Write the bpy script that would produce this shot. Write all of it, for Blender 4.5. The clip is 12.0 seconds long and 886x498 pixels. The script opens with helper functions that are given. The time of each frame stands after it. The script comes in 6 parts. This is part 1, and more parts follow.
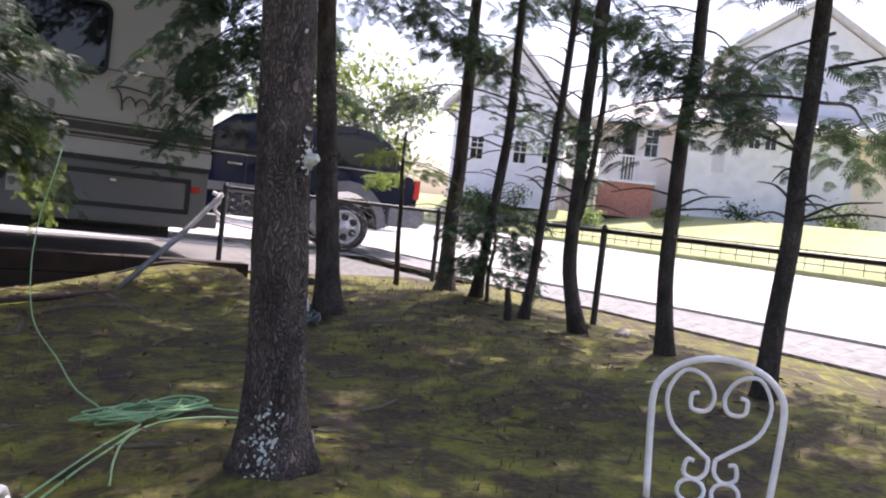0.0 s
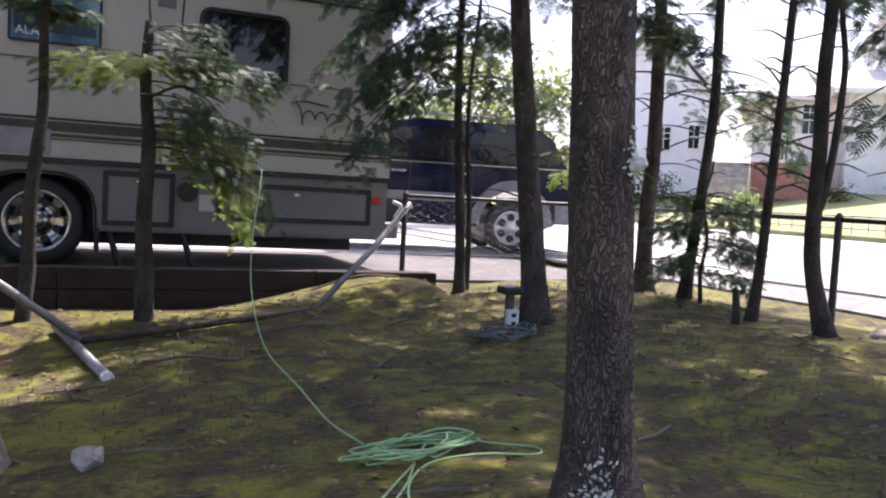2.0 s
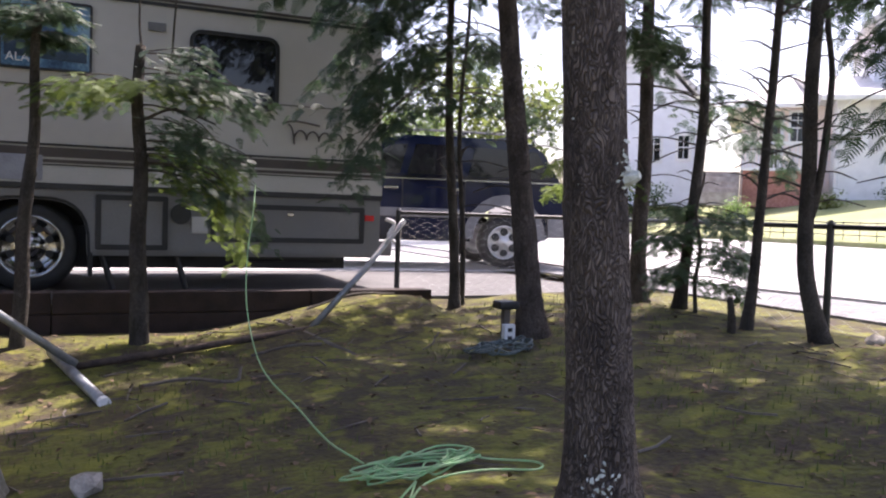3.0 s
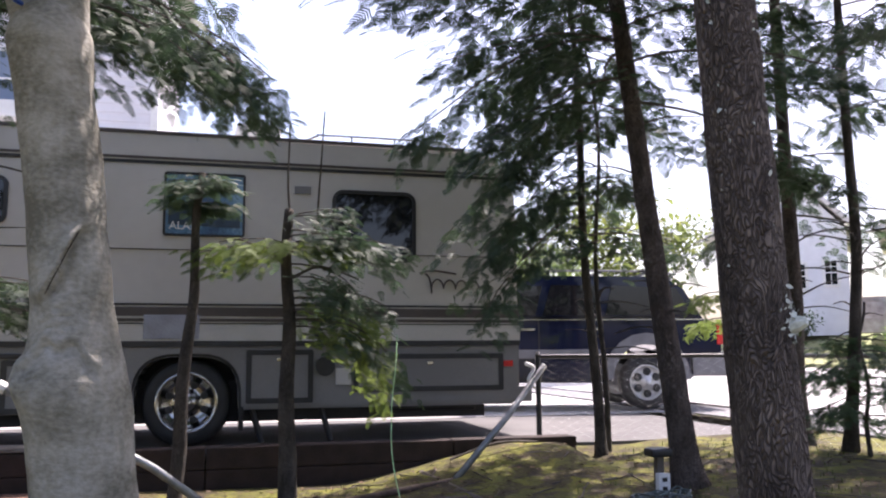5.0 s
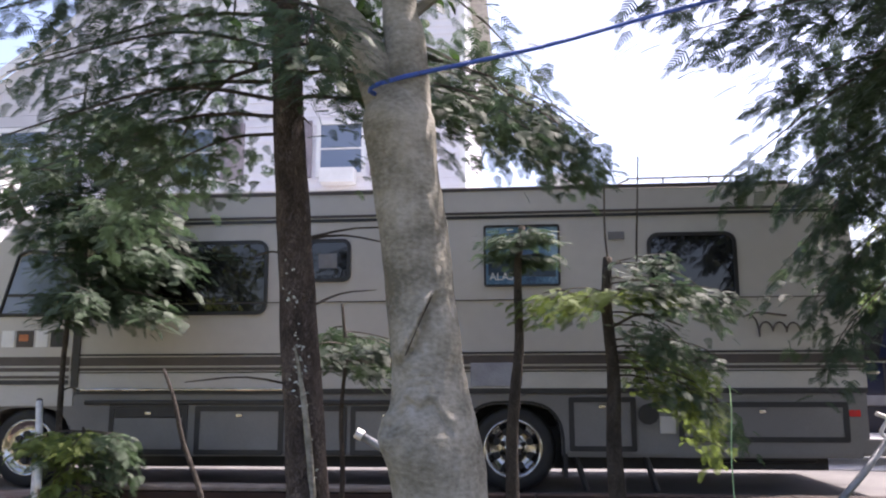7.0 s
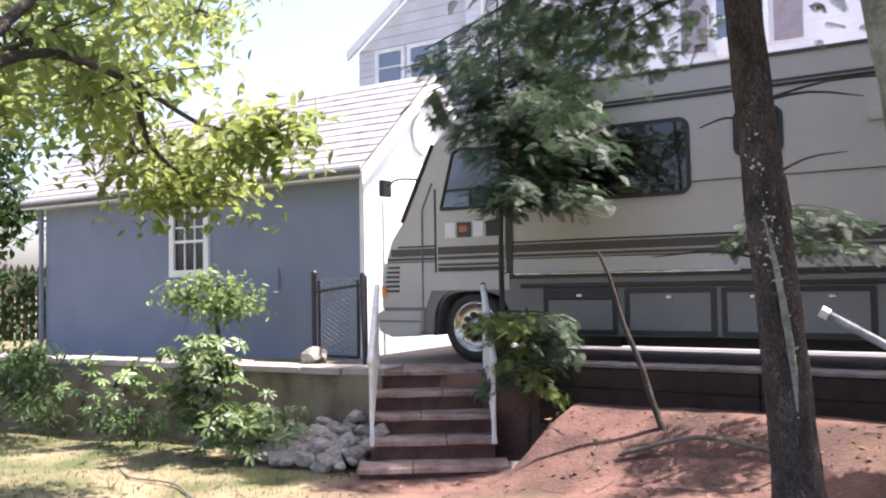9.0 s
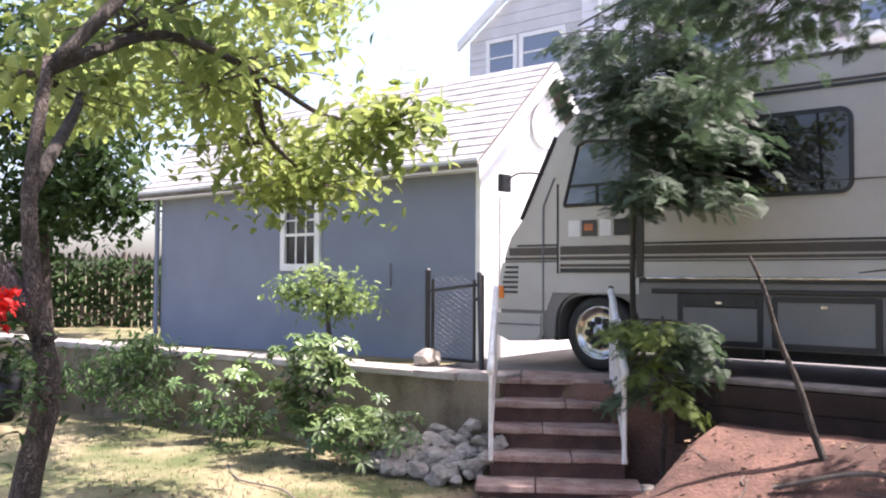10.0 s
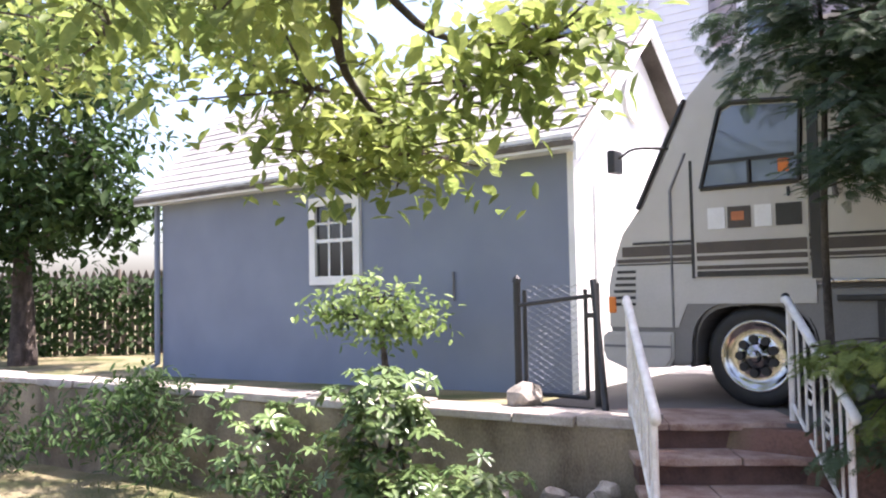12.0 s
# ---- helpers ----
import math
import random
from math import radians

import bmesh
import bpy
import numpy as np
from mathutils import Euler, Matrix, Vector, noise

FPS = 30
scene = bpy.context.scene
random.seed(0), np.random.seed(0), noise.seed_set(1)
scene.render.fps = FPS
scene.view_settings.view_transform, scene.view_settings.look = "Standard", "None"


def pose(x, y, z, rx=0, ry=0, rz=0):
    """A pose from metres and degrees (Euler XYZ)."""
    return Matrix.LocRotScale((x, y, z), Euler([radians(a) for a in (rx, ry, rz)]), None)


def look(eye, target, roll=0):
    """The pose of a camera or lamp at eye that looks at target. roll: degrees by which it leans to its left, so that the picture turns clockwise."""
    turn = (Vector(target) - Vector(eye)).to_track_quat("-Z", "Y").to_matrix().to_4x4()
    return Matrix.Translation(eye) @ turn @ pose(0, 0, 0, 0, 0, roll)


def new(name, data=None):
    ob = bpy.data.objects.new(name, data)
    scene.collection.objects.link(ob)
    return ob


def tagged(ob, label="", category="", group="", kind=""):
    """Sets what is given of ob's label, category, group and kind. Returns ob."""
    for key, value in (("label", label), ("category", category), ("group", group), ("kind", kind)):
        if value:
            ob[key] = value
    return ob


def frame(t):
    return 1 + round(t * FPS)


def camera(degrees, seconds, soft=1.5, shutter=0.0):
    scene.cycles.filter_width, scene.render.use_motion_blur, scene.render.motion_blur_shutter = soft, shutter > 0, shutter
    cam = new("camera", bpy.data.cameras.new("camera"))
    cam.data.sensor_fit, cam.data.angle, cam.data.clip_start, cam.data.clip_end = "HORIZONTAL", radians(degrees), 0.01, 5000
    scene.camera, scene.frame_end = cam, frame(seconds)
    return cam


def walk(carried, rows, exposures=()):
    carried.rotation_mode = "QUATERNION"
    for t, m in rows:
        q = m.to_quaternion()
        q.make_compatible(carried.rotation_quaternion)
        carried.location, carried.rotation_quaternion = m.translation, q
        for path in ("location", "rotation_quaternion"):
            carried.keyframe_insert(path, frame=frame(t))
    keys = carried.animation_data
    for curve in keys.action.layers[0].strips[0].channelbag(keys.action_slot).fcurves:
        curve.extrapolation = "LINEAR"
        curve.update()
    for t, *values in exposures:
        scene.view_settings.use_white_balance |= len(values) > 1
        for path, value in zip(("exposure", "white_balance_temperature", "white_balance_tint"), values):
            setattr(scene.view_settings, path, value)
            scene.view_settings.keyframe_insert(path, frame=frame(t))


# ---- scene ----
cam = camera(55.8, 12.0, soft=2.1)
PATH = [
    (0, (0.708, -0.848, 1.824), (1.773, 0.842, 1.736), 6.6),
    (0.5, (0.521, -0.568, 1.821), (1.547, 1.146, 1.736), 3.2),
    (1, (0.445, -0.391, 1.823), (1.47, 1.323, 1.717), 3.3),
    (1.5, (0.406, -0.264, 1.802), (1.365, 1.489, 1.717), 3.8),
    (2, (0.365, -0.226, 1.822), (1.16, 1.605, 1.699), 3.2),
    (2.5, (0.355, -0.227, 1.827), (1.156, 1.604, 1.732), 2.2),
    (4.5, (0.325, -0.237, 1.833), (1.123, 1.596, 1.757), 1.0),
    (5, (0.304, -0.207, 1.876), (0.81, 1.713, 2.119), -0.3),
    (5.5, (0.274, -0.212, 1.926), (0.648, 1.713, 2.318), -0.3),
    (6, (0.233, -0.176, 1.966), (0.484, 1.759, 2.405), -2.4),
    (6.5, (0.169, -0.175, 1.962), (0.202, 1.788, 2.347), -0.9),
    (6.7, (0.164, -0.179, 1.966), (0.081, 1.785, 2.334), -0.4),
    (8.3, (-0.132, -0.343, 1.924), (-0.668, 1.579, 2.055), -1.5),
    (8.5, (-0.157, -0.304, 1.925), (-0.864, 1.564, 2.04), -1.8),
    (9, (-0.289, -0.15, 1.9), (-1.333, 1.554, 1.981), -1.0),
    (9.5, (-0.445, -0.027, 1.867), (-1.601, 1.605, 1.888), -0.5),
    (10, (-0.768, 0.188, 1.984), (-2.009, 1.755, 2.049), 0.3),
    (10.5, (-1.163, 0.545, 1.904), (-2.502, 2.028, 1.82), -1.2),
    (11, (-1.698, 0.798, 1.849), (-3.033, 2.287, 1.858), 0.2),
    (11.5, (-2.212, 1.184, 1.846), (-3.515, 2.701, 1.874), -0.4),
    (12, (-2.797, 1.375, 1.968), (-4.025, 2.951, 2.065), -1.1),
]
walk(cam, [(t, look(eye, target, roll)) for t, eye, target, roll in PATH],
     exposures=[(t, e, 6400, 26) for t, e in ((0.0, 1.1), (1.0, 1.25), (4.5, 1.25), (5.5, 1.2), (6.5, 1.3), (8.5, 1.6), (9.5, 1.65), (12.0, 1.82))])

# ---- light ----
SUN_AZ, SUN_EL = 52.0, 62.0          # degrees from +y towards +x, and above the horizon
world = bpy.data.worlds.new("sky")
scene.world = world
world.use_nodes = True
wn = world.node_tree.nodes
sky = wn.new("ShaderNodeTexSky")
sky.sky_type, sky.sun_disc = "NISHITA", False
sky.sun_elevation, sky.sun_rotation = radians(SUN_EL), radians(SUN_AZ)
sky.dust_density, sky.air_density, sky.ozone_density = 3.5, 1.0, 1.0
wn["Background"].inputs[1].default_value = 0.15
world.node_tree.links.new(sky.outputs[0], wn["Background"].inputs[0])
sun_data = bpy.data.lights.new("sun", "SUN")
sun_data.energy, sun_data.angle, sun_data.color = 5.0, radians(0.6), (1.0, 0.95, 0.86)
sun = new("sun", sun_data)
to_sun = Vector((math.sin(radians(SUN_AZ)) * math.cos(radians(SUN_EL)), math.cos(radians(SUN_AZ)) * math.cos(radians(SUN_EL)), math.sin(radians(SUN_EL))))
sun.matrix_world = look(to_sun * 60, (0, 0, 0))

# ---- materials ----
def mat(name, a, b=None, scale=6.0, rough=0.7, metal=0.0, bump=0.3, fine=60.0, spread=0.35, trans=0.0, stretch=(1, 1, 1), islands=0.0, c=None):
    """Two-scale noise between colours a and b, with fine relief."""
    m = bpy.data.materials.new(name)
    m.use_nodes = True
    nt = m.node_tree
    n, l = nt.nodes, nt.links
    p = n["Principled BSDF"]
    p.inputs["Roughness"].default_value, p.inputs["Metallic"].default_value = rough, metal
    b = b or tuple(v * 0.72 for v in a)
    co = n.new("ShaderNodeTexCoord")
    mp = n.new("ShaderNodeMapping")
    mp.inputs["Scale"].default_value = stretch
    l.new(co.outputs["Object"], mp.inputs[0])
    big, small = n.new("ShaderNodeTexNoise"), n.new("ShaderNodeTexNoise")
    big.inputs["Scale"].default_value, small.inputs["Scale"].default_value = scale, fine
    big.inputs["Detail"].default_value = 6
    for t in (big, small):
        l.new(mp.outputs[0], t.inputs["Vector"])
    mix = n.new("ShaderNodeMath")
    mix.operation = "MULTIPLY_ADD"
    mix.inputs[1].default_value = spread
    l.new(small.outputs[0], mix.inputs[0])
    l.new(big.outputs[0], mix.inputs[2])
    ramp = n.new("ShaderNodeValToRGB")
    e = ramp.color_ramp.elements
    e[0].position, e[1].position = 0.42 + spread * 0.3, 0.68 + spread * 0.5
    e[0].color, e[1].color = (*b, 1), (*a, 1)
    if c:
        x = e.new(0.56 + spread * 0.4)
        x.color = (*c, 1)
    l.new(mix.outputs[0], ramp.inputs[0])
    out = ramp.outputs[0]
    if islands:
        geo = n.new("ShaderNodeNewGeometry")
        inf = n.new("ShaderNodeObjectInfo")
        add = n.new("ShaderNodeMath")
        add.operation = "ADD"
        l.new(geo.outputs["Random Per Island"], add.inputs[0])
        l.new(inf.outputs["Random"], add.inputs[1])
        mr = n.new("ShaderNodeMapRange")
        mr.inputs[2].default_value = 2.0
        mr.inputs[3].default_value, mr.inputs[4].default_value = 1 - islands, 1 + islands
        l.new(add.outputs[0], mr.inputs[0])
        vm = n.new("ShaderNodeVectorMath")
        vm.operation = "SCALE"
        l.new(out, vm.inputs[0])
        l.new(mr.outputs[0], vm.inputs["Scale"])
        out = vm.outputs[0]
    l.new(out, p.inputs["Base Color"])
    if bump:
        bp = n.new("ShaderNodeBump")
        bp.inputs["Strength"].default_value, bp.inputs["Distance"].default_value = bump, 0.02
        l.new(mix.outputs[0], bp.inputs["Height"])
        l.new(bp.outputs[0], p.inputs["Normal"])
    if trans:
        tr = n.new("ShaderNodeBsdfTranslucent")
        l.new(out, tr.inputs[0])
        ms = n.new("ShaderNodeMixShader")
        ms.inputs[0].default_value = trans
        l.new(p.outputs[0], ms.inputs[1])
        l.new(tr.outputs[0], ms.inputs[2])
        l.new(ms.outputs[0], n["Material Output"].inputs[0])
    return m


def glass(name, colour, rough=0.03):
    m = bpy.data.materials.new(name)
    m.use_nodes = True
    p = m.node_tree.nodes["Principled BSDF"]
    p.inputs["Base Color"].default_value, p.inputs["Roughness"].default_value = (*colour, 1), rough
    p.inputs["Specular IOR Level"].default_value = 0.6
    return m



def bark(name, a, b, scale, stretch, crack=0.12):
    """Plates of bark parted by dark cracks."""
    m = mat(name, a, b, 10, 0.95, bump=0.6, fine=60, stretch=(1, 1, 0.5))
    n, l = m.node_tree.nodes, m.node_tree.links
    p = n["Principled BSDF"]
    co, mp = n.new("ShaderNodeTexCoord"), n.new("ShaderNodeMapping")
    mp.inputs["Scale"].default_value = stretch
    l.new(co.outputs["Object"], mp.inputs[0])
    wob = n.new("ShaderNodeTexNoise")
    wob.inputs["Scale"].default_value = 14
    l.new(mp.outputs[0], wob.inputs["Vector"])
    add = n.new("ShaderNodeVectorMath")
    add.operation = "MULTIPLY_ADD"
    add.inputs[1].default_value = (0.3, 0.3, 0.3)
    l.new(wob.outputs["Color"], add.inputs[0])
    l.new(mp.outputs[0], add.inputs[2])
    vo = n.new("ShaderNodeTexVoronoi")
    vo.feature = "DISTANCE_TO_EDGE"
    vo.inputs["Scale"].default_value = scale
    l.new(add.outputs[0], vo.inputs["Vector"])
    ra = n.new("ShaderNodeValToRGB")
    ra.color_ramp.elements[0].position, ra.color_ramp.elements[1].position = 0.0, crack
    ra.color_ramp.elements[0].color = (0.42, 0.39, 0.37, 1)
    l.new(vo.outputs[0], ra.inputs[0])
    mx = n.new("ShaderNodeMix")
    mx.data_type, mx.blend_type = "RGBA", "MULTIPLY"
    mx.inputs[0].default_value = 0.9
    old = p.inputs["Base Color"].links[0].from_socket
    l.new(old, mx.inputs[6])
    l.new(ra.outputs[0], mx.inputs[7])
    l.new(mx.outputs[2], p.inputs["Base Color"])
    b2 = n.new("ShaderNodeBump")
    b2.inputs["Strength"].default_value, b2.inputs["Distance"].default_value = 1.0, 0.025
    l.new(ra.outputs[0], b2.inputs["Height"])
    l.new(p.inputs["Normal"].links[0].from_socket, b2.inputs["Normal"])
    l.new(b2.outputs[0], p.inputs["Normal"])
    return m


def ground_mat():
    """Moss and bare soil, red earth by the drive wall, straw-coloured lawn beyond."""
    m = mat("mossy yard soil", (0.115, 0.118, 0.014), (0.034, 0.021, 0.013), 2.3, 0.97, bump=1.0, fine=28, c=(0.060, 0.050, 0.012), spread=0.55)
    n, l = m.node_tree.nodes, m.node_tree.links
    p = n["Principled BSDF"]
    co = n.new("ShaderNodeTexCoord")
    sep = n.new("ShaderNodeSeparateXYZ")
    l.new(co.outputs["Object"], sep.inputs[0])
    nz = n.new("ShaderNodeTexNoise")
    nz.inputs["Scale"].default_value, nz.inputs["Detail"].default_value = 1.3, 8
    l.new(co.outputs["Object"], nz.inputs["Vector"])

    def ramp2(sock, lo, hi, wob):
        a = n.new("ShaderNodeMath")
        a.operation = "MULTIPLY_ADD"
        a.inputs[1].default_value = wob
        l.new(nz.outputs[0], a.inputs[0])
        l.new(sock, a.inputs[2])
        r = n.new("ShaderNodeMapRange")
        r.inputs[1].default_value, r.inputs[2].default_value = lo + wob / 2, hi + wob / 2
        l.new(a.outputs[0], r.inputs[0])
        return r.outputs[0]

    def times(a, b):
        q = n.new("ShaderNodeMath")
        q.operation = "MULTIPLY"
        l.new(a, q.inputs[0])
        l.new(b, q.inputs[1])
        return q.outputs[0]

    def patch(a, b, scale, fine):
        t1, t2 = n.new("ShaderNodeTexNoise"), n.new("ShaderNodeTexNoise")
        t1.inputs["Scale"].default_value, t2.inputs["Scale"].default_value = scale, fine
        t1.inputs["Detail"].default_value = 7
        l.new(co.outputs["Object"], t1.inputs["Vector"])
        l.new(co.outputs["Object"], t2.inputs["Vector"])
        ad = n.new("ShaderNodeMath")
        ad.operation = "MULTIPLY_ADD"
        ad.inputs[1].default_value = 0.4
        l.new(t2.outputs[0], ad.inputs[0])
        l.new(t1.outputs[0], ad.inputs[2])
        r = n.new("ShaderNodeValToRGB")
        r.color_ramp.elements[0].position, r.color_ramp.elements[1].position = 0.55, 0.85
        r.color_ramp.elements[0].color, r.color_ramp.elements[1].color = (*b, 1), (*a, 1)
        l.new(ad.outputs[0], r.inputs[0])
        return r.outputs[0]

    def over(base, top, fac):
        mx = n.new("ShaderNodeMix")
        mx.data_type = "RGBA"
        l.new(fac, mx.inputs[0])
        l.new(base, mx.inputs[6])
        l.new(top, mx.inputs[7])
        return mx.outputs[2]

    col = p.inputs["Base Color"].links[0].from_socket
    bare = patch((0.062, 0.040, 0.024), (0.026, 0.016, 0.011), 7, 90)
    cushion = patch((0.17, 0.165, 0.016), (0.085, 0.088, 0.013), 6, 60)
    spots, clumps = n.new("ShaderNodeTexNoise"), n.new("ShaderNodeTexNoise")
    spots.inputs["Scale"].default_value, clumps.inputs["Scale"].default_value = 7.5, 5.0
    spots.inputs["Detail"].default_value, clumps.inputs["Detail"].default_value = 9, 9
    l.new(co.outputs["Object"], spots.inputs["Vector"])
    far = n.new("ShaderNodeVectorMath")
    far.operation = "ADD"
    far.inputs[1].default_value = (31, 17, 5)
    l.new(co.outputs["Object"], far.inputs[0])
    l.new(far.outputs[0], clumps.inputs["Vector"])
    for tex, top, lo, hi in ((spots, bare, 0.57, 0.64), (clumps, cushion, 0.51, 0.60)):
        r = n.new("ShaderNodeMapRange")
        r.inputs[1].default_value, r.inputs[2].default_value, r.inputs[4].default_value = lo, hi, 0.85
        l.new(tex.outputs[0], r.inputs[0])
        col = over(col, top, r.outputs[0])
    # lawn mottle: dry straw tones for sunny grass, dark green for shaded patches
    lawn = patch((0.24, 0.20, 0.115), (0.06, 0.078, 0.022), 1.3, 45)
    earth = patch((0.17, 0.09, 0.066), (0.06, 0.032, 0.024), 2.0, 40)
    col = over(col, lawn, ramp2(sep.outputs[0], -2.0, -3.6, 1.5))
    col = over(col, earth, times(ramp2(sep.outputs[1], 4.9, 5.6, 1.2), times(ramp2(sep.outputs[0], 0.0, -0.9, 1.0), ramp2(sep.outputs[0], -5.1, -4.7, 0.3))))
    l.new(col, p.inputs["Base Color"])
    return m


BARK = bark("pine bark", (0.21, 0.165, 0.14), (0.085, 0.064, 0.054), 52, (1, 1, 0.34), 0.22)
BARK_THIN = bark("grey bark", (0.17, 0.145, 0.12), (0.075, 0.062, 0.052), 70, (1, 1, 0.35), 0.22)
BEECH = mat("smooth grey beech bark", (0.36, 0.335, 0.285), (0.13, 0.12, 0.09), 3.4, 0.85, bump=0.6, fine=38, stretch=(1, 1, 1.5), c=(0.25, 0.235, 0.19), spread=0.4)
LICHEN = mat("pale lichen", (0.62, 0.64, 0.58), (0.4, 0.42, 0.37), 30, 0.95)
NEEDLE = mat("hemlock needles", (0.075, 0.12, 0.06), (0.035, 0.062, 0.034), 3, 0.6, bump=0, trans=0.42, islands=0.5)
NEEDLE_NEW = mat("fresh hemlock tips", (0.19, 0.25, 0.06), (0.10, 0.15, 0.04), 3, 0.7, bump=0, trans=0.5, islands=0.4)
LEAF = mat("dogwood leaves", (0.30, 0.345, 0.10), (0.14, 0.20, 0.06), 2, 0.55, bump=0, trans=0.6, islands=0.5)
LEAF_DARK = mat("maple leaves", (0.06, 0.115, 0.03), (0.03, 0.065, 0.02), 2, 0.8, bump=0, trans=0.4, islands=0.5)
LEAF_GLOSS = mat("rhododendron leaves", (0.17, 0.24, 0.09), (0.08, 0.14, 0.05), 3, 0.3, bump=0, trans=0.2, islands=0.5)
LEAF_PALE = mat("pale shrub leaves", (0.27, 0.36, 0.12), (0.14, 0.22, 0.07), 3, 0.5, bump=0, trans=0.45, islands=0.4)
MOSS = ground_mat()
GRASS_TUFT = mat("grass blades", (0.17, 0.19, 0.06), (0.09, 0.12, 0.03), 4, 0.8, bump=0, trans=0.3, islands=0.4)
# drive wall timber, with the shade over it put into a near-black colour
TIMBER = mat("shade-darkened timber", (0.036, 0.021, 0.017), (0.016, 0.010, 0.008), 5, 0.9, bump=0.5)
CONCRETE = mat("pale concrete", (0.50, 0.49, 0.47), (0.4, 0.39, 0.38), 1.0, 0.9, bump=0.3)
ASPHALT = mat("worn asphalt", (0.13, 0.125, 0.12), (0.085, 0.082, 0.08), 1.2, 0.9, bump=0.4, fine=140)
GRAVEL = mat("grey gravelly asphalt", (0.25, 0.247, 0.247), (0.13, 0.128, 0.13), 9, 0.95, bump=0.6, fine=120)
# street asphalt kept pale so the sun glare on it reads white
ROADM = mat("sun-glare pale road", (0.42, 0.41, 0.40), (0.33, 0.325, 0.32), 0.6, 0.9, bump=0.3, fine=140)
CONC = mat("stained concrete", (0.30, 0.245, 0.17), (0.11, 0.083, 0.055), 2.2, 0.9, bump=0.5, fine=70, stretch=(1, 1, 0.55))
KERB = mat("grey kerb stone", (0.20, 0.19, 0.18), (0.11, 0.10, 0.09), 6, 0.9, bump=0.5)
SLAB = mat("bluestone slab", (0.44, 0.40, 0.36), (0.27, 0.235, 0.21), 4, 0.85, bump=0.5)
RISER = mat("brown brick riser", (0.12, 0.064, 0.05), (0.06, 0.033, 0.027), 5, 0.9, bump=0.6)
TREAD = mat("red brown worn stone tread", (0.42, 0.32, 0.27), (0.22, 0.135, 0.11), 5, 0.85, bump=0.5)
STONE = mat("grey field stone", (0.33, 0.30, 0.26), (0.18, 0.16, 0.14), 9, 0.9, bump=0.7, islands=0.35)
WHITE = mat("chipped white paint", (0.80, 0.79, 0.77), (0.62, 0.6, 0.57), 9, 0.5, bump=0.2)
TRIMW = mat("white trim paint", (0.78, 0.78, 0.77), (0.68, 0.68, 0.67), 3, 0.55, bump=0.05)
BLUEWALL = mat("slate blue stucco", (0.205, 0.235, 0.30), (0.175, 0.20, 0.26), 1.2, 0.85, bump=0.25, fine=120)
SHINGLE = mat("asphalt shingle", (0.38, 0.375, 0.37), (0.27, 0.265, 0.262), 7, 0.95, bump=0.5, islands=0.25)
SIDING = mat("pale lilac grey siding", (0.74, 0.73, 0.76), (0.66, 0.65, 0.68), 2, 0.6, bump=0.05)
SIDING_GREY = mat("grey siding", (0.60, 0.59, 0.60), (0.52, 0.51, 0.52), 2, 0.6, bump=0.05)
SHUTTER = mat("mauve shutter paint", (0.30, 0.26, 0.28), (0.23, 0.2, 0.22), 5, 0.6)
PEACH = mat("peach siding", (0.84, 0.74, 0.67), (0.78, 0.68, 0.61), 3, 0.7)
# shingles of the street houses, lightened to carry the glare on their roofs
PALEROOF = mat("glare-pale roof shingles", (0.62, 0.60, 0.58), (0.52, 0.5, 0.48), 5, 0.9)
SIDING_PALE = mat("pale blue siding", (0.77, 0.78, 0.82), (0.7, 0.71, 0.75), 3, 0.7)
RVB = mat("motorhome cream panel", (0.51, 0.49, 0.45), (0.45, 0.43, 0.395), 0.8, 0.45, bump=0.03, fine=8)
RVL = mat("motorhome lower grey panel", (0.205, 0.20, 0.195), (0.165, 0.16, 0.155), 1.5, 0.45, bump=0.05)
RVLIGHT = mat("motorhome pale band", (0.50, 0.485, 0.455), (0.43, 0.42, 0.39), 1.5, 0.4, bump=0.03)
RVDARK = mat("dark brown stripe", (0.075, 0.058, 0.05), (0.05, 0.04, 0.035), 3, 0.45, bump=0.03)
BLACK = mat("black rubber", (0.022, 0.022, 0.022), (0.012, 0.012, 0.012), 8, 0.6, bump=0.1)
BLACKP = mat("black paint", (0.02, 0.02, 0.022), (0.012, 0.012, 0.013), 8, 0.4, bump=0.1)
CHROME = mat("worn chrome", (0.55, 0.54, 0.52), (0.32, 0.31, 0.30), 12, 0.16, 1.0, bump=0.03)
# paler copy of STEEL: sun on the fence mesh is put into the colour
WIRE = mat("sunlit galvanised wire", (0.62, 0.62, 0.62), (0.42, 0.42, 0.43), 12, 0.5, 0.2, bump=0.05)
STEEL = mat("galvanised steel", (0.34, 0.35, 0.36), (0.22, 0.23, 0.24), 12, 0.45, 0.6, bump=0.05)
ALLOY = mat("bright alloy", (0.72, 0.72, 0.71), (0.6, 0.6, 0.6), 12, 0.35, 0.3, bump=0)
NAVY = mat("dark navy car paint", (0.008, 0.012, 0.036), (0.006, 0.009, 0.028), 2, 0.05, 0.0, bump=0)
PLASTIC = mat("grey plastic cladding", (0.20, 0.20, 0.21), (0.15, 0.15, 0.16), 6, 0.6)
GLASSD = glass("dark tinted glass", (0.012, 0.012, 0.014))
GLASSW = glass("pale windscreen glass", (0.30, 0.40, 0.40), 0.05)
# the blue base colour stands in for sky reflected in the pane
GLASSB = glass("sky-lit window glass", (0.16, 0.20, 0.27), 0.05)
ORANGE = mat("orange lens", (0.85, 0.25, 0.04), (0.7, 0.18, 0.03), 9, 0.25, bump=0)
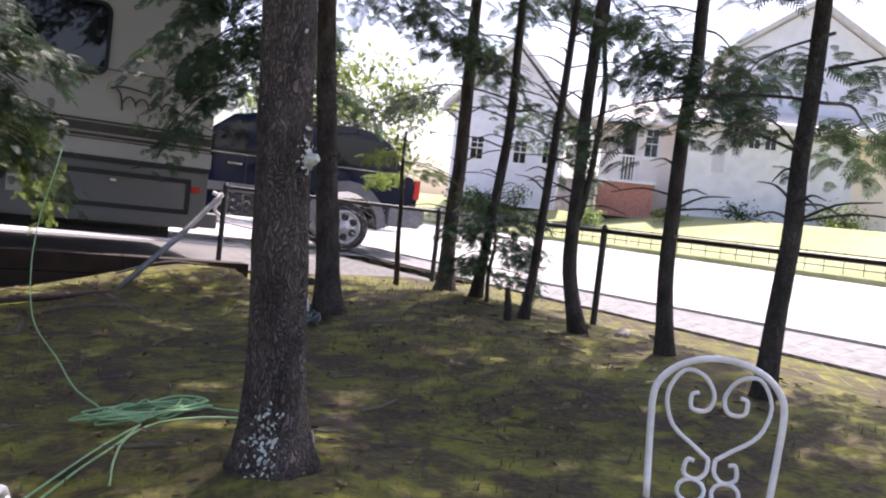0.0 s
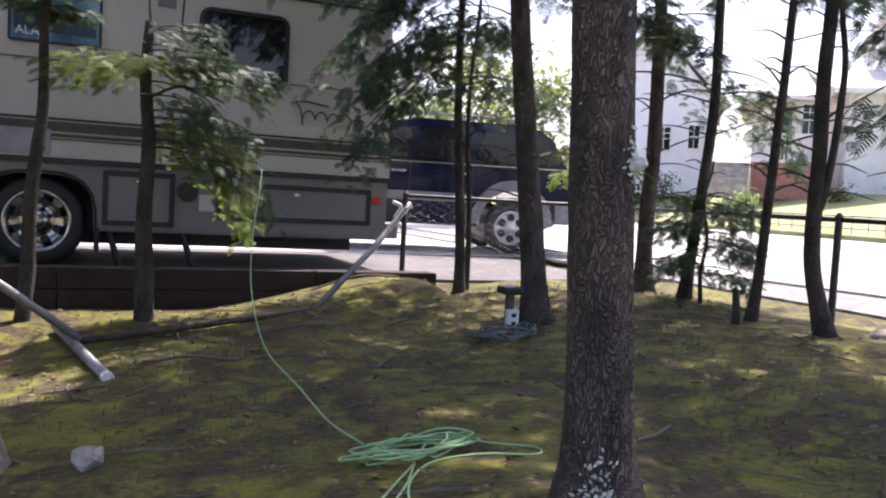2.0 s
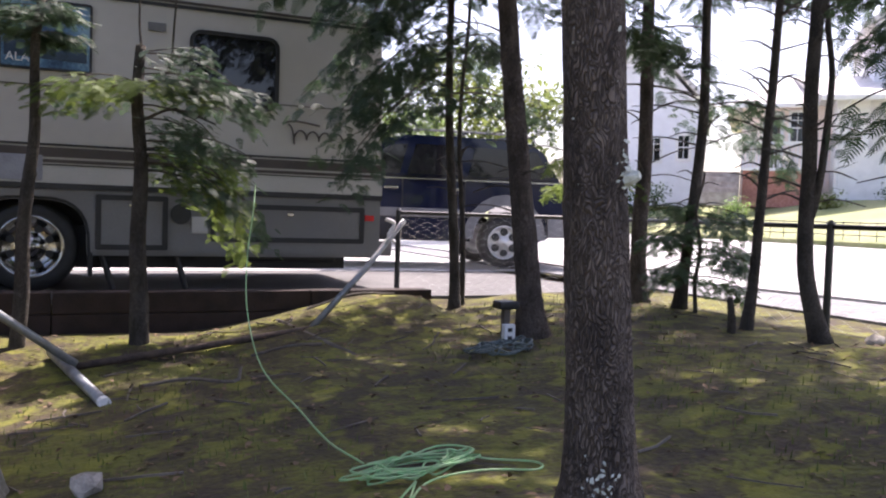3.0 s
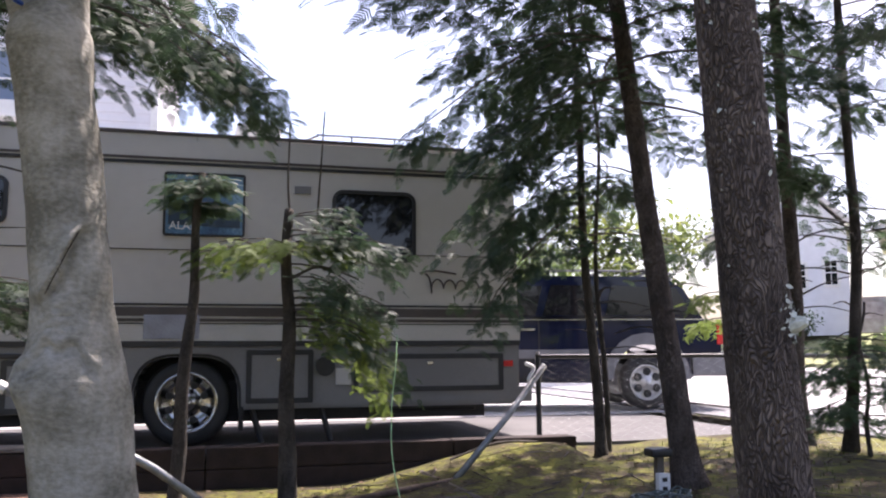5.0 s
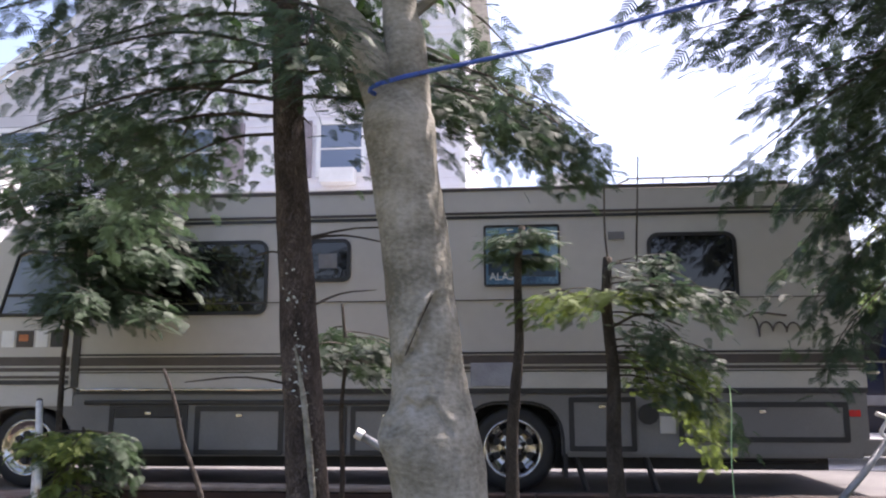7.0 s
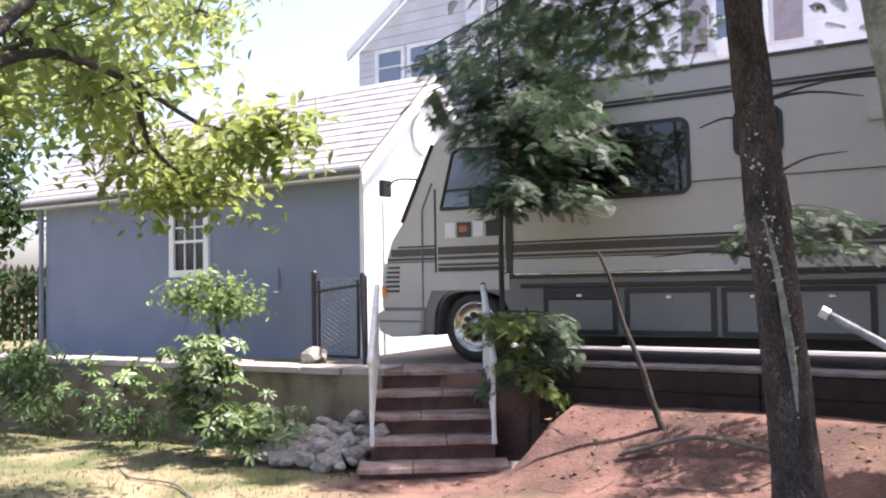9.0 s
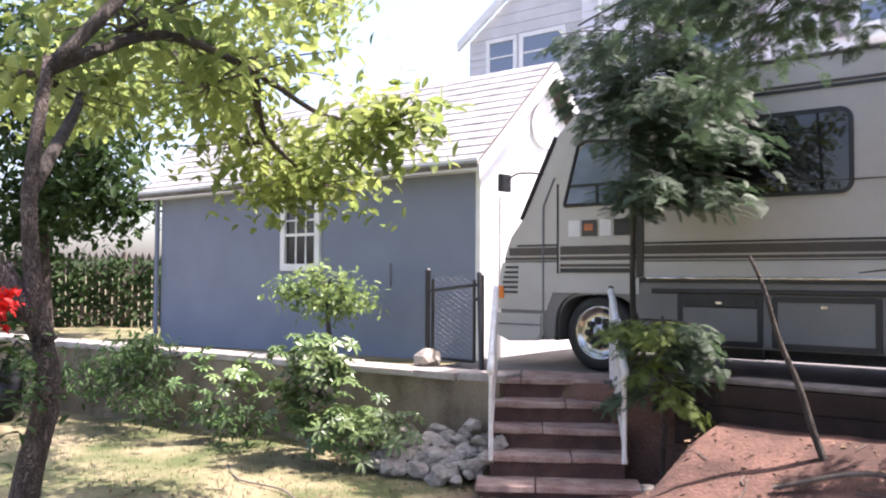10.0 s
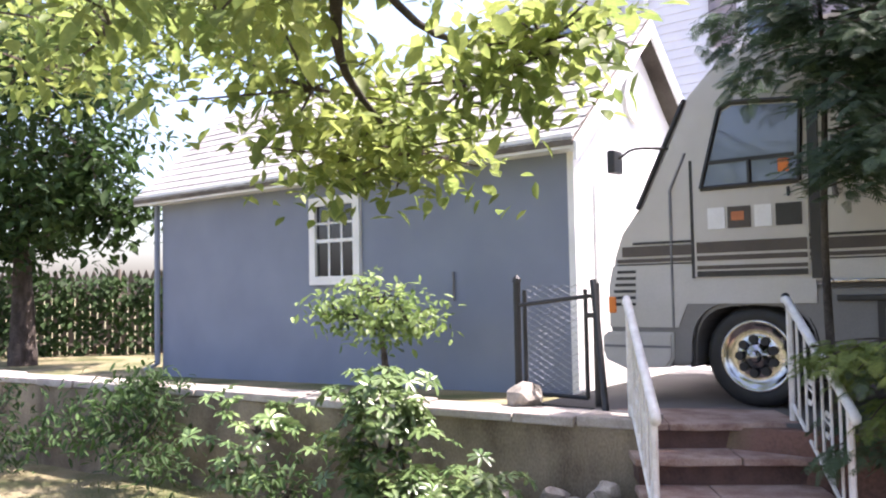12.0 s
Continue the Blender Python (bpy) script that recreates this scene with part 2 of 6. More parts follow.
REDLENS = mat("red lens", (0.7, 0.03, 0.02), (0.5, 0.02, 0.02), 9, 0.25, bump=0)
RUST = mat("rusted steel", (0.11, 0.075, 0.055), (0.05, 0.035, 0.028), 12, 0.8, 0.2)
ROPE = mat("pale green rope", (0.22, 0.46, 0.19), (0.30, 0.42, 0.22), 30, 0.7, bump=0.2)
ROPE_BLUE = mat("blue rope", (0.03, 0.10, 0.42), (0.02, 0.06, 0.28), 30, 0.6, bump=0.2)
HOSE = mat("dark grey green hose", (0.13, 0.17, 0.17), (0.07, 0.09, 0.09), 30, 0.5)
BRICK = mat("red brick", (0.48, 0.23, 0.18), (0.36, 0.16, 0.12), 12, 0.9)
ROSE = mat("red petals", (0.85, 0.035, 0.02), (0.6, 0.015, 0.012), 20, 0.6, bump=0, trans=0.25, islands=0.3)
OLDWOOD = mat("weathered wood", (0.17, 0.145, 0.12), (0.085, 0.07, 0.058), 4, 0.9, bump=0.5, stretch=(1, 1, 0.2))
PICTURE = mat("blue landscape print", (0.22, 0.36, 0.48), (0.035, 0.07, 0.13), 3.2, 0.25, bump=0, c=(0.09, 0.19, 0.30))
TERRA = mat("terracotta", (0.55, 0.2, 0.09), (0.4, 0.14, 0.06), 8, 0.8)
BLUEP = mat("blue plastic", (0.03, 0.08, 0.45), (0.02, 0.05, 0.3), 8, 0.4)

# ---- mesh helpers ----
def obj(name, bm, material, parent=None, label="", smooth=False):
    me = bpy.data.meshes.new(name)
    bm.normal_update()
    bm.to_mesh(me)
    bm.free()
    me.materials.append(material)
    if smooth:
        for p in me.polygons:
            p.use_smooth = True
    ob = new(name, me)
    ob.parent = parent
    return tagged(ob, label)


def part(name, bm, material, parent, label="", smooth=False):
    return obj(name, bm, material, parent, label, smooth)


def share(name, me, parent, m):
    ob = new(name, me)
    ob.parent = parent
    ob.matrix_basis = m
    return ob


def thing(name, label, category, at=(0, 0, 0), group="", kind="", rz=0.0):
    ob = new(name)
    ob.empty_display_size = 0.1
    ob.matrix_basis = pose(*at, 0, 0, rz)
    return tagged(ob, label, category, group, kind)


def box(x0, y0, z0, x1, y1, z1, bevel=0.0, bm=None):
    bm = bm or bmesh.new()
    r = bmesh.ops.create_cube(bm, size=1, matrix=Matrix.Translation(((x0 + x1) / 2, (y0 + y1) / 2, (z0 + z1) / 2)) @ Matrix.Diagonal((abs(x1 - x0), abs(y1 - y0), abs(z1 - z0), 1)))
    if bevel:
        es = list({e for v in r["verts"] for e in v.link_edges})
        bmesh.ops.bevel(bm, geom=es, offset=bevel, segments=2, affect="EDGES", profile=0.6)
    return bm


def prism(pts, y0, y1, bm=None, bevel=0.0):
    """A side outline of (x, z) points, carried from y0 to y1."""
    bm = bm or bmesh.new()
    a = [bm.verts.new((x, y0, z)) for x, z in pts]
    b = [bm.verts.new((x, y1, z)) for x, z in pts]
    f0, f1 = bm.faces.new(a), bm.faces.new(b[::-1])
    n = len(a)
    for i in range(n):
        bm.faces.new((a[i], b[i], b[(i + 1) % n], a[(i + 1) % n]))
    bmesh.ops.recalc_face_normals(bm, faces=bm.faces)
    if bevel:
        bmesh.ops.bevel(bm, geom=list(f0.edges), offset=bevel, segments=2, affect="EDGES")
    bmesh.ops.triangulate(bm, faces=[f for f in bm.faces if len(f.verts) > 4])
    return bm


def rounded(x0, z0, x1, z1, r, n=5):
    out = []
    for cx, cz, a0 in ((x1 - r, z1 - r, 0), (x0 + r, z1 - r, 90), (x0 + r, z0 + r, 180), (x1 - r, z0 + r, 270)):
        for i in range(n + 1):
            a = radians(a0 + 90 * i / n)
            out.append((cx + r * math.cos(a), cz + r * math.sin(a)))
    return out


def ring(x0, z0, x1, z1, r, w, y0, y1):
    """A rounded rectangular frame of width w."""
    bm = bmesh.new()
    o, i = rounded(x0, z0, x1, z1, r), rounded(x0 + w, z0 + w, x1 - w, z1 - w, max(r - w, 0.004))
    vs = [[bm.verts.new((x, y, z)) for x, z in q] for q, y in ((o, y0), (i, y0), (o, y1), (i, y1))]
    n = len(o)
    for k in range(n):
        j = (k + 1) % n
        for a, b in ((0, 1), (1, 3), (3, 2), (2, 0)):
            bm.faces.new((vs[a][k], vs[a][j], vs[b][j], vs[b][k]))
    bmesh.ops.recalc_face_normals(bm, faces=bm.faces)
    return bm


def tube(pts, radii, sides=8, bm=None, rough=0.0, close=True):
    """A round bar through the points; radii one number or one a point."""
    bm = bm or bmesh.new()
    pts = [Vector(p) for p in pts]
    if not hasattr(radii, "__len__"):
        radii = [radii] * len(pts)
    rings, ref = [], None
    for i, p in enumerate(pts):
        d = (pts[min(i + 1, len(pts) - 1)] - pts[max(i - 1, 0)]).normalized()
        if ref is None:
            ref = d.orthogonal().normalized()
        ref = (ref - d * ref.dot(d)).normalized()
        side = d.cross(ref)
        rg = []
        for k in range(sides):
            a = 2 * math.pi * k / sides
            q = ref * math.cos(a) + side * math.sin(a)
            rr = radii[i] * (1 + (rough * (noise.noise((q * 2.3 + p * 3.1)) + 0.6 * noise.noise(q * 7 + p * 9)) if rough else 0))
            rg.append(bm.verts.new(p + q * rr))
        rings.append(rg)
    for a, b in zip(rings, rings[1:]):
        for k in range(sides):
            bm.faces.new((a[k], a[(k + 1) % sides], b[(k + 1) % sides], b[k]))
    if close:
        bm.faces.new(rings[0][::-1])
        bm.faces.new(rings[-1])
    return bm


def smooth_line(pts, n=6):
    """Catmull-Rom through the points."""
    pts = [Vector(p) for p in pts]
    q = [pts[0] * 2 - pts[1]] + pts + [pts[-1] * 2 - pts[-2]]
    out = []
    for i in range(1, len(q) - 2):
        a, b, c, d = q[i - 1:i + 3]
        for k in range(n):
            t = k / n
            out.append(0.5 * (2 * b + (c - a) * t + (2 * a - 5 * b + 4 * c - d) * t * t + (3 * b - a - 3 * c + d) * t ** 3))
    return out + [pts[-1]]


def scatter(name, template, frames_, material, parent=None, label=""):
    """One mesh of many copies of a small template (verts, faces), at 4 x 4 frames."""
    tv, tf = np.array(template[0], float), template[1]
    fr = np.array([np.array(m) for m in frames_])
    v = (np.einsum("nij,kj->nki", fr[:, :3, :3], tv) + fr[:, None, :3, 3]).reshape(-1, 3)
    k = len(tv)
    size = [len(f) for f in tf]
    loops = np.concatenate([np.array(f) for f in tf])
    n = len(fr)
    allloops = (loops[None, :] + (np.arange(n) * k)[:, None]).ravel()
    me = bpy.data.meshes.new(name)
    me.vertices.add(len(v))
    me.vertices.foreach_set("co", v.ravel())
    me.loops.add(len(allloops))
    me.loops.foreach_set("vertex_index", allloops.astype(np.int32))
    starts = np.cumsum([0] + size[:-1])
    me.polygons.add(n * len(tf))
    me.polygons.foreach_set("loop_start", (starts[None, :] + (np.arange(n) * len(loops))[:, None]).ravel().astype(np.int32))
    me.update(calc_edges=True)
    me.validate()
    me.materials.append(material)
    ob = new(name, me)
    ob.parent = parent
    return tagged(ob, label)


def frame_at(p, along, up, size):
    """4 x 4 with x along, z near up, at p."""
    x = Vector(along).normalized()
    y = Vector(up).cross(x)
    if y.length < 1e-4:
        y = x.orthogonal()
    y.normalize()
    z = x.cross(y)
    m = Matrix((x, y, z)).transposed().to_4x4() @ Matrix.Scale(size, 4)
    m.translation = p
    return m

# ---- ground, drive and street ----
def soft(a, b, t):
    t = min(1, max(0, (t - a) / (b - a)))
    return t * t * (3 - 2 * t)


def yard(x, y):
    """Height of the yard in front of the drive's wall."""
    z = 0.2 + 0.60 * min(1, max(0, (x + 4.0) / 5.8)) + 0.26 * soft(1.8, 5.0, x) + 0.02 * min(0, max(-9, x + 4))
    if -3.7 < x < 3.3:
        z += max(0, 0.78 + 0.28 * soft(1.2, 3.0, x) - z) * soft(5.6, 7.0, y) * soft(-3.7, -3.3, x)
    z += 0.12 * math.exp(-((x - 1.76) ** 2 + (y - 1.73) ** 2) / 0.35)
    z += 0.035 * noise.noise((x * 0.9, y * 0.9, 0)) + 0.012 * noise.noise((x * 4, y * 4, 3))
    return z


def level(x, y):
    edge = 7.16 if x > -5.3 else 6.98 + 0.09 * max(-10, x + 5.3)
    up = soft(edge, edge + 0.1, y)
    z = yard(x, y) * (1 - up) + (0.97 + 0.02 * min(0, max(-9, x + 6))) * up
    if x > 5.2:
        z = z + (1.0 - z) * soft(5.2, 6.0, x)
    return z + (0.9 * soft(8, 40, x) if x > 8 else 0)


def axis(lo, hi, near):
    fine = list(np.arange(near[0], near[1] + 1e-6, near[2]))
    out, s, v = fine[:], near[2], near[1]
    while v < hi:
        s *= 1.35
        v += s
        out.append(min(v, hi))
    s, v = near[2], near[0]
    while v > lo:
        s *= 1.35
        v -= s
        out.insert(0, max(v, lo))
    return out


def build_ground():
    xs = axis(-700, 700, (-14.0, 9.0, 0.16))
    ys = axis(-700, 700, (-3.0, 8.0, 0.14))
    ys = sorted(set([round(float(v), 3) for v in ys] + [7.16, 7.26]))
    me = bpy.data.meshes.new("ground")
    v = [(x, y, level(x, y)) for y in ys for x in xs]
    w = len(xs)
    f = [(j * w + i, j * w + i + 1, (j + 1) * w + i + 1, (j + 1) * w + i) for j in range(len(ys) - 1) for i in range(w - 1)]
    me.from_pydata(v, [], f)
    me.materials.append(MOSS)
    for p in me.polygons:
        p.use_smooth = True
    return tagged(new("ground", me), "mossy shaded yard soil with thin grass and dappled sun", "ground", kind="structure")


build_ground()


def sheet(name, corners, z0, thick, material, label, category):
    bm = bmesh.new()
    a = [bm.verts.new((x, y, z0 if len(c) < 1 else c[0])) for x, y, *c in corners]
    bm.faces.new(a)
    r = bmesh.ops.extrude_face_region(bm, geom=list(bm.faces))
    for g in r["geom"]:
        if isinstance(g, bmesh.types.BMVert):
            g.co.z -= thick
    bmesh.ops.recalc_face_normals(bm, faces=bm.faces)
    return tagged(obj(name, bm, material), label, category, kind="structure")


sheet("driveway", [(-6.55, 7.42, 1.0), (6.55, 7.42, 1.0), (6.55, 10.7, 1.0), (-6.55, 10.7, 1.0)], 1.0, 0.12, ASPHALT, "worn asphalt driveway under the motorhome", "driveway")
# lighter material than the near drive, standing in for sun on the ground beyond
sheet("side_drive", [(-6.55, 10.72, 1.004), (6.58, 10.72, 1.004), (6.58, 17.6, 1.0), (-6.55, 17.6, 1.0)], 1.0, 0.12, CONCRETE, "sunlit pale concrete beyond the motorhome", "driveway")
sheet("road", [(13.3, -30, 1.10), (18.5, -30, 1.30), (18.5, 60, 1.30), (7.5, 60, 1.06), (7.5, 9.2, 1.06)], 1.04, 0.12, ROADM, "pale sunlit street beyond the fence", "road")
sheet("pavement", [(6.6, -30, 1.03), (13.28, -30, 1.06), (7.48, 9.2, 1.03), (7.48, 60, 1.03), (6.6, 60, 1.02)], 1.03, 0.12, GRAVEL, "grey gravelly strip between fence and street", "pavement")

# ---- motorhome ----
def flat_arch(cx, r, top, base, n=14):
    """A wheel opening with a flattened top."""
    out = []
    for i in range(n + 1):
        a = math.pi * (1 - i / n)
        c, q = math.cos(a), math.sin(a)
        out.append((cx + r * math.copysign(abs(c) ** 0.62, c), base + (top - base) * q ** 0.62))
    return out


def arch(cx, r, top, base, n=10):
    return [(cx + r * math.cos(math.pi * (1 - i / n)), base + (top - base) * math.sin(math.pi * i / n)) for i in range(n + 1)]


def wheel(parent, x, y, z, r, width, rim_r, face, rim_mat, spokes, slots, hole=0.13):
    """A wheel seen from the -y side; rim parts lie under the tyre."""
    bm = bmesh.new()
    prof = [(rim_r, 0.02), (r * 0.9, 0.0), (r, width * 0.2), (r, width * 0.8), (r * 0.9, width), (rim_r, width * 0.98)]
    n = 36
    rows = [[bm.verts.new((x + q * math.cos(2 * math.pi * k / n), y + d, z + q * math.sin(2 * math.pi * k / n))) for k in range(n)] for q, d in prof]
    for a, b in zip(rows, rows[1:]):
        for k in range(n):
            bm.faces.new((a[k], a[(k + 1) % n], b[(k + 1) % n], b[k]))
    bmesh.ops.recalc_face_normals(bm, faces=bm.faces)
    w = part("wheel", bm, BLACK, parent, "black rubber tyre", True)
    bm = bmesh.new()
    prof = [(rim_r, 0.015), (rim_r * 0.94, 0.0), (rim_r * 0.88, 0.05), (rim_r * 0.5, face), (rim_r * 0.34, face - 0.02), (rim_r * 0.3, face - 0.05), (0.001, face - 0.06)]
    rows = [[bm.verts.new((x + q * math.cos(2 * math.pi * k / n), y + d, z + q * math.sin(2 * math.pi * k / n))) for k in range(n)] for q, d in prof]
    for a, b in zip(rows, rows[1:]):
        for k in range(n):
            bm.faces.new((a[k], a[(k + 1) % n], b[(k + 1) % n], b[k]))
    bmesh.ops.recalc_face_normals(bm, faces=bm.faces)
    part("rim", bm, rim_mat, w, "worn chrome wheel rim", True)
    for k in range(spokes):
        a = 2 * math.pi * (k + 0.5) / spokes
        c = Vector((x + slots * math.cos(a), y + face * 0.72 - 0.012, z + slots * math.sin(a)))
        bm = bmesh.new()
        bmesh.ops.create_cone(bm, cap_ends=True, segments=10, radius1=rim_r * hole, radius2=rim_r * hole * 0.9, depth=0.03, matrix=Matrix.Translation(c) @ pose(0, 0, 0, 90))
        part("hand_hole", bm, BLACK, w)
    bm = bmesh.new()
    bmesh.ops.create_cone(bm, cap_ends=True, segments=16, radius1=rim_r * 0.2, radius2=rim_r * 0.13, depth=0.07, matrix=Matrix.Translation((x, y + face - 0.07, z)) @ pose(0, 0, 0, 90))
    part("hub_cap", bm, rim_mat, w, "chrome hub cap", True)


def motorhome():
    rv = thing("motorhome", "old cream and grey motorhome with brown stripes on the drive", "motorhome", (0, 8, 1.0))
    rv.matrix_basis = Matrix()
    Y, W = 8.0, 2.4
    base = 1.34
    upper = [(-6.12, 1.96), (-6.10, 2.2), (-6.02, 2.42), (-5.86, 2.62), (-5.42, 3.5), (-5.2, 3.72), (-4.95, 3.86), (-4.4, 3.98), (-3.5, 4.01), (2.7, 3.97), (2.98, 3.92), (3.16, 3.8), (3.25, 3.6), (3.28, 3.2), (3.28, 1.96)]
    part("upper_body", prism(upper, Y, Y + W, bevel=0.05), RVB, rv, "cream painted side panel")
    lower = [(3.28, 1.955), (3.28, base + 0.1), (3.2, base)] + flat_arch(0, 0.47, 1.84, base)[::-1] + flat_arch(-4.92, 0.47, 1.80, base - 0.02)[::-1] + [(-5.5, 1.3), (-6.08, 1.32), (-6.14, 1.6), (-6.15, 1.955)]
    part("lower_body", prism(lower, Y + 0.004, Y + W - 0.004, bevel=0.03), RVL, rv, "grey lower panel with hatches")
    part("chassis", box(-5.3, Y + 0.35, 1.205, 3.0, Y + W - 0.35, 1.6), BLACK, rv)
    for cx in (0.0, -4.92):
        part("wheel_well", box(cx - 0.62, Y + 0.62, 1.25, cx + 0.62, Y + W - 0.62, 1.95), BLACK, rv)
        part("arch_liner", prism(flat_arch(cx, 0.52, 1.90, 1.3) + flat_arch(cx, 0.475, 1.845, 1.3)[::-1], Y + 0.03, Y + 0.7), BLACK, rv)
    for x0, x1, z in ((-3.95, -3.3, 1.2), (1.9, 2.9, 1.27)):
        part("tank", box(x0, Y + 0.3, z, x1, Y + 1.6, 1.4, 0.03), BLACKP, rv)
    pale = [(3.282, 2.14), (3.282, 1.985), (-4.44, 1.985), (-4.44, 2.14)]
    part("pale_band", prism(pale, Y - 0.006, Y + 0.02), RVLIGHT, rv)
    part("nose_panel", prism([(-4.44, 1.985), (-4.44, 2.14), (-6.095, 2.14), (-6.135, 1.96), (-6.135, 1.62), (-5.52, 1.62), (-5.44, 1.815), (-4.44, 1.815)], Y - 0.005, Y + 0.02), RVLIGHT, rv, "pale grey front panel")
    for z0, z1, m, x0, x1 in ((2.315, 2.335, BLACKP, -5.9, 3.27), (2.215, 2.30, RVDARK, -6.0, 3.27), (2.165, 2.195, RVDARK, -6.05, 3.27), (2.142, 2.152, BLACKP, -6.05, 3.27),
                              (1.935, 1.985, BLACKP, -4.4, 3.28), (3.70, 3.725, RVDARK, -4.1, 3.1), (3.655, 3.685, BLACKP, -4.1, 3.1), (2.835, 2.845, RVDARK, -4.3, 3.2), (3.94, 3.975, RVDARK, -3.5, 2.7)):
        part("stripe", prism([(x0, z0), (x1, z0), (x1, z1), (x0, z1)], Y - 0.010, Y + 0.02), m, rv)
    part("bright_rail", box(-4.35, Y - 0.045, 1.965, -2.0, Y, 1.99, 0.008), CHROME, rv, "polished awning rail")
    part("step_rail", box(-4.3, Y - 0.03, 1.83, -0.6, Y, 1.875, 0.01), BLACKP, rv)

    def window(x0, z0, x1, z1, r=0.09, kind="", pane=GLASSD, w=0.035):
        o = part("window", prism(rounded(x0, z0, x1, z1, r), Y - 0.008, Y + 0.01), pane, rv, kind)
        part("window_frame", ring(x0 - 0.02, z0 - 0.02, x1 + 0.02, z1 + 0.02, r + 0.02, w, Y - 0.022, Y + 0.01), BLACKP, o)
        return o

    window(1.35, 2.78, 2.16, 3.46, kind="dark tinted rear window")
    window(-4.12, 2.74, -2.47, 3.46, kind="wide dark tinted window")
    window(-2.02, 3.06, -1.62, 3.46, 0.06, kind="small dark window with a pale blind")
    pic = window(-0.24, 2.99, 0.47, 3.565, 0.01, "window covered by a blue mountain print", PICTURE, 0.022)
    hills = [(-0.215, 3.08), (0.445, 3.06), (0.445, 3.2), (0.3, 3.3), (0.18, 3.22), (0.02, 3.36), (-0.1, 3.24), (-0.215, 3.3)]
    part("printed_hill", prism(hills, Y - 0.012, Y - 0.006), mat("dark print ink", (0.03, 0.06, 0.10), (0.015, 0.03, 0.05), 8, 0.3, bump=0), pic)
    txt = bpy.data.curves.new("print_lettering", "FONT")
    txt.body, txt.size, txt.extrude = "ALAS", 0.105, 0.002
    t = new("print_lettering", txt)
    t.data.materials.append(TRIMW)
    t.parent = pic
    t.matrix_basis = pose(-0.205, Y - 0.016, 3.035, 90)
    part("window_blind", box(-1.93, Y - 0.012, 3.18, -1.74, Y - 0.006, 3.33), PLASTIC, rv)
    for x0, z0, x1, z1 in ((-4.02, 1.36, -3.24, 1.82), (-3.13, 1.36, -2.26, 1.80), (-2.18, 1.36, -1.63, 1.80), (-1.56, 1.36, -0.90, 1.80), (0.55, 1.41, 1.15, 1.885), (1.57, 1.50, 3.08, 1.84)):
        h = part("storage_hatch", box(x0, Y - 0.006, z0, x1, Y + 0.02, z1), RVL, rv)
        part("hatch_trim", ring(x0 - 0.015, z0 - 0.015, x1 + 0.015, z1 + 0.015, 0.02, 0.05, Y - 0.014, Y + 0.02), BLACKP, h)
        part("latch", box((x0 + x1) / 2 - 0.03, Y - 0.018, z1 - 0.09, (x0 + x1) / 2 + 0.03, Y - 0.004, z1 - 0.06, 0.004), CHROME, h)
    part("upper_hatch_panel", box(-3.98, Y - 0.016, 1.70, -3.28, Y, 1.80, 0.01), BLACKP, rv)
    bm = bmesh.new()
    bmesh.ops.create_cone(bm, cap_ends=True, segments=24, radius1=0.095, radius2=0.095, depth=0.03, matrix=Matrix.Translation((1.28, Y - 0.004, 1.74)) @ pose(0, 0, 0, 90))
    part("round_vent", bm, BLACKP, rv)
    part("outlet_panel", box(1.38, Y - 0.012, 1.56, 1.53, Y, 1.72, 0.01), RVLIGHT, rv)
    part("fridge_vent", box(-0.40, Y - 0.014, 2.0, 0.10, Y, 2.23, 0.008), mat("blue grey vent", (0.33, 0.34, 0.38), rough=0.6), rv)
    part("vent_knob", box(0.02, Y - 0.03, 2.03, 0.055, Y, 2.08, 0.008), CHROME, rv)
    part("small_vent", box(1.17, Y - 0.014, 2.02, 1.26, Y, 2.06, 0.004), BLACKP, rv)
    part("louvre_vent", box(0.96, Y - 0.016, 3.42, 1.12, Y, 3.50, 0.006), PLASTIC, rv)
    part("reflector", box(3.10, Y - 0.014, 1.72, 3.20, Y, 1.78, 0.004), REDLENS, rv, "red side marker")
    part("porch_lamp", box(-0.9, Y - 0.04, 3.25, -0.76, Y, 3.36, 0.02), RVLIGHT, rv)
    # flowing script mark as plain strokes
    pts = smooth_line([(2.28 + i * 0.019 + 0.022 * math.sin(i * 0.95), Y - 0.012, 2.56 - 0.0006 * i + (0.10 if i < 4 else 0.045) * math.cos(i * 0.95)) for i in range(30)], 5)
    part("script_mark", tube(pts, 0.009, 6), RVDARK, rv, "dark flowing script mark")
    part("script_swash", tube(smooth_line([(2.22, Y - 0.012, 2.66), (2.35, Y - 0.012, 2.69), (2.6, Y - 0.012, 2.66)], 5), 0.010, 6), RVDARK, rv)
    # cab
    part("windscreen", prism([(-5.868, 2.63), (-5.428, 3.51), (-5.40, 3.49), (-5.84, 2.61)], Y + 0.06, Y + W - 0.06), GLASSW, rv, "raked windscreen")
    part("windscreen_seal", tube([(-5.86, Y + 0.02, 2.62), (-5.42, Y + 0.02, 3.5)], 0.022, 6), BLACKP, rv)
    door = part("cab_door", prism([(-5.36, 2.03), (-4.48, 2.03), (-4.46, 3.44), (-5.05, 3.50), (-5.14, 3.46), (-5.36, 3.0)], Y - 0.014, Y + 0.02), RVB, rv, "driver's door with dark framed window")
    part("door_window", prism([(-5.27, 2.76), (-4.55, 2.76), (-4.52, 3.33), (-5.02, 3.38), (-5.10, 3.34)], Y - 0.020, Y), GLASSB, door, "cab side glass reflecting sky")
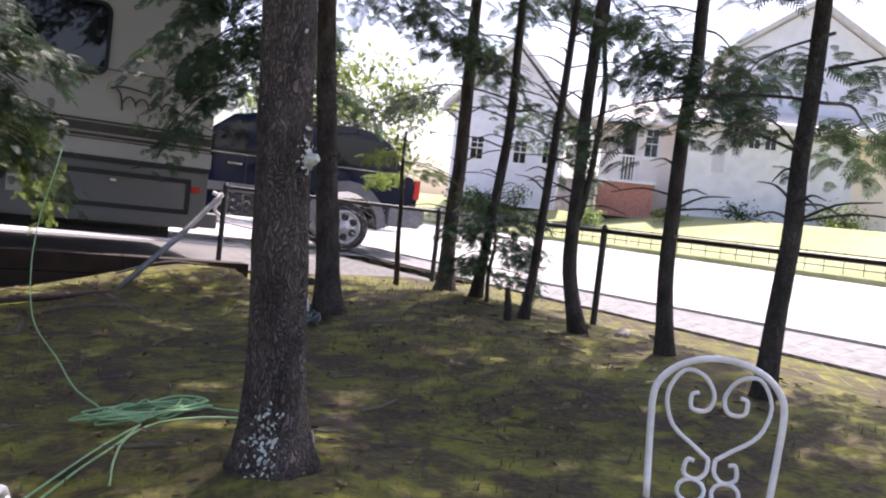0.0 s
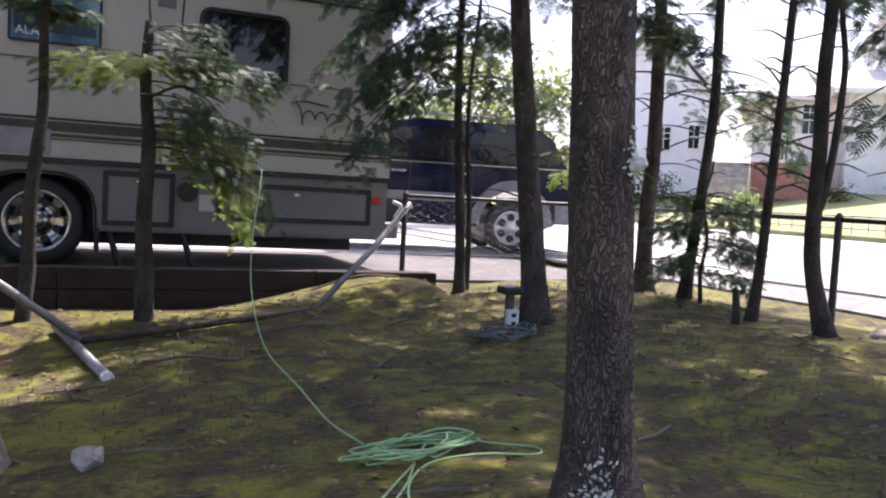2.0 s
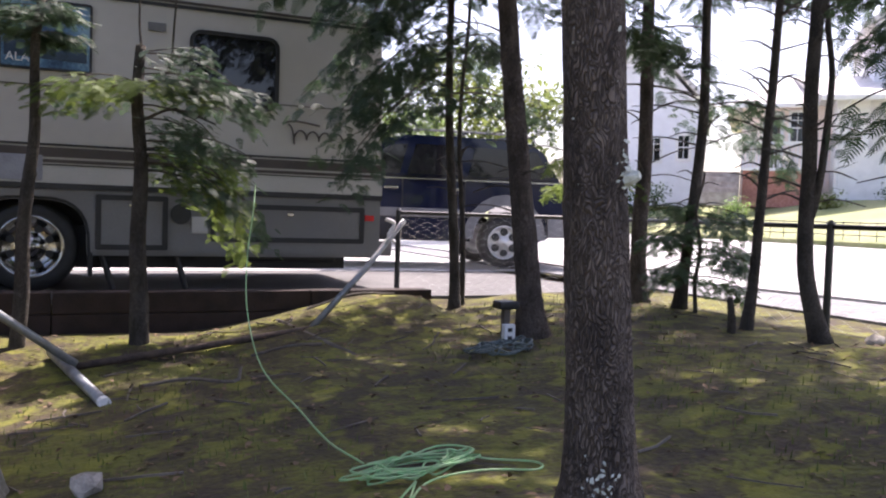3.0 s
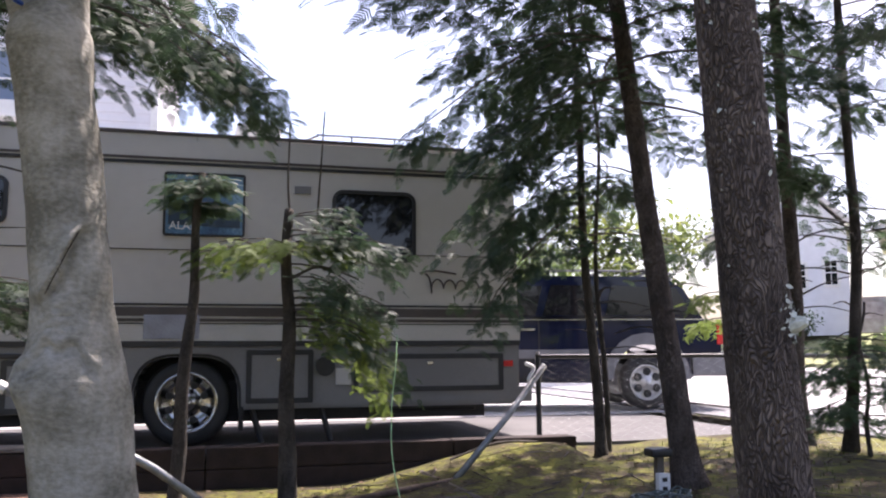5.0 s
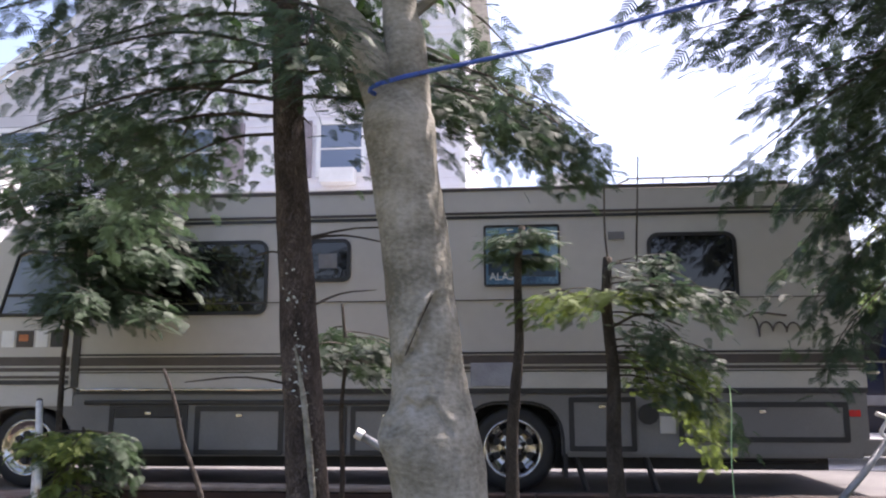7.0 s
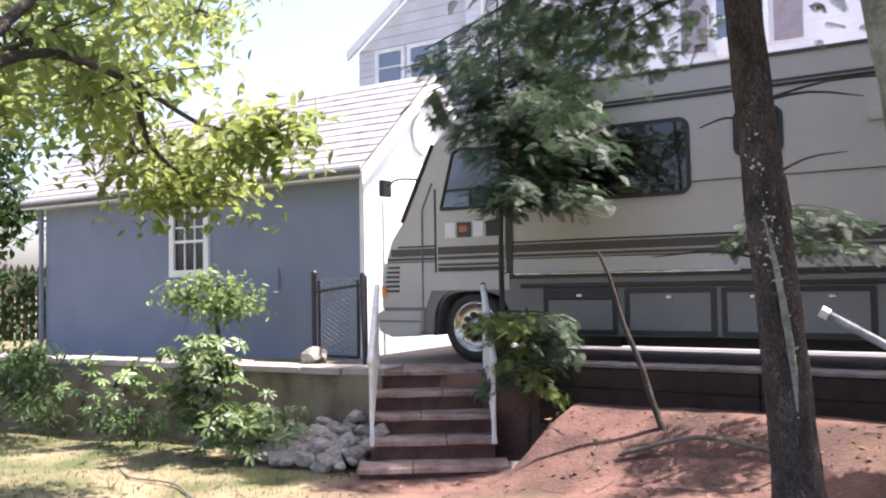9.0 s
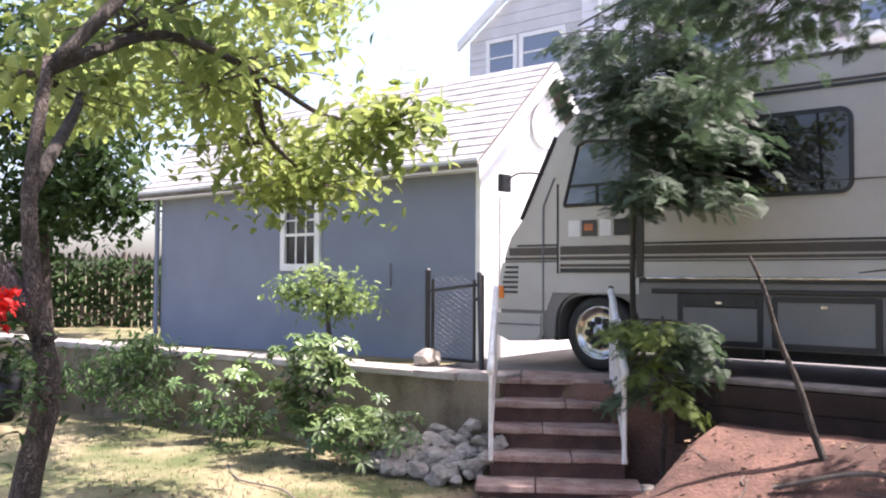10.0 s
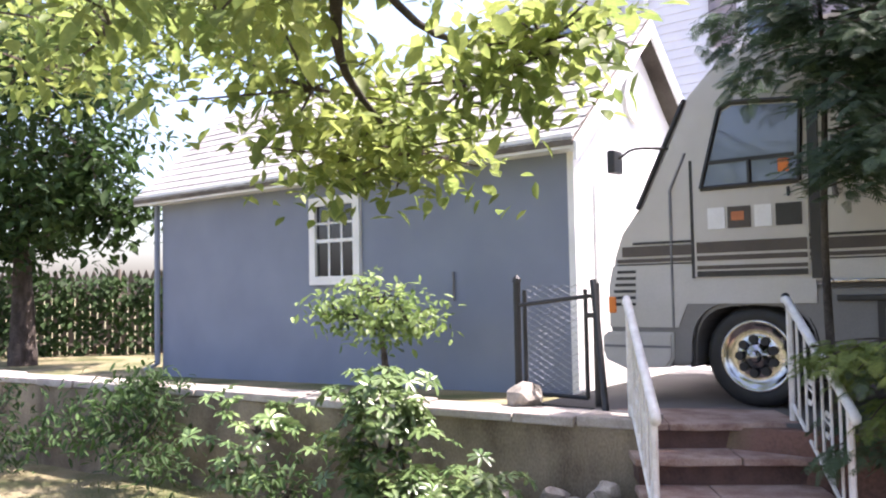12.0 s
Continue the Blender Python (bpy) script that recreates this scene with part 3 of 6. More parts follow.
    part("window_bar", box(-5.22, Y - 0.032, 2.93, -4.56, Y - 0.012, 2.96), BLACKP, door)
    for pts in (((-5.29, 2.74), (-4.53, 2.74)), ((-4.53, 2.74), (-4.50, 3.36)), ((-4.50, 3.36), (-5.03, 3.41)), ((-5.03, 3.41), (-5.12, 3.37)), ((-5.12, 3.37), (-5.29, 2.74)), ((-4.90, 2.76), (-4.90, 2.94))):
        part("window_trim", tube([(x, Y - 0.02, z) for x, z in pts], 0.02, 6), BLACKP, door)
    for x0, x1, m in ((-5.24, -5.10, TRIMW), (-5.08, -4.90, RVDARK), (-4.87, -4.74, TRIMW), (-4.71, -4.52, BLACKP)):
        part("decal", box(x0, Y - 0.022, 2.41, x1, Y - 0.01, 2.58), m, door)
    part("decal_orange", box(-5.05, Y - 0.026, 2.47, -4.95, Y - 0.02, 2.54), TERRA, door)
    part("shield_decal", box(-4.68, Y - 0.024, 2.82, -4.60, Y - 0.018, 2.92, 0.01), ORANGE, door)
    for z0, z1, m in ((2.03, 2.075, BLACKP), (2.09, 2.12, RVDARK), (2.16, 2.20, RVDARK), (2.22, 2.31, RVDARK)):
        part("door_stripe", box(-5.34, Y - 0.020, z0, -4.49, Y - 0.01, z1), m, door)
    part("door_handle", box(-4.62, Y - 0.04, 2.63, -4.60, Y - 0.012, 2.70, 0.006), BLACKP, door)
    part("door_seam", box(-5.385, Y - 0.018, 2.02, -5.36, Y, 2.98), BLACKP, rv)
    part("door_post", box(-4.465, Y - 0.018, 2.0, -4.39, Y, 3.46), BLACKP, rv)
    part("grab_handle", tube(smooth_line([(-4.28, Y, 2.62), (-4.28, Y - 0.05, 2.66), (-4.28, Y - 0.05, 3.0), (-4.28, Y, 3.04)], 4), 0.02, 8), PLASTIC, rv, "grey grab handle", True)
    part("cap_seam", tube([(-5.56, Y - 0.004, 1.62), (-5.56, Y - 0.004, 2.75), (-5.42, Y - 0.004, 3.05)], 0.012, 6), PLASTIC, rv)
    for i in range(6):
        x = -6.13 + i * 0.012
        part("grille_slat", box(x + 0.02, Y - 0.012, 1.80 + i * 0.055, x + 0.24 - 0.01 * i, Y + 0.02, 1.825 + i * 0.055), BLACKP, rv)
    part("marker_lamp", box(-6.14, Y - 0.016, 1.74, -6.07, Y + 0.3, 1.88, 0.01), ORANGE, rv, "orange corner marker lamp")
    part("headlamp", box(-6.17, Y + 0.1, 1.72, -6.10, Y + 0.5, 1.92, 0.02), CHROME, rv)
    part("bumper", prism([(-6.17, 1.34), (-6.2, 1.42), (-6.2, 1.54), (-6.15, 1.58), (-5.56, 1.58), (-5.56, 1.36), (-5.62, 1.29), (-6.0, 1.27)], Y - 0.03, Y + W + 0.03, bevel=0.02), RVLIGHT, rv, "pale grey front bumper")
    part("bumper_line", box(-6.18, Y - 0.036, 1.45, -5.58, Y - 0.02, 1.47), PLASTIC, rv)
    part("mirror_arm", tube(smooth_line([(-5.5, Y + 0.05, 3.1), (-5.8, Y - 0.1, 3.12), (-5.95, Y - 0.12, 3.05)], 4), 0.012, 6), BLACKP, rv)
    part("mirror", box(-6.02, Y - 0.22, 2.92, -5.95, Y - 0.04, 3.12, 0.02), BLACKP, rv)
    part("wiper", tube([(-5.72, Y + 0.4, 2.82), (-5.5, Y + 1.0, 3.25)], 0.008, 5), BLACKP, rv)
    # roof things
    part("roof_vent", box(0.38, Y + 0.5, 3.96, 0.86, Y + 1.0, 4.26, 0.09), TRIMW, rv, "white roof vent")
    part("air_conditioner", box(-2.2, Y + 0.8, 3.96, -1.3, Y + 1.6, 4.2, 0.08), RVLIGHT, rv)
    rail = smooth_line([(1.0, Y + 0.2, 3.97), (1.2, Y + 0.2, 4.07), (1.3, Y + 0.2, 4.08), (2.5, Y + 0.2, 4.07), (2.6, Y + 0.2, 3.95)], 4)
    part("roof_rail", tube(rail, 0.012, 6), CHROME, rv)
    for x in (1.55, 2.0):
        part("rail_post", tube([(x, Y + 0.2, 3.95), (x, Y + 0.2, 4.08)], 0.01, 6), CHROME, rv)
    wheel(rv, 0.0, Y + 0.06, 1.41, 0.41, 0.5, 0.285, 0.10, CHROME, 8, 0.17)
    wheel(rv, -4.92, Y + 0.06, 1.40, 0.40, 0.26, 0.285, 0.03, CHROME, 9, 0.135)
    wheel(rv, -4.92, Y + W - 0.32, 1.40, 0.40, 0.26, 0.285, 0.03, CHROME, 0, 0.13)
    wheel(rv, 0.0, Y + W - 0.56, 1.40, 0.40, 0.5, 0.285, 0.10, CHROME, 0, 0.13)
    part("mud_flap", box(0.48, Y + 0.1, 1.14, 0.52, Y + 0.6, 1.45), BLACK, rv)
    for x in (0.62, 1.28):
        part("levelling_jack", tube([(x - 0.04, Y + 0.15, 1.4), (x + 0.08, Y + 0.15, 1.02)], 0.03, 8), BLACKP, rv)
    part("rear_bumper", box(3.2, Y + 0.02, 1.36, 3.42, Y + W - 0.02, 1.52, 0.02), RVL, rv)
    part("tow_hitch", tube([(3.3, Y + 1.2, 1.4), (3.7, Y + 1.2, 1.4)], 0.03, 8), BLACKP, rv)
    part("rear_hose", tube(smooth_line([(3.33, Y - 0.02, 1.75), (3.42, Y - 0.03, 1.7), (3.36, Y - 0.03, 1.58), (3.44, Y - 0.02, 1.5)], 5), 0.02, 8), TRIMW, rv, "white coiled hose at the rear")
    return rv


motorhome()


# ---- tow car behind ----
def suv():
    s = thing("suv", "dark navy suv with grey plastic cladding parked behind the motorhome", "car", (7.3, 10.6, 1.03), rz=-12)
    s.scale = (1.06, 1.06, 1.08)
    L, Wd = 4.7, 1.85
    # local: x = 0 at the tail, front towards -x; y = 0 near side
    body = [(0.02, 0.55), (0.05, 0.95), (0.0, 1.12), (-0.1, 1.18), (-3.4, 1.18), (-4.5, 1.08), (-4.68, 0.9), (-4.7, 0.5), (-4.6, 0.42)] + arch(-3.75, 0.48, 0.88, 0.36)[::1] + arch(-1.02, 0.48, 0.88, 0.36) + [(-0.4, 0.42)]
    part("body", prism(body, 0, Wd, bevel=0.05), NAVY, s, "glossy navy paint")
    part("cabin", prism([(-0.12, 1.16), (-0.42, 1.62), (-0.62, 1.74), (-0.9, 1.79), (-2.4, 1.80), (-2.7, 1.74), (-3.45, 1.17)], 0.10, Wd - 0.10, bevel=0.08), NAVY, s)
    part("rear_quarter_window", prism([(-0.32, 1.26), (-0.55, 1.62), (-1.45, 1.66), (-1.55, 1.26)], 0.085, 0.12), GLASSD, s)
    part("rear_door_window", prism([(-1.68, 1.26), (-1.66, 1.66), (-2.3, 1.67), (-2.42, 1.26)], 0.085, 0.12), GLASSD, s)
    part("front_door_window", prism([(-2.52, 1.26), (-2.42, 1.66), (-2.65, 1.65), (-3.2, 1.26)], 0.085, 0.12), GLASSD, s)
    for x0, x1 in ((-1.62, -1.60), (-2.50, -2.48)):
        part("door_gap", box(x0, -0.004, 0.5, x1, 0.02, 1.2), BLACK, s)
    for x in (-1.85, -2.75):
        part("door_handle", box(x, -0.03, 1.05, x + 0.2, 0.01, 1.09, 0.01), CHROME, s)
    part("side_moulding", box(-3.2, -0.02, 0.68, -1.6, 0.01, 0.80, 0.01), PLASTIC, s)
    part("chrome_strip", box(-3.3, -0.012, 1.185, -0.15, 0.02, 1.205), CHROME, s)
    fl = arch(-1.02, 0.60, 1.02, 0.40)
    fi = arch(-1.02, 0.47, 0.87, 0.40)
    part("wheel_arch_cladding", prism(fl + fi[::-1], -0.03, 0.06), PLASTIC, s, "grey plastic wheel arch")
    part("bumper", prism([(-0.42, 0.44), (-0.42, 0.74), (0.08, 0.76), (0.16, 0.70), (0.16, 0.52), (0.08, 0.44)], -0.03, Wd + 0.03, bevel=0.03), PLASTIC, s, "grey plastic rear bumper")
    part("tail_lamp", box(-0.035, -0.012, 0.86, 0.055, 0.10, 1.14, 0.01), REDLENS, s, "red tail lamp")
    for y in (0.22, Wd - 0.22):
        part("roof_rack_rail", tube(smooth_line([(-0.6, y, 1.74), (-0.7, y, 1.85), (-2.3, y, 1.87), (-2.45, y, 1.77)], 4), 0.018, 6), PLASTIC, s)
    for x in (-0.9, -1.6):
        part("roof_bar", box(x, 0.22, 1.84, x + 0.05, Wd - 0.22, 1.87), BLACKP, s)
    for x in (-1.02, -3.75):
        wheel(s, x, 0.0, 0.36, 0.36, 0.25, 0.235, 0.02, ALLOY, 6, 0.145, 0.24)
        wheel(s, x, Wd - 0.25, 0.36, 0.36, 0.25, 0.235, 0.02, ALLOY, 0, 0.14)
    part("mirror", box(-3.15, -0.16, 1.2, -2.98, 0.02, 1.34, 0.03), NAVY, s)
    part("tail_plate", box(0.04, 0.7, 0.82, 0.07, 1.15, 0.95), TRIMW, s)


suv()

# ---- garage ----
def lap_boards(x0, x1, z0, z1, y, pitch, name, material, parent):
    """Overlapping horizontal boards on a wall that faces -y."""
    bm = bmesh.new()
    z = z0
    while z < z1 - 0.01:
        t = min(z + pitch, z1)
        a = [bm.verts.new(p) for p in ((x0, y - 0.03, z), (x1, y - 0.03, z), (x1, y - 0.006, t), (x0, y - 0.006, t))]
        bm.faces.new(a)
        b = [bm.verts.new(p) for p in ((x0, y, z), (x1, y, z), (x1, y - 0.03, z), (x0, y - 0.03, z))]
        bm.faces.new(b)
        z = t
    return part(name, bm, material, parent)


def sash_window(parent, x0, z0, x1, z1, y, rows=1, cols=1, pane=GLASSB, w=0.09):
    win = part("window", box(x0, y - 0.03, z0, x1, y + 0.02, z1), pane, parent)
    for a in ((x0 - w, z0 - w, x1 + w, z0), (x0 - w, z1, x1 + w, z1 + w), (x0 - w, z0, x0, z1), (x1, z0, x1 + w, z1)):
        part("window_frame", box(a[0], y - 0.07, a[1], a[2], y + 0.02, a[3]), TRIMW, win)
    zm = (z0 + z1) / 2
    part("meeting_rail", box(x0, y - 0.05, zm - 0.02, x1, y, zm + 0.02), TRIMW, win)
    for i in range(1, cols):
        x = x0 + (x1 - x0) * i / cols
        part("glazing_bar", box(x - 0.012, y - 0.042, z0, x + 0.012, y, z1), TRIMW, win)
    for i in range(1, rows):
        z = zm + (z1 - zm) * i / rows
        part("glazing_bar", box(x0, y - 0.042, z - 0.012, x1, y, z + 0.012), TRIMW, win)
    return win


def garage():
    g = thing("garage", "small slate blue stucco garage with a grey shingle gable roof", "garage", (-10, 8.3, 0.9))
    g.matrix_basis = Matrix()
    x0, x1, y0, y1, e, rz, ry = -13.25, -6.66, 8.3, 11.2, 3.50, 4.78, 9.75
    wx0, wx1, wz0, wz1 = -10.08, -9.46, 2.15, 2.98
    for a in ((x0, 0.6, wx0, e), (wx1, 0.6, x1, e), (wx0, 0.6, wx1, wz0), (wx0, wz1, wx1, e)):
        part("wall", box(a[0], y0, a[1], a[2], y0 + 0.18, a[3]), BLUEWALL, g, "slate blue stucco wall")
    part("wall", box(x0, y1 - 0.18, 0.6, x1, y1, e), BLUEWALL, g)
    # the +x gable gets white in place of blue for the full sun on it
    for xa, xb, m in ((x0, x0 + 0.18, BLUEWALL), (x1 - 0.18, x1, TRIMW)):
        bm = bmesh.new()
        pts = [(y0 + 0.18, 0.6), (y1 - 0.18, 0.6), (y1 - 0.18, e), (ry, rz - 0.1), (y0 + 0.18, e)]
        a, b = [bm.verts.new((xa, y, z)) for y, z in pts], [bm.verts.new((xb, y, z)) for y, z in pts]
        bm.faces.new(a), bm.faces.new(b[::-1])
        for i in range(5):
            bm.faces.new((a[i], b[i], b[(i + 1) % 5], a[(i + 1) % 5]))
        bmesh.ops.recalc_face_normals(bm, faces=bm.faces)
        part("gable_wall", bm, m, g, "gable wall whitened for sun glare" if m is TRIMW else "")
    part("corner_board", box(x1 - 0.02, y0 - 0.02, 0.9, x1 + 0.05, y0 + 0.2, e), TRIMW, g)
    part("garage_door", box(x1, y0 + 0.45, 0.98, x1 + 0.03, y1 - 0.45, 3.0, 0.008), TRIMW, g)
    bm = bmesh.new()
    bmesh.ops.create_cone(bm, cap_ends=True, segments=24, radius1=0.3, radius2=0.3, depth=0.05, matrix=Matrix.Translation((x1 + 0.02, ry, 4.0)) @ pose(0, 0, 0, 0, 90))
    part("round_gable_trim", bm, WHITE, g)
    ov = 0.28
    slope = (rz - e) / (ry - y0)
    # shingle courses as overlapping strips with uneven tabs
    for sgn in (-1, 1):
        bm = bmesh.new()
        rowsn = 13
        ye = ry + sgn * (ry - y0 + ov)
        for r in range(rowsn):
            t0, t1 = r / rowsn, (r + 1.15) / rowsn
            ya, yb = ye + (ry - ye) * t0, ye + (ry - ye) * min(1, t1)
            za, zb = rz + 0.06 - slope * abs(ry - ya), rz + 0.06 - slope * abs(ry - yb)
            x = x0 - 0.3
            while x < x1 + 0.2:
                w = min(random.uniform(0.22, 0.36), x1 + 0.2 - x)
                if w < 0.02:
                    break
                d = random.uniform(-0.004, 0.004)
                a = [bm.verts.new(p) for p in ((x, ya, za + 0.018 + d), (x + w - 0.006, ya, za + 0.018 + d), (x + w - 0.006, yb, zb + 0.002), (x, yb, zb + 0.002))]
                b = [bm.verts.new(p) for p in ((x, ya, za), (x + w - 0.006, ya, za))]
                bm.faces.new(a)
                bm.faces.new((b[0], b[1], a[1], a[0]))
                x += w
        roof = part("roof_shingles", bm, SHINGLE, g, "grey asphalt shingles")
        bm = prism([(0, 0), (0, 0.05), (1, 0.05), (1, 0)], 0, 1)
        for v in bm.verts:
            u, w_ = v.co.x, v.co.y
            yy = ye + (ry - ye) * w_
            v.co = Vector((x0 - 0.29 + u * (x1 - x0 + 0.48), yy, rz - 0.0 - slope * abs(ry - yy) + v.co.z))
        bmesh.ops.recalc_face_normals(bm, faces=bm.faces)
        part("roof_deck", bm, OLDWOOD, g)
    part("fascia", box(x0 - 0.28, y0 - ov + 0.01, e - 0.27, x1 + 0.18, y0 - ov + 0.05, e - 0.13), TRIMW, g, "white eave board")
    part("soffit", box(x0 - 0.1, y0 - ov + 0.05, e - 0.26, x1 + 0.1, y0, e - 0.22), TRIMW, g)
    part("frieze_board", box(x0, y0 - 0.02, e - 0.22, x1, y0, e - 0.12), TRIMW, g)
    for sgn in (-1, 1):
        yy = ry + sgn * (ry - y0 + ov)
        bm = bmesh.new()
        a = [bm.verts.new(p) for p in ((x1 + 0.2, ry, rz + 0.04), (x1 + 0.2, yy, e - ov * slope + 0.04), (x1 + 0.2, yy, e - ov * slope - 0.14), (x1 + 0.2, ry, rz - 0.14))]
        bm.faces.new(a)
        r = bmesh.ops.extrude_face_region(bm, geom=list(bm.faces))
        for q in r["geom"]:
            if isinstance(q, bmesh.types.BMVert):
                q.co.x += 0.03
        bmesh.ops.recalc_face_normals(bm, faces=bm.faces)
        part("rake_board", bm, TRIMW, g)
    part("downpipe", tube([(x0 - 0.04, y0 - 0.06, e - 0.15), (x0 - 0.04, y0 - 0.06, 1.0), (x0 - 0.14, y0 - 0.2, 0.92)], 0.04, 8), BLUEWALL, g, "blue painted downpipe")
    sash_window(g, wx0, wz0, wx1, wz1, y0 + 0.02, rows=2, cols=3, pane=GLASSD, w=0.1)
    part("stored_boards", box(wx0 + 0.04, y0 + 0.3, wz0, wx1 - 0.04, y0 + 0.34, wz0 + 0.35), OLDWOOD, g)
    part("wall_bracket", tube([(-8.05, y0 - 0.02, 1.85), (-8.05, y0 - 0.02, 2.15)], 0.012, 6), PLASTIC, g)
    return g


garage()


# ---- retaining walls ----
def retaining_wall():
    w = thing("retaining_wall", "stained concrete retaining wall with flat stone caps", "wall", (-5.35, 6.86, 0), kind="structure", rz=180 + 5.1)
    # local x runs along the wall, y = 0 at the yard face and towards -y local is behind
    L = 10.2
    bm = box(0, -0.26, -0.2, 2.05, 0, 0.98, 0.012)
    part("wall_panel", bm, CONC, w)
    bm = box(2.07, -0.26, -0.2, L, 0.01, 0.95, 0.012)
    part("wall_panel", bm, CONC, w)
    part("drain_pipe", tube([(2.06, 0.02, -0.1), (2.06, 0.02, 0.93)], 0.014, 8), PLASTIC, w)
    x = -0.05
    while x < L:
        l = random.uniform(0.5, 0.95)
        bm = box(x, -0.36, 0.955 + random.uniform(-0.01, 0.005), min(x + l, L) - 0.012, 0.035 + random.uniform(-0.02, 0.02), 1.03 + random.uniform(-0.012, 0.012), 0.014)
        for v in bm.verts:
            v.co += Vector((noise.noise(v.co * 7) * 0.02, noise.noise(v.co * 7 + Vector((4, 0, 0))) * 0.02, noise.noise(v.co * 5) * 0.01))
        part("cap_stone", bm, SLAB, w)
        x += l
    return w


retaining_wall()


def drive_wall():
    w = thing("drive_wall", "low red brown timber wall holding the drive", "wall", (-3.7, 7.1, 0), kind="structure")
    x = 0.0
    while x < 7.2:
        l = min(random.uniform(1.7, 2.3), 7.2 - x)
        for k in range(3):
            bm = box(x + 0.004, 0, 0.56 + k * 0.18, x + l - 0.004, 0.2, 0.735 + k * 0.18, 0.012)
            part("timber", bm, TIMBER, w)
        x += l
    part("kerb", box(-0.15, 0.0, 1.105, 3.2, 0.30, 1.14, 0.012), KERB, w, "grey stone edging")
    return w


drive_wall()


def stairs():
    s = thing("outdoor_stairs", "five brown steps with worn bluestone treads and a low base step", "stairs", (-4.27, 6.13, 0), kind="structure", rz=32.7)
    run, rise = 0.31, 0.18
    for k in range(5):
        z = 0.28 + rise * k
        hw = 0.68 if k == 0 else 0.60
        y = run * k
        back = y + (run + 0.05 if k < 4 else 0.75)
        part("riser", box(-hw + 0.03, y + 0.03, z - rise - (0.2 if k == 0 else 0), hw - 0.03, back, z - 0.045), RISER, s, "dark brown riser")
        cuts = [-hw, -hw + random.uniform(0.25, 0.5), hw] if k % 2 == 0 else [-hw, hw - random.uniform(0.3, 0.5), hw]
        for a, b in zip(cuts, cuts[1:]):
            bm = box(a + 0.004, y - random.uniform(0, 0.02), z - 0.05, b - 0.004, back, z, 0.01)
            bmesh.ops.subdivide_edges(bm, edges=[e for e in bm.edges if e.calc_length() > 0.2], cuts=4)
            for v in bm.verts:
                v.co += Vector((0, noise.noise(v.co * 9) * 0.018, noise.noise(v.co * 6) * 0.008))
            part("tread", bm, TREAD, s)
    part("side_stone", box(0.66, -0.05, -0.1, 0.78, 0.14, 0.3, 0.03), STONE, s)
    return s


stairs()


def stair_rail(x):
    r = thing("handrail", "white painted wrought iron stair handrail with scrolls", "railing", (-4.27, 6.13, 0), group="stair handrails", rz=32.7)
    lo, hi = Vector((x, 0.30, 0.42)), Vector((x, 1.34, 1.0))
    tl, th = 0.80, 0.84
    part("lower_post", tube([lo, lo + Vector((0, 0, tl))], 0.022, 6), WHITE, r)
    part("upper_post", tube([hi, hi + Vector((0, 0, th))], 0.022, 6), WHITE, r)
    a, b = lo + Vector((0, -0.04, tl)), hi + Vector((0, 0.03, th))
    part("top_rail", tube(smooth_line([a + Vector((0, -0.015, -0.05)), a, (a + b) / 2, b, b + Vector((0, 0.05, -0.01))], 4), 0.032, 8), WHITE, r, "", True)
    part("bottom_rail", tube([lo + Vector((0, 0, 0.12)), hi + Vector((0, 0, 0.12))], 0.014, 6), WHITE, r)
    n = 7
    for i in range(1, n):
        p, q = lo.lerp(hi, i / n) + Vector((0, 0, 0.12)), lo.lerp(hi, i / n) + Vector((0, 0, tl + (th - tl) * i / n))
        part("baluster", tube([p, q], 0.010, 6), WHITE, r)
    for i in (2, 4):
        c = lo.lerp(hi, (i + 0.5) / n) + Vector((0, 0, 0.45))
        pts = []
        for k in range(25):
            t = k / 24 * 2 - 1
            sp = 0.065 * (1 - abs(t) * 0.75)
            an = t * 5.5
            pts.append(c + Vector((0, sp * math.cos(an) * (1 if t > 0 else -1), t * 0.10 + sp * math.sin(an))))
        part("scroll", tube(pts, 0.007, 5), WHITE, r)
    bm = bmesh.new()
    bmesh.ops.create_uvsphere(bm, u_segments=10, v_segments=6, radius=0.03, matrix=Matrix.Translation(b + Vector((0, 0.04, 0.03))))
    part("finial", bm, BLACKP if x > 0 else WHITE, r)


stair_rail(-0.56)
stair_rail(0.56)


def wire_mesh(x0, x1, z0, z1, step, rad):
    """Chain-link zigzags in the plane y = 0."""
    bm = bmesh.new()
    n = int((x1 - x0) / step)
    for i in range(n):
        xa = x0 + (i + 0.5) * step
        k = int((z1 - z0) / (step * 0.5))
        pts = []
        for j in range(k + 1):
            pts.append((xa + (0.52 if j % 2 else -0.52) * step * (1 if i % 2 else -1) * 1.0, 0.004 * (1 if j % 2 else -1), z0 + (z1 - z0) * j / k))
        tube(pts, rad, 3, bm, close=False)
    return bm


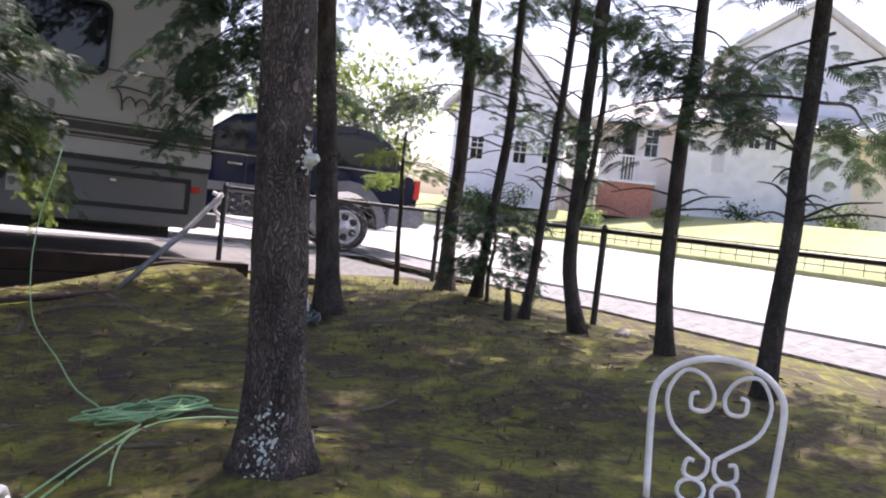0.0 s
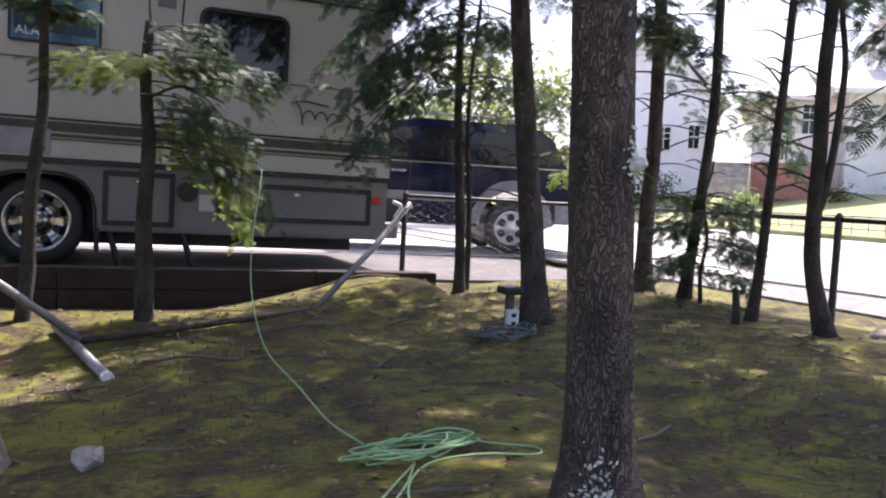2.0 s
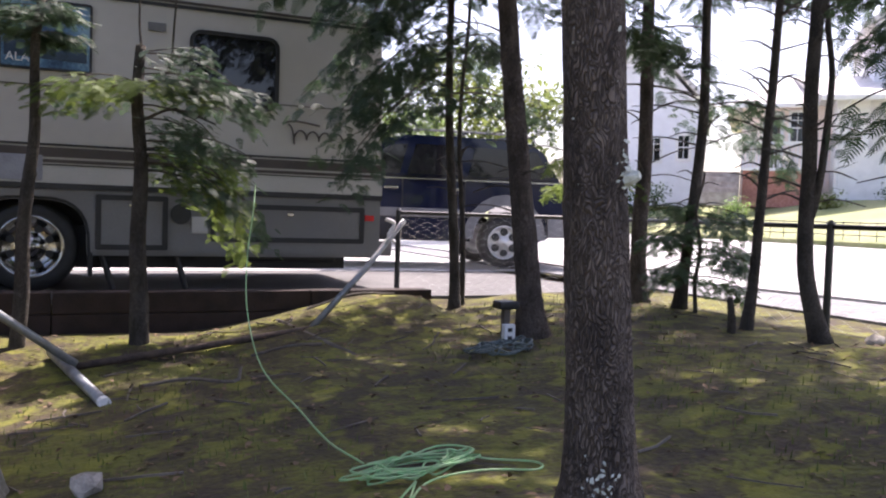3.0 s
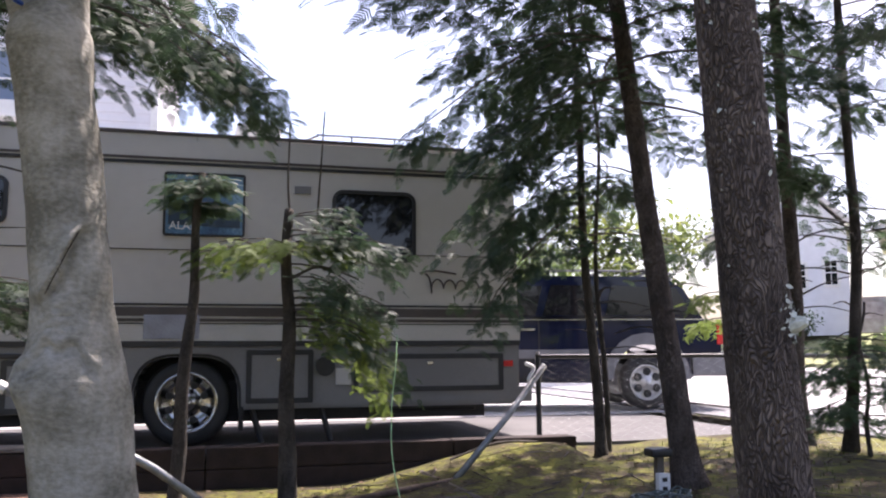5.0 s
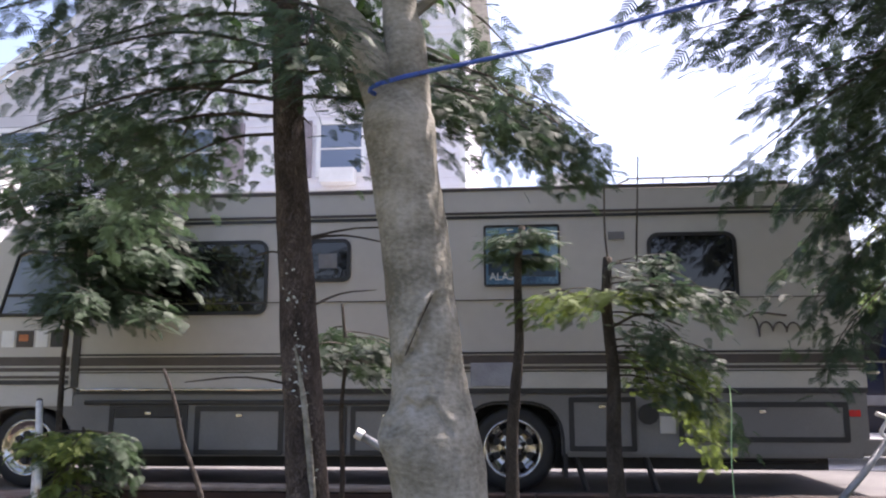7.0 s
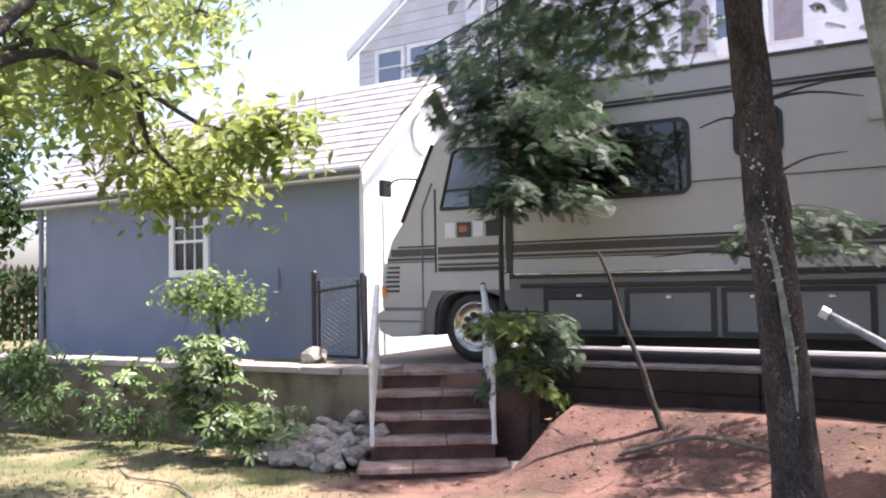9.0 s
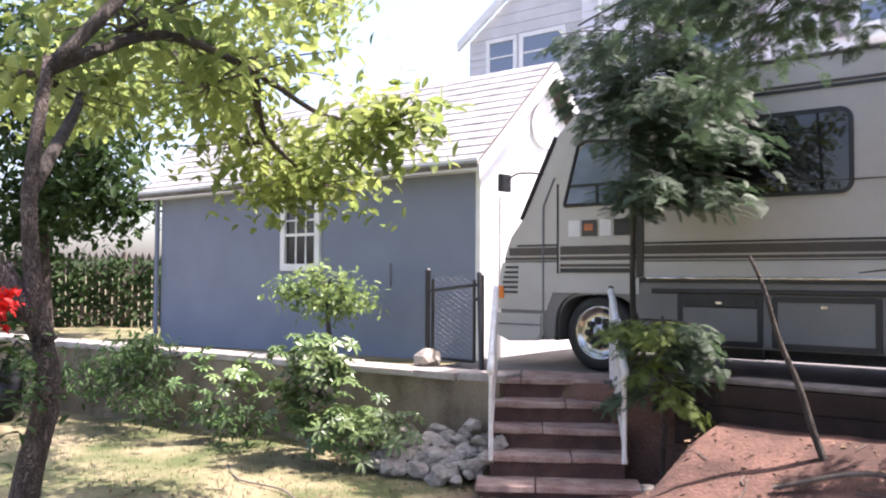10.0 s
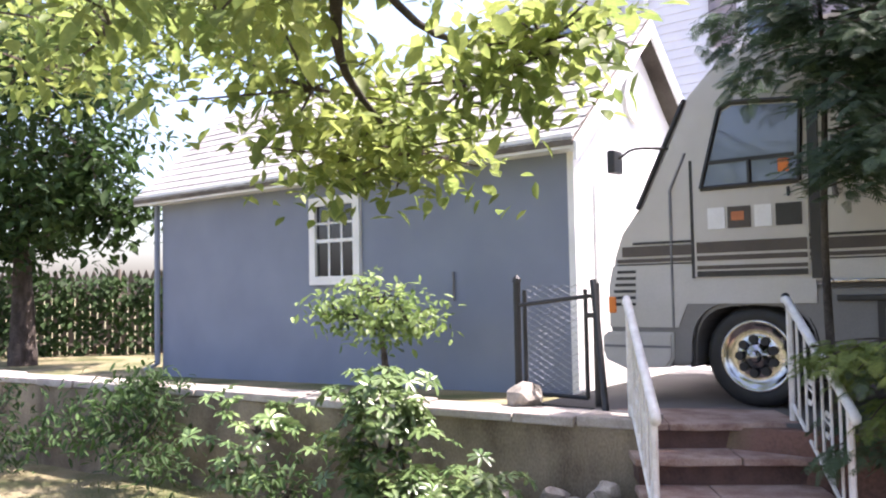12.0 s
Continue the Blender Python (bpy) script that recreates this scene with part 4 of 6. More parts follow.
def gate():
    g = thing("yard_gate", "black chain-link garden gate standing open on the wall", "gate", (-6.74, 7.46, 1.02), rz=-4)
    part("gate_post", tube([(0, 0, 0), (0, 0, 1.0)], 0.032, 10), BLACKP, g)
    part("post_cap", tube([(0, 0, 1.0), (0, 0, 1.03), (0, 0, 1.06)], [0.04, 0.036, 0.01], 10), BLACKP, g)
    part("gate_post", tube([(0.80, -0.02, 0), (0.80, -0.02, 0.98)], 0.03, 10), BLACKP, g)
    part("leaning_post", tube([(1.02, -0.28, -0.02), (0.80, -0.06, 1.0)], 0.028, 10), BLACKP, g)
    for a, b in (((0.08, 0, 0.06), (0.08, 0, 0.93)), ((0.70, -0.02, 0.06), (0.70, -0.02, 0.93)), ((0.0, 0, 0.80), (0.78, -0.02, 0.88)), ((0.08, 0, 0.06), (0.70, -0.02, 0.06))):
        part("gate_rail", tube([a, b], 0.018, 8), BLACKP, g)
    part("wire_mesh", wire_mesh(0.1, 0.69, 0.07, 0.97, 0.055, 0.0035), STEEL, g, "black coated wire mesh")
    part("latch", box(0.70, -0.05, 0.70, 0.80, 0.0, 0.74, 0.005), BLACKP, g)


gate()


def stone_lump(name, at, size, material, label, category, group="", seed=0, rz=0.0):
    bm = bmesh.new()
    bmesh.ops.create_icosphere(bm, subdivisions=2, radius=0.5)
    rr = random.Random(seed)
    o = Vector((rr.uniform(0, 50), rr.uniform(0, 50), 0))
    for v in bm.verts:
        d = 1 + 0.45 * noise.noise(v.co * 2.2 + o) + 0.15 * noise.noise(v.co * 6 + o)
        v.co = Vector((v.co.x * size[0], v.co.y * size[1], v.co.z * size[2])) * d
    ob = obj(name, bm, material)
    ob.matrix_basis = pose(*at, rr.uniform(-25, 25), rr.uniform(-25, 25), rz or rr.uniform(0, 360))
    return tagged(ob, label, category, group)


stone_lump("block_stone", (-6.50, 7.16, 1.09), (0.30, 0.26, 0.24), STONE, "rough pale stone block on the wall's cap", "stone", seed=3)
rr = random.Random(8)
for i in range(120):
    u, v = rr.random(), rr.random() ** 1.3
    x = -4.95 - u * 1.45 + 0.15 * v
    yw = 6.80 + 0.09 * (x + 5.35)
    y = yw - 0.06 - v * (0.95 - 0.25 * u) 
    if y < 5.55 + 0.3 * u or (x > -5.1 and y < 6.1):
        continue
    h = 0.5 * (1 - v) * (1 - 0.65 * u)
    s = rr.uniform(0.11, 0.24)
    stone_lump("rubble_stone", (x, y, 0.2 + rr.uniform(0.25, 1.0) * h + 0.03), (s * rr.uniform(0.8, 1.3), s, s * rr.uniform(0.5, 0.8)), STONE, "grey rubble stone in the pile by the stairs", "stone", "rubble pile", i)


# ---- street fence ----
def street_fence():
    f = thing("chain_link_fence", "low chain-link fence with a dark top rail", "fence", (0, 0, 0))
    pts = [(3.42, 7.85), (5.74, 7.3), (5.46, 4.26), (5.95, 2.2), (6.9, -0.8)]
    for (xa, ya), (xb, yb) in zip(pts, pts[1:]):
        za, zb = 1.02, 1.02
        top = 1.82
        part("top_rail", tube([(xa, ya, top), (xb, yb, top)], 0.02, 8), BLACKP, f, "dark top rail")
        l = math.hypot(xb - xa, yb - ya)
        o = part("wire_mesh", wire_mesh(0, l, 0.93, 1.81, 0.075, 0.0012), WIRE, f)
        o.matrix_basis = pose(xa, ya, 0, 0, 0, math.degrees(math.atan2(yb - ya, xb - xa)))
    for x, y in pts[:3]:
        part("fence_post", tube([(x, y, 0.9), (x, y, 1.84)], 0.028, 10), BLACKP, f)
        part("post_cap", tube([(x, y, 1.84), (x, y, 1.87)], [0.036, 0.012], 10), BLACKP, f)


street_fence()

# ---- trees and shrubs ----
def make_sprig():
    """A flat needle spray: broad tapering leaflets in pairs along a drooping rib."""
    v, f = [], []
    n = 8
    for i in range(n):
        x = i / n
        l = 0.36 * (1 - x * 0.72) + 0.05
        dz = -0.10 * x * x
        for s in (-1, 1):
            k = len(v)
            v += [(x, 0, dz), (x + 0.075, 0.0, dz - 0.01), (x + 0.27, s * l, dz - 0.14 * l - 0.03 * (i % 2)), (x + 0.15, s * l * 0.72, dz - 0.06 * l)]
            f.append((k, k + 1, k + 2, k + 3) if s > 0 else (k + 3, k + 2, k + 1, k))
    k = len(v)
    v += [(0.85, 0.04, -0.08), (1.2, 0, -0.17), (0.85, -0.04, -0.08)]
    f.append((k, k + 1, k + 2))
    return v, f


SPRIG = make_sprig()
LEAF_T = ([(0, 0, 0), (0.35, 0.24, 0.06), (0.7, 0.2, 0.03), (1.0, 0, -0.1), (0.7, -0.2, 0.03), (0.35, -0.24, 0.06), (0.5, 0, -0.02)], [(0, 6, 2, 1), (6, 3, 2), (0, 5, 4, 6), (6, 4, 3)])
LONG_LEAF = ([(0, 0, 0), (0.3, 0.13, 0.05), (0.7, 0.12, 0.02), (1.0, 0, -0.12), (0.7, -0.12, 0.02), (0.3, -0.13, 0.05), (0.5, 0, -0.02)], [(0, 6, 2, 1), (6, 3, 2), (0, 5, 4, 6), (6, 4, 3)])


def make_whorl(n=8):
    """A ring of long leaves round a shoot tip, with a few upright ones inside."""
    v, f = [], []
    for i in range(n + 3):
        a = 2.399 * i
        r, up = (1.0, -0.12) if i < n else (0.6, 0.45)
        c, q = math.cos(a), math.sin(a)
        k = len(v)
        for d, w, h in ((0.08, 0.0, 0.05), (0.45, 0.15, 0.12), (0.8, 0.13, 0.05 + up * 0.5), (1.0, 0.0, up), (0.8, -0.13, 0.05 + up * 0.5), (0.45, -0.15, 0.12), (0.55, 0.0, 0.07 + up * 0.2)):
            v.append((r * (d * c - w * q), r * (d * q + w * c), r * h))
        f += [(k, k + 6, k + 2, k + 1), (k + 6, k + 3, k + 2), (k, k + 5, k + 4, k + 6), (k + 6, k + 4, k + 3)]
    return v, f


WHORL = make_whorl()


def bough(limbs, sprigs, p, way, length, rr, droop=0.35, density=26, size=0.2, width=0.30, twig=True):
    """A drooping evergreen bough: a limb and flat sprays on both sides of it."""
    p, way = Vector(p), Vector(way).normalized()
    n = 7
    line = []
    for i in range(n + 1):
        t = i / n
        line.append(p + way * length * t + Vector((0.05 * length * math.sin(t * 5 + p.x * 7), 0.05 * length * math.cos(t * 4 + p.y * 5), -droop * length * t * t)))
    if twig:
        tube(line, [0.004 + 0.0055 * length * (1 - i / n) for i in range(n + 1)], 5, limbs)
    side = way.cross(Vector((0, 0, 1))).normalized()
    for _ in range(int(density * length * 3.3)):
        t = rr.uniform(0.12, 1.0)
        k = min(int(t * n), n - 1)
        q = line[k].lerp(line[k + 1], t * n - k)
        d = (line[k + 1] - line[k]).normalized()
        s = rr.choice((-1, 1))
        reach = width * length * (1.15 - t) * rr.random()
        q = q + Vector((rr.gauss(0, 0.05), rr.gauss(0, 0.05), -abs(rr.gauss(0, 0.10)) * min(1, length)))
        along = (d * rr.uniform(0.3, 1.0) + side * s * rr.uniform(0.3, 1.1) + Vector((rr.gauss(0, 0.35), rr.gauss(0, 0.35), rr.uniform(-0.65, 0.1))))
        pos = q + side * s * reach + d * reach * 0.5 + Vector((0, 0, -0.35 * reach + rr.uniform(-0.04, 0.03)))
        sprigs.append(frame_at(pos, along, Vector((rr.uniform(-0.4, 0.4), rr.uniform(-0.4, 0.4), 1)), size * 0.60 * rr.uniform(0.55, 1.35)))


def trunk_line(x, y, z0, h, lean, wob, seed):
    rr = random.Random(seed)
    n = 14
    a, b = rr.uniform(0, 6), rr.uniform(0, 6)
    return [Vector((x + lean[0] * (i / n) * h + wob * math.sin(a + i * 0.9) * (i / n) ** 0.6, y + lean[1] * (i / n) * h + wob * math.sin(b + i * 0.8) * (i / n) ** 0.6, z0 + h * (i / n))) for i in range(n + 1)]


def conifer(name, label, x, y, dia, h, lean=(0, 0), wob=0.02, first=3.0, boughs=22, reach=1.5, seed=1, bark=BARK, density=26, size=0.2, stubs=8, sides=16, az=None, group="yard evergreens", extra=(), sag=(0.2, 0.5), way=None, fork=None, crown=0):
    z0 = yard(x, y) - 0.05
    t = thing(name, label, "tree", (x, y, z0), group)
    t.matrix_basis = Matrix()
    rr = random.Random(seed)
    if way:
        a, b = Vector(way[-2]), Vector(way[-1])
        up = b + (b - a).normalized() * (z0 + h - b.z)
        line = [Vector((way[0][0], way[0][1], z0))] + [Vector(p) for p in way[1:]] + [b.lerp(up, 0.35) + Vector((0.03, 0.02, 0)), b.lerp(up, 0.7), up]
        n = 84
        path = smooth_line(line, 12)
        fine = []
        for k in range(n + 1):
            z = z0 + h * k / n
            j = next((q for q in range(len(path) - 1) if path[q + 1].z >= z), len(path) - 2)
            t0 = (z - path[j].z) / max(1e-6, path[j + 1].z - path[j].z)
            fine.append(path[j].lerp(path[j + 1], min(1, max(0, t0))))
    else:
        fine = smooth_line(trunk_line(x, y, z0, h, lean, wob, seed), 6)
    n = len(fine)
    rad = [dia / 2 * (1 - 0.78 * i / n) + dia * (0.42 if dia > 0.15 else 0.3) * math.exp(-i / n * h / 0.14) for i in range(n)]
    part("trunk", tube(fine, rad, sides, rough=0.10 if dia > 0.15 else 0.06), bark, t, "", True)
    if fork:
        f2 = smooth_line(fork, 5)
        part("side_stem", tube(f2, [dia * 0.28 * (1 - 0.5 * i / len(f2)) for i in range(len(f2))], 10, rough=0.06), bark, t, "", True)
    limbs, sprigs = bmesh.new(), []
    for k in range(boughs):
        u = (k + rr.random()) / boughs
        z = first + (h - first) * u
        i = min(max((z - z0) / h, 0), 0.999) * (n - 1)
        p = fine[int(i)]
        a = (2.4 * k + rr.uniform(-0.4, 0.4)) if az is None else radians(rr.uniform(*az))
        l = reach * (1.05 - 0.6 * u) * rr.uniform(0.7, 1.2)
        high = z > 4.6
        bough(limbs, sprigs, p, (math.cos(a), math.sin(a), rr.uniform(-0.05, 0.25)), l * (1.15 if high else 1), rr, rr.uniform(*sag), density * (0.6 if high else 1), size * 1.3 if high else size)
    # extra boughs added above the view, to cast canopy shade on the yard
    for k in range(crown):
        z = 5.6 + (h + z0 - 5.9) * (k + rr.random()) / crown
        i = min(max((z - z0) / h, 0), 0.999) * (n - 1)
        a = 2.4 * k + rr.uniform(-0.4, 0.4)
        bough(limbs, sprigs, fine[int(i)], (math.cos(a), math.sin(a), 0.15), 2.3 - 0.17 * (z - 5.6) * 2, rr, 0.2, 20, size * 1.9, 0.4)
    for z, a, l, dr, dens in extra:
        i = min(max((z - z0) / h, 0), 0.999) * (n - 1)
        bough(limbs, sprigs, fine[int(i)], (math.cos(radians(a)), math.sin(radians(a)), 0.1), l, rr, dr, dens, size)
    for k in range(stubs):
        z = rr.uniform(1.9, max(first, 2.4))
        p = fine[int(min(max((z - z0) / h, 0), 0.99) * (n - 1))]
        a = rr.uniform(0, 6.28)
        l = rr.uniform(0.15, 0.7)
        d = Vector((math.cos(a), math.sin(a), rr.uniform(-0.1, 0.3)))
        tube(smooth_line([p, p + d * l * 0.5 + Vector((0, 0, 0.04)), p + d * l], 3), [0.010, 0.009, 0.008, 0.007, 0.006, 0.005, 0.003], 4, limbs)
    tagged(part("branchwork", limbs, BARK_THIN, t), kind="stuff")
    if sprigs:
        scatter("foliage", SPRIG, sprigs, NEEDLE, t, "dark green needle sprays")
    return t, fine


conifer("pine_tree", "large pine trunk with rough grey brown bark and lichen", 1.80, 1.81, 0.20, 8.5, (-0.081, -0.026), 0.008, 5.4, 16, 2.2, 11, density=30, size=0.15, sides=32, stubs=0, crown=4)
conifer("pine_tree", "dark pine trunk leaning over the mossy yard", 3.53, 5.22, 0.19, 8.0, (-0.10, 0.05), 0.02, 3.75, 36, 1.6, 12, density=44, stubs=14, crown=4,
        extra=[(4.3 + 0.14 * k, 175 + (k * 29) % 60, 1.5 + 1.4 * ((k * 3) % 5) / 5, 0.25, 40) for k in range(14)])
conifer("hemlock_tree", "slim dark hemlock with hanging sprays", 3.60, 6.80, 0.095, 6.5, (-0.05, 0.0), 0.04, 2.9, 18, 1.1, 13, BARK_THIN, stubs=8,
        extra=[(4.7 - 0.13 * k, 165 + (k * 37) % 50, 0.8 + 0.6 * ((k * 7) % 5) / 5, 0.85, 36) for k in range(14)])
conifer("hemlock_tree", "very slim dark hemlock stem", 3.72, 6.92, 0.055, 5.0, (-0.02, 0.0), 0.05, 3.0, 10, 0.7, 14, BARK_THIN, stubs=6)
conifer("pine_tree", "straight grey pine trunk by the fence corner", 5.23, 6.21, 0.155, 8.0, first=2.9, boughs=20, reach=1.3, seed=15, crown=5, density=34, stubs=12, way=[(5.23, 6.21, 1.0), (5.22, 6.22, 1.74), (5.24, 6.21, 2.27), (5.23, 6.21, 3.06), (5.22, 6.22, 3.84)])
conifer("pine_tree", "slim grey pine curving up by the fence", 5.09, 5.46, 0.10, 7.5, first=2.9, boughs=14, reach=0.9, seed=16, crown=5, bark=BARK_THIN, stubs=14, way=[(5.09, 5.46, 1.0), (5.12, 5.43, 1.53), (5.16, 5.40, 2.10), (5.19, 5.37, 2.72), (5.18, 5.38, 3.66)])
conifer("pine_tree", "slender crooked pine with bare twigs", 4.90, 4.48, 0.078, 7.0, first=3.7, boughs=10, reach=0.8, seed=17, crown=5, bark=BARK_THIN, stubs=22, way=[(4.90, 4.48, 1.0), (4.93, 4.46, 1.38), (4.94, 4.44, 1.80), (4.96, 4.42, 2.41), (4.98, 4.41, 2.82), (4.99, 4.39, 3.42)])
conifer("pine_tree", "grey pine with a bent foot and a second thin stem", 4.85, 3.74, 0.108, 8.0, first=3.6, boughs=12, reach=1.0, seed=18, crown=5, bark=BARK_THIN, stubs=18, way=[(4.85, 3.74, 1.0), (4.77, 3.82, 1.44), (4.755, 3.84, 1.74), (4.76, 3.84, 2.18), (4.75, 3.845, 2.73), (4.76, 3.83, 3.27)],
        fork=[(4.755, 3.84, 1.80), (4.79, 3.81, 1.96), (4.82, 3.79, 2.22), (4.83, 3.77, 2.55), (4.84, 3.77, 2.84), (4.80, 3.80, 3.3), (4.82, 3.8, 4.2)])
conifer("pine_tree", "grey pine with drooping boughs beside the fence", 4.87, 2.92, 0.105, 7.5, first=3.0, boughs=16, reach=0.9, seed=19, crown=5, bark=BARK_THIN, stubs=10, way=[(4.87, 2.92, 1.0), (4.83, 2.96, 1.54), (4.83, 2.97, 1.98), (4.83, 2.97, 2.53), (4.85, 2.95, 3.0), (4.84, 2.95, 3.36)],
        extra=[(3.1 - 0.08 * k, 150 + 40 * k, 0.5, 0.5, 46) for k in range(4)])
conifer("pine_tree", "grey pine trunk hung with dark sprays toward the street", 4.54, 1.92, 0.108, 7.5, first=2.45, boughs=26, reach=1.1, seed=20, crown=5, bark=BARK_THIN, stubs=12, density=30, way=[(4.54, 1.92, 1.0), (4.55, 1.91, 1.48), (4.56, 1.89, 1.90), (4.56, 1.90, 2.26), (4.57, 1.89, 2.70), (4.57, 1.89, 3.13)])
conifer("pine_tree", "dark red brown pine trunk with a pale bark scar", -0.96, 4.30, 0.245, 8.5, (-0.075, 0.0), 0.015, 3.6, 30, 1.7, 21, density=56, size=0.15, sides=28, stubs=6,
        extra=[(3.75 + 0.1 * k, -25 + 11 * k, 1.5 + 0.12 * (k % 3), 0.42, 60) for k in range(6)] + [(3.45 + 0.11 * k, 165 + (k * 23) % 60, 1.3 + 0.2 * (k % 4), 0.22 + 0.08 * (k % 3), 30) for k in range(8)])
conifer("hemlock_tree", "young hemlock with wide sprays in front of the cab", -4.22, 7.38, 0.075, 4.9, (0.0, 0.02), 0.02, 2.75, 34, 1.5, 22, BARK_THIN, density=38, size=0.2, stubs=2, az=(-80, 60), sag=(0.1, 0.35),
        extra=[(3.62 + 0.08 * k, 110 + (k * 47) % 150, 0.5 + 0.4 * ((k * 3) % 4) / 4, 0.25, 34) for k in range(11)] + [(2.8 + 0.1 * k, -60 + (k * 37) % 80, 0.7, 0.3, 40) for k in range(8)])


def beech():
    x, y = -0.18, 3.6
    z0 = yard(x, y) - 0.05
    t = thing("beech_tree", "smooth grey beech trunk with a torn scar and a swollen knot", "tree", (x, y, z0))
    t.matrix_basis = Matrix()
    line = smooth_line([(-0.15, 3.6, z0), (-0.20, 3.6, 1.05), (-0.265, 3.6, 1.65), (-0.30, 3.6, 2.0), (-0.335, 3.6, 2.35), (-0.385, 3.6, 2.75), (-0.43, 3.59, 3.1), (-0.47, 3.59, 3.36), (-0.49, 3.59, 3.52)], 26)
    n = len(line)
    rad = []
    for p in line:
        z = p.z
        rad.append(0.158 + 0.045 * (1 - soft(1.6, 2.15, z)) + 0.012 * soft(2.95, 3.2, z) - 0.12 * soft(3.2, 3.52, z) + 0.10 * math.exp(-(z - z0) / 0.25))
    bm = tube(line, rad, 120, rough=0.05)
    axis_x = lambda z: next((a.x + (b.x - a.x) * (z - a.z) / (b.z - a.z) for a, b in zip(line, line[1:]) if a.z <= z <= b.z), line[-1].x)
    for v in bm.verts:
        u, z = v.co.x - axis_x(v.co.z), v.co.z
        if v.co.y > 3.6:
            continue
        out = Vector((u, v.co.y - 3.6, 0)).normalized()
        d = 0.05 * math.exp(-((u + 0.05) ** 2 / 0.016 + (z - 1.72) ** 2 / 0.03))
        d += 0.05 * math.exp(-((u + 0.17) ** 2 / 0.003 + (z - 1.76) ** 2 / 0.010))
        # lip over the knot
        arc = 1.94 - 6.0 * (u + 0.03) ** 2 + 0.02 * math.sin(u * 60)
        d += 0.013 * math.exp(-((z - arc) / 0.024) ** 2) * (1 if -0.17 < u < 0.11 else 0)
        d -= 0.016 * math.exp(-((z - arc + 0.045) / 0.024) ** 2) * (1 if -0.15 < u < 0.09 else 0)
        # torn diagonal fold
        s_ = (z - 2.10) / 0.27
        if -0.1 < s_ < 1.15:
            e = u - (-0.085 + 0.15 * s_)
            fade = soft(-0.1, 0.12, s_) * (1 - soft(0.9, 1.15, s_))
            d += fade * (0.034 * math.exp(-(e / 0.05) ** 2) if e < 0 else -0.036 * math.exp(-(e / 0.06) ** 2))
        # wrinkles between fold and knot
        d += 0.008 * math.sin((z + u * u * 3) * 170) * math.exp(-((u + 0.03) ** 2 / 0.006 + (z - 2.0) ** 2 / 0.004))
        v.co += out * d
    part("trunk", bm, BEECH, t, "smooth grey bark", True)
    # thin dark strip laid along the fold as the shade in its crease
    fold = [(axis_x(2.10 + 0.27 * q) - 0.085 + 0.15 * q, 3.6 - math.sqrt(max(0, 0.165 ** 2 - (-0.085 + 0.15 * q) ** 2)) - 0.004, 2.10 + 0.27 * q) for q in (0.05, 0.25, 0.5, 0.75, 1.0)]
    part("fold_shade_line", tube(smooth_line(fold, 5), 0.0032, 6), BARK_THIN, t, "dark line for the shade in the torn bark fold")
    part("left_stem", tube(smooth_line([(-0.42, 3.6, 2.95), (-0.52, 3.59, 3.36), (-0.64, 3.57, 3.64), (-0.80, 3.55, 3.92), (-1.12, 3.6, 5.0), (-1.35, 3.7, 7.0)], 6), [0.118 - 0.0025 * i for i in range(31)], 24, rough=0.06), BEECH, t, "", True)
    part("right_stem", tube(smooth_line([(-0.40, 3.61, 2.9), (-0.41, 3.60, 3.36), (-0.42, 3.6, 3.65), (-0.45, 3.6, 3.95), (-0.42, 3.7, 5.5), (-0.25, 3.8, 7.5)], 6), [0.128 - 0.0025 * i for i in range(31)], 24, rough=0.06), BEECH, t, "", True)
    limbs, leaves = bmesh.new(), []
    rr = random.Random(4)
    tube(smooth_line([(-0.38, 3.6, 3.78), (-0.2, 3.62, 3.92), (0.0, 3.65, 3.98), (0.2, 3.7, 4.3)], 4), [0.03 - 0.0018 * i for i in range(13)], 6, limbs)
    # leafy boughs above the view, made dense to keep sky light off the yard
    for k in range(30):
        a = rr.uniform(0, 6.28)
        p = Vector((-0.5 + rr.uniform(-0.4, 0.3), 3.45, rr.uniform(4.3, 7.3)))
        e = p + Vector((math.cos(a) * 1.6, math.sin(a) * 1.6, rr.uniform(0.2, 0.8)))
        tube(smooth_line([p, (p + e) / 2 + Vector((0, 0, 0.15)), e], 3), [0.03, 0.026, 0.022, 0.018, 0.014, 0.010, 0.006], 5, limbs)
        for _ in range(190):
            q = p.lerp(e, rr.uniform(0.3, 1.15)) + Vector((rr.gauss(0, 0.35), rr.gauss(0, 0.35), rr.gauss(0, 0.22)))
            leaves.append(frame_at(q, (rr.uniform(-1, 1), rr.uniform(-1, 1), rr.uniform(-0.7, 0.1)), (rr.uniform(-0.5, 0.5), rr.uniform(-0.5, 0.5), 1), rr.uniform(0.09, 0.16)))
    tagged(part("branchwork", limbs, BEECH, t), kind="stuff")
    scatter("leaves", LEAF_T, leaves, LEAF_DARK, t)


beech()


def blue_rope():
    a, b = Vector((-0.50, 3.42, 3.36)), Vector((1.0, 4.2, 4.02))
    bm = tube(smooth_line([a + Vector((-0.02, 0.16, -0.02)), a, a.lerp(b, 0.5) + Vector((0, 0, -0.02)), b, b + (b - a) * 0.7, (3.35, 5.3, 5.0)], 5), 0.011, 6)
    o = obj("blue_rope", bm, ROPE_BLUE)
    tagged(o, "blue rope tied round the beech and the pine", "rope")


blue_rope()


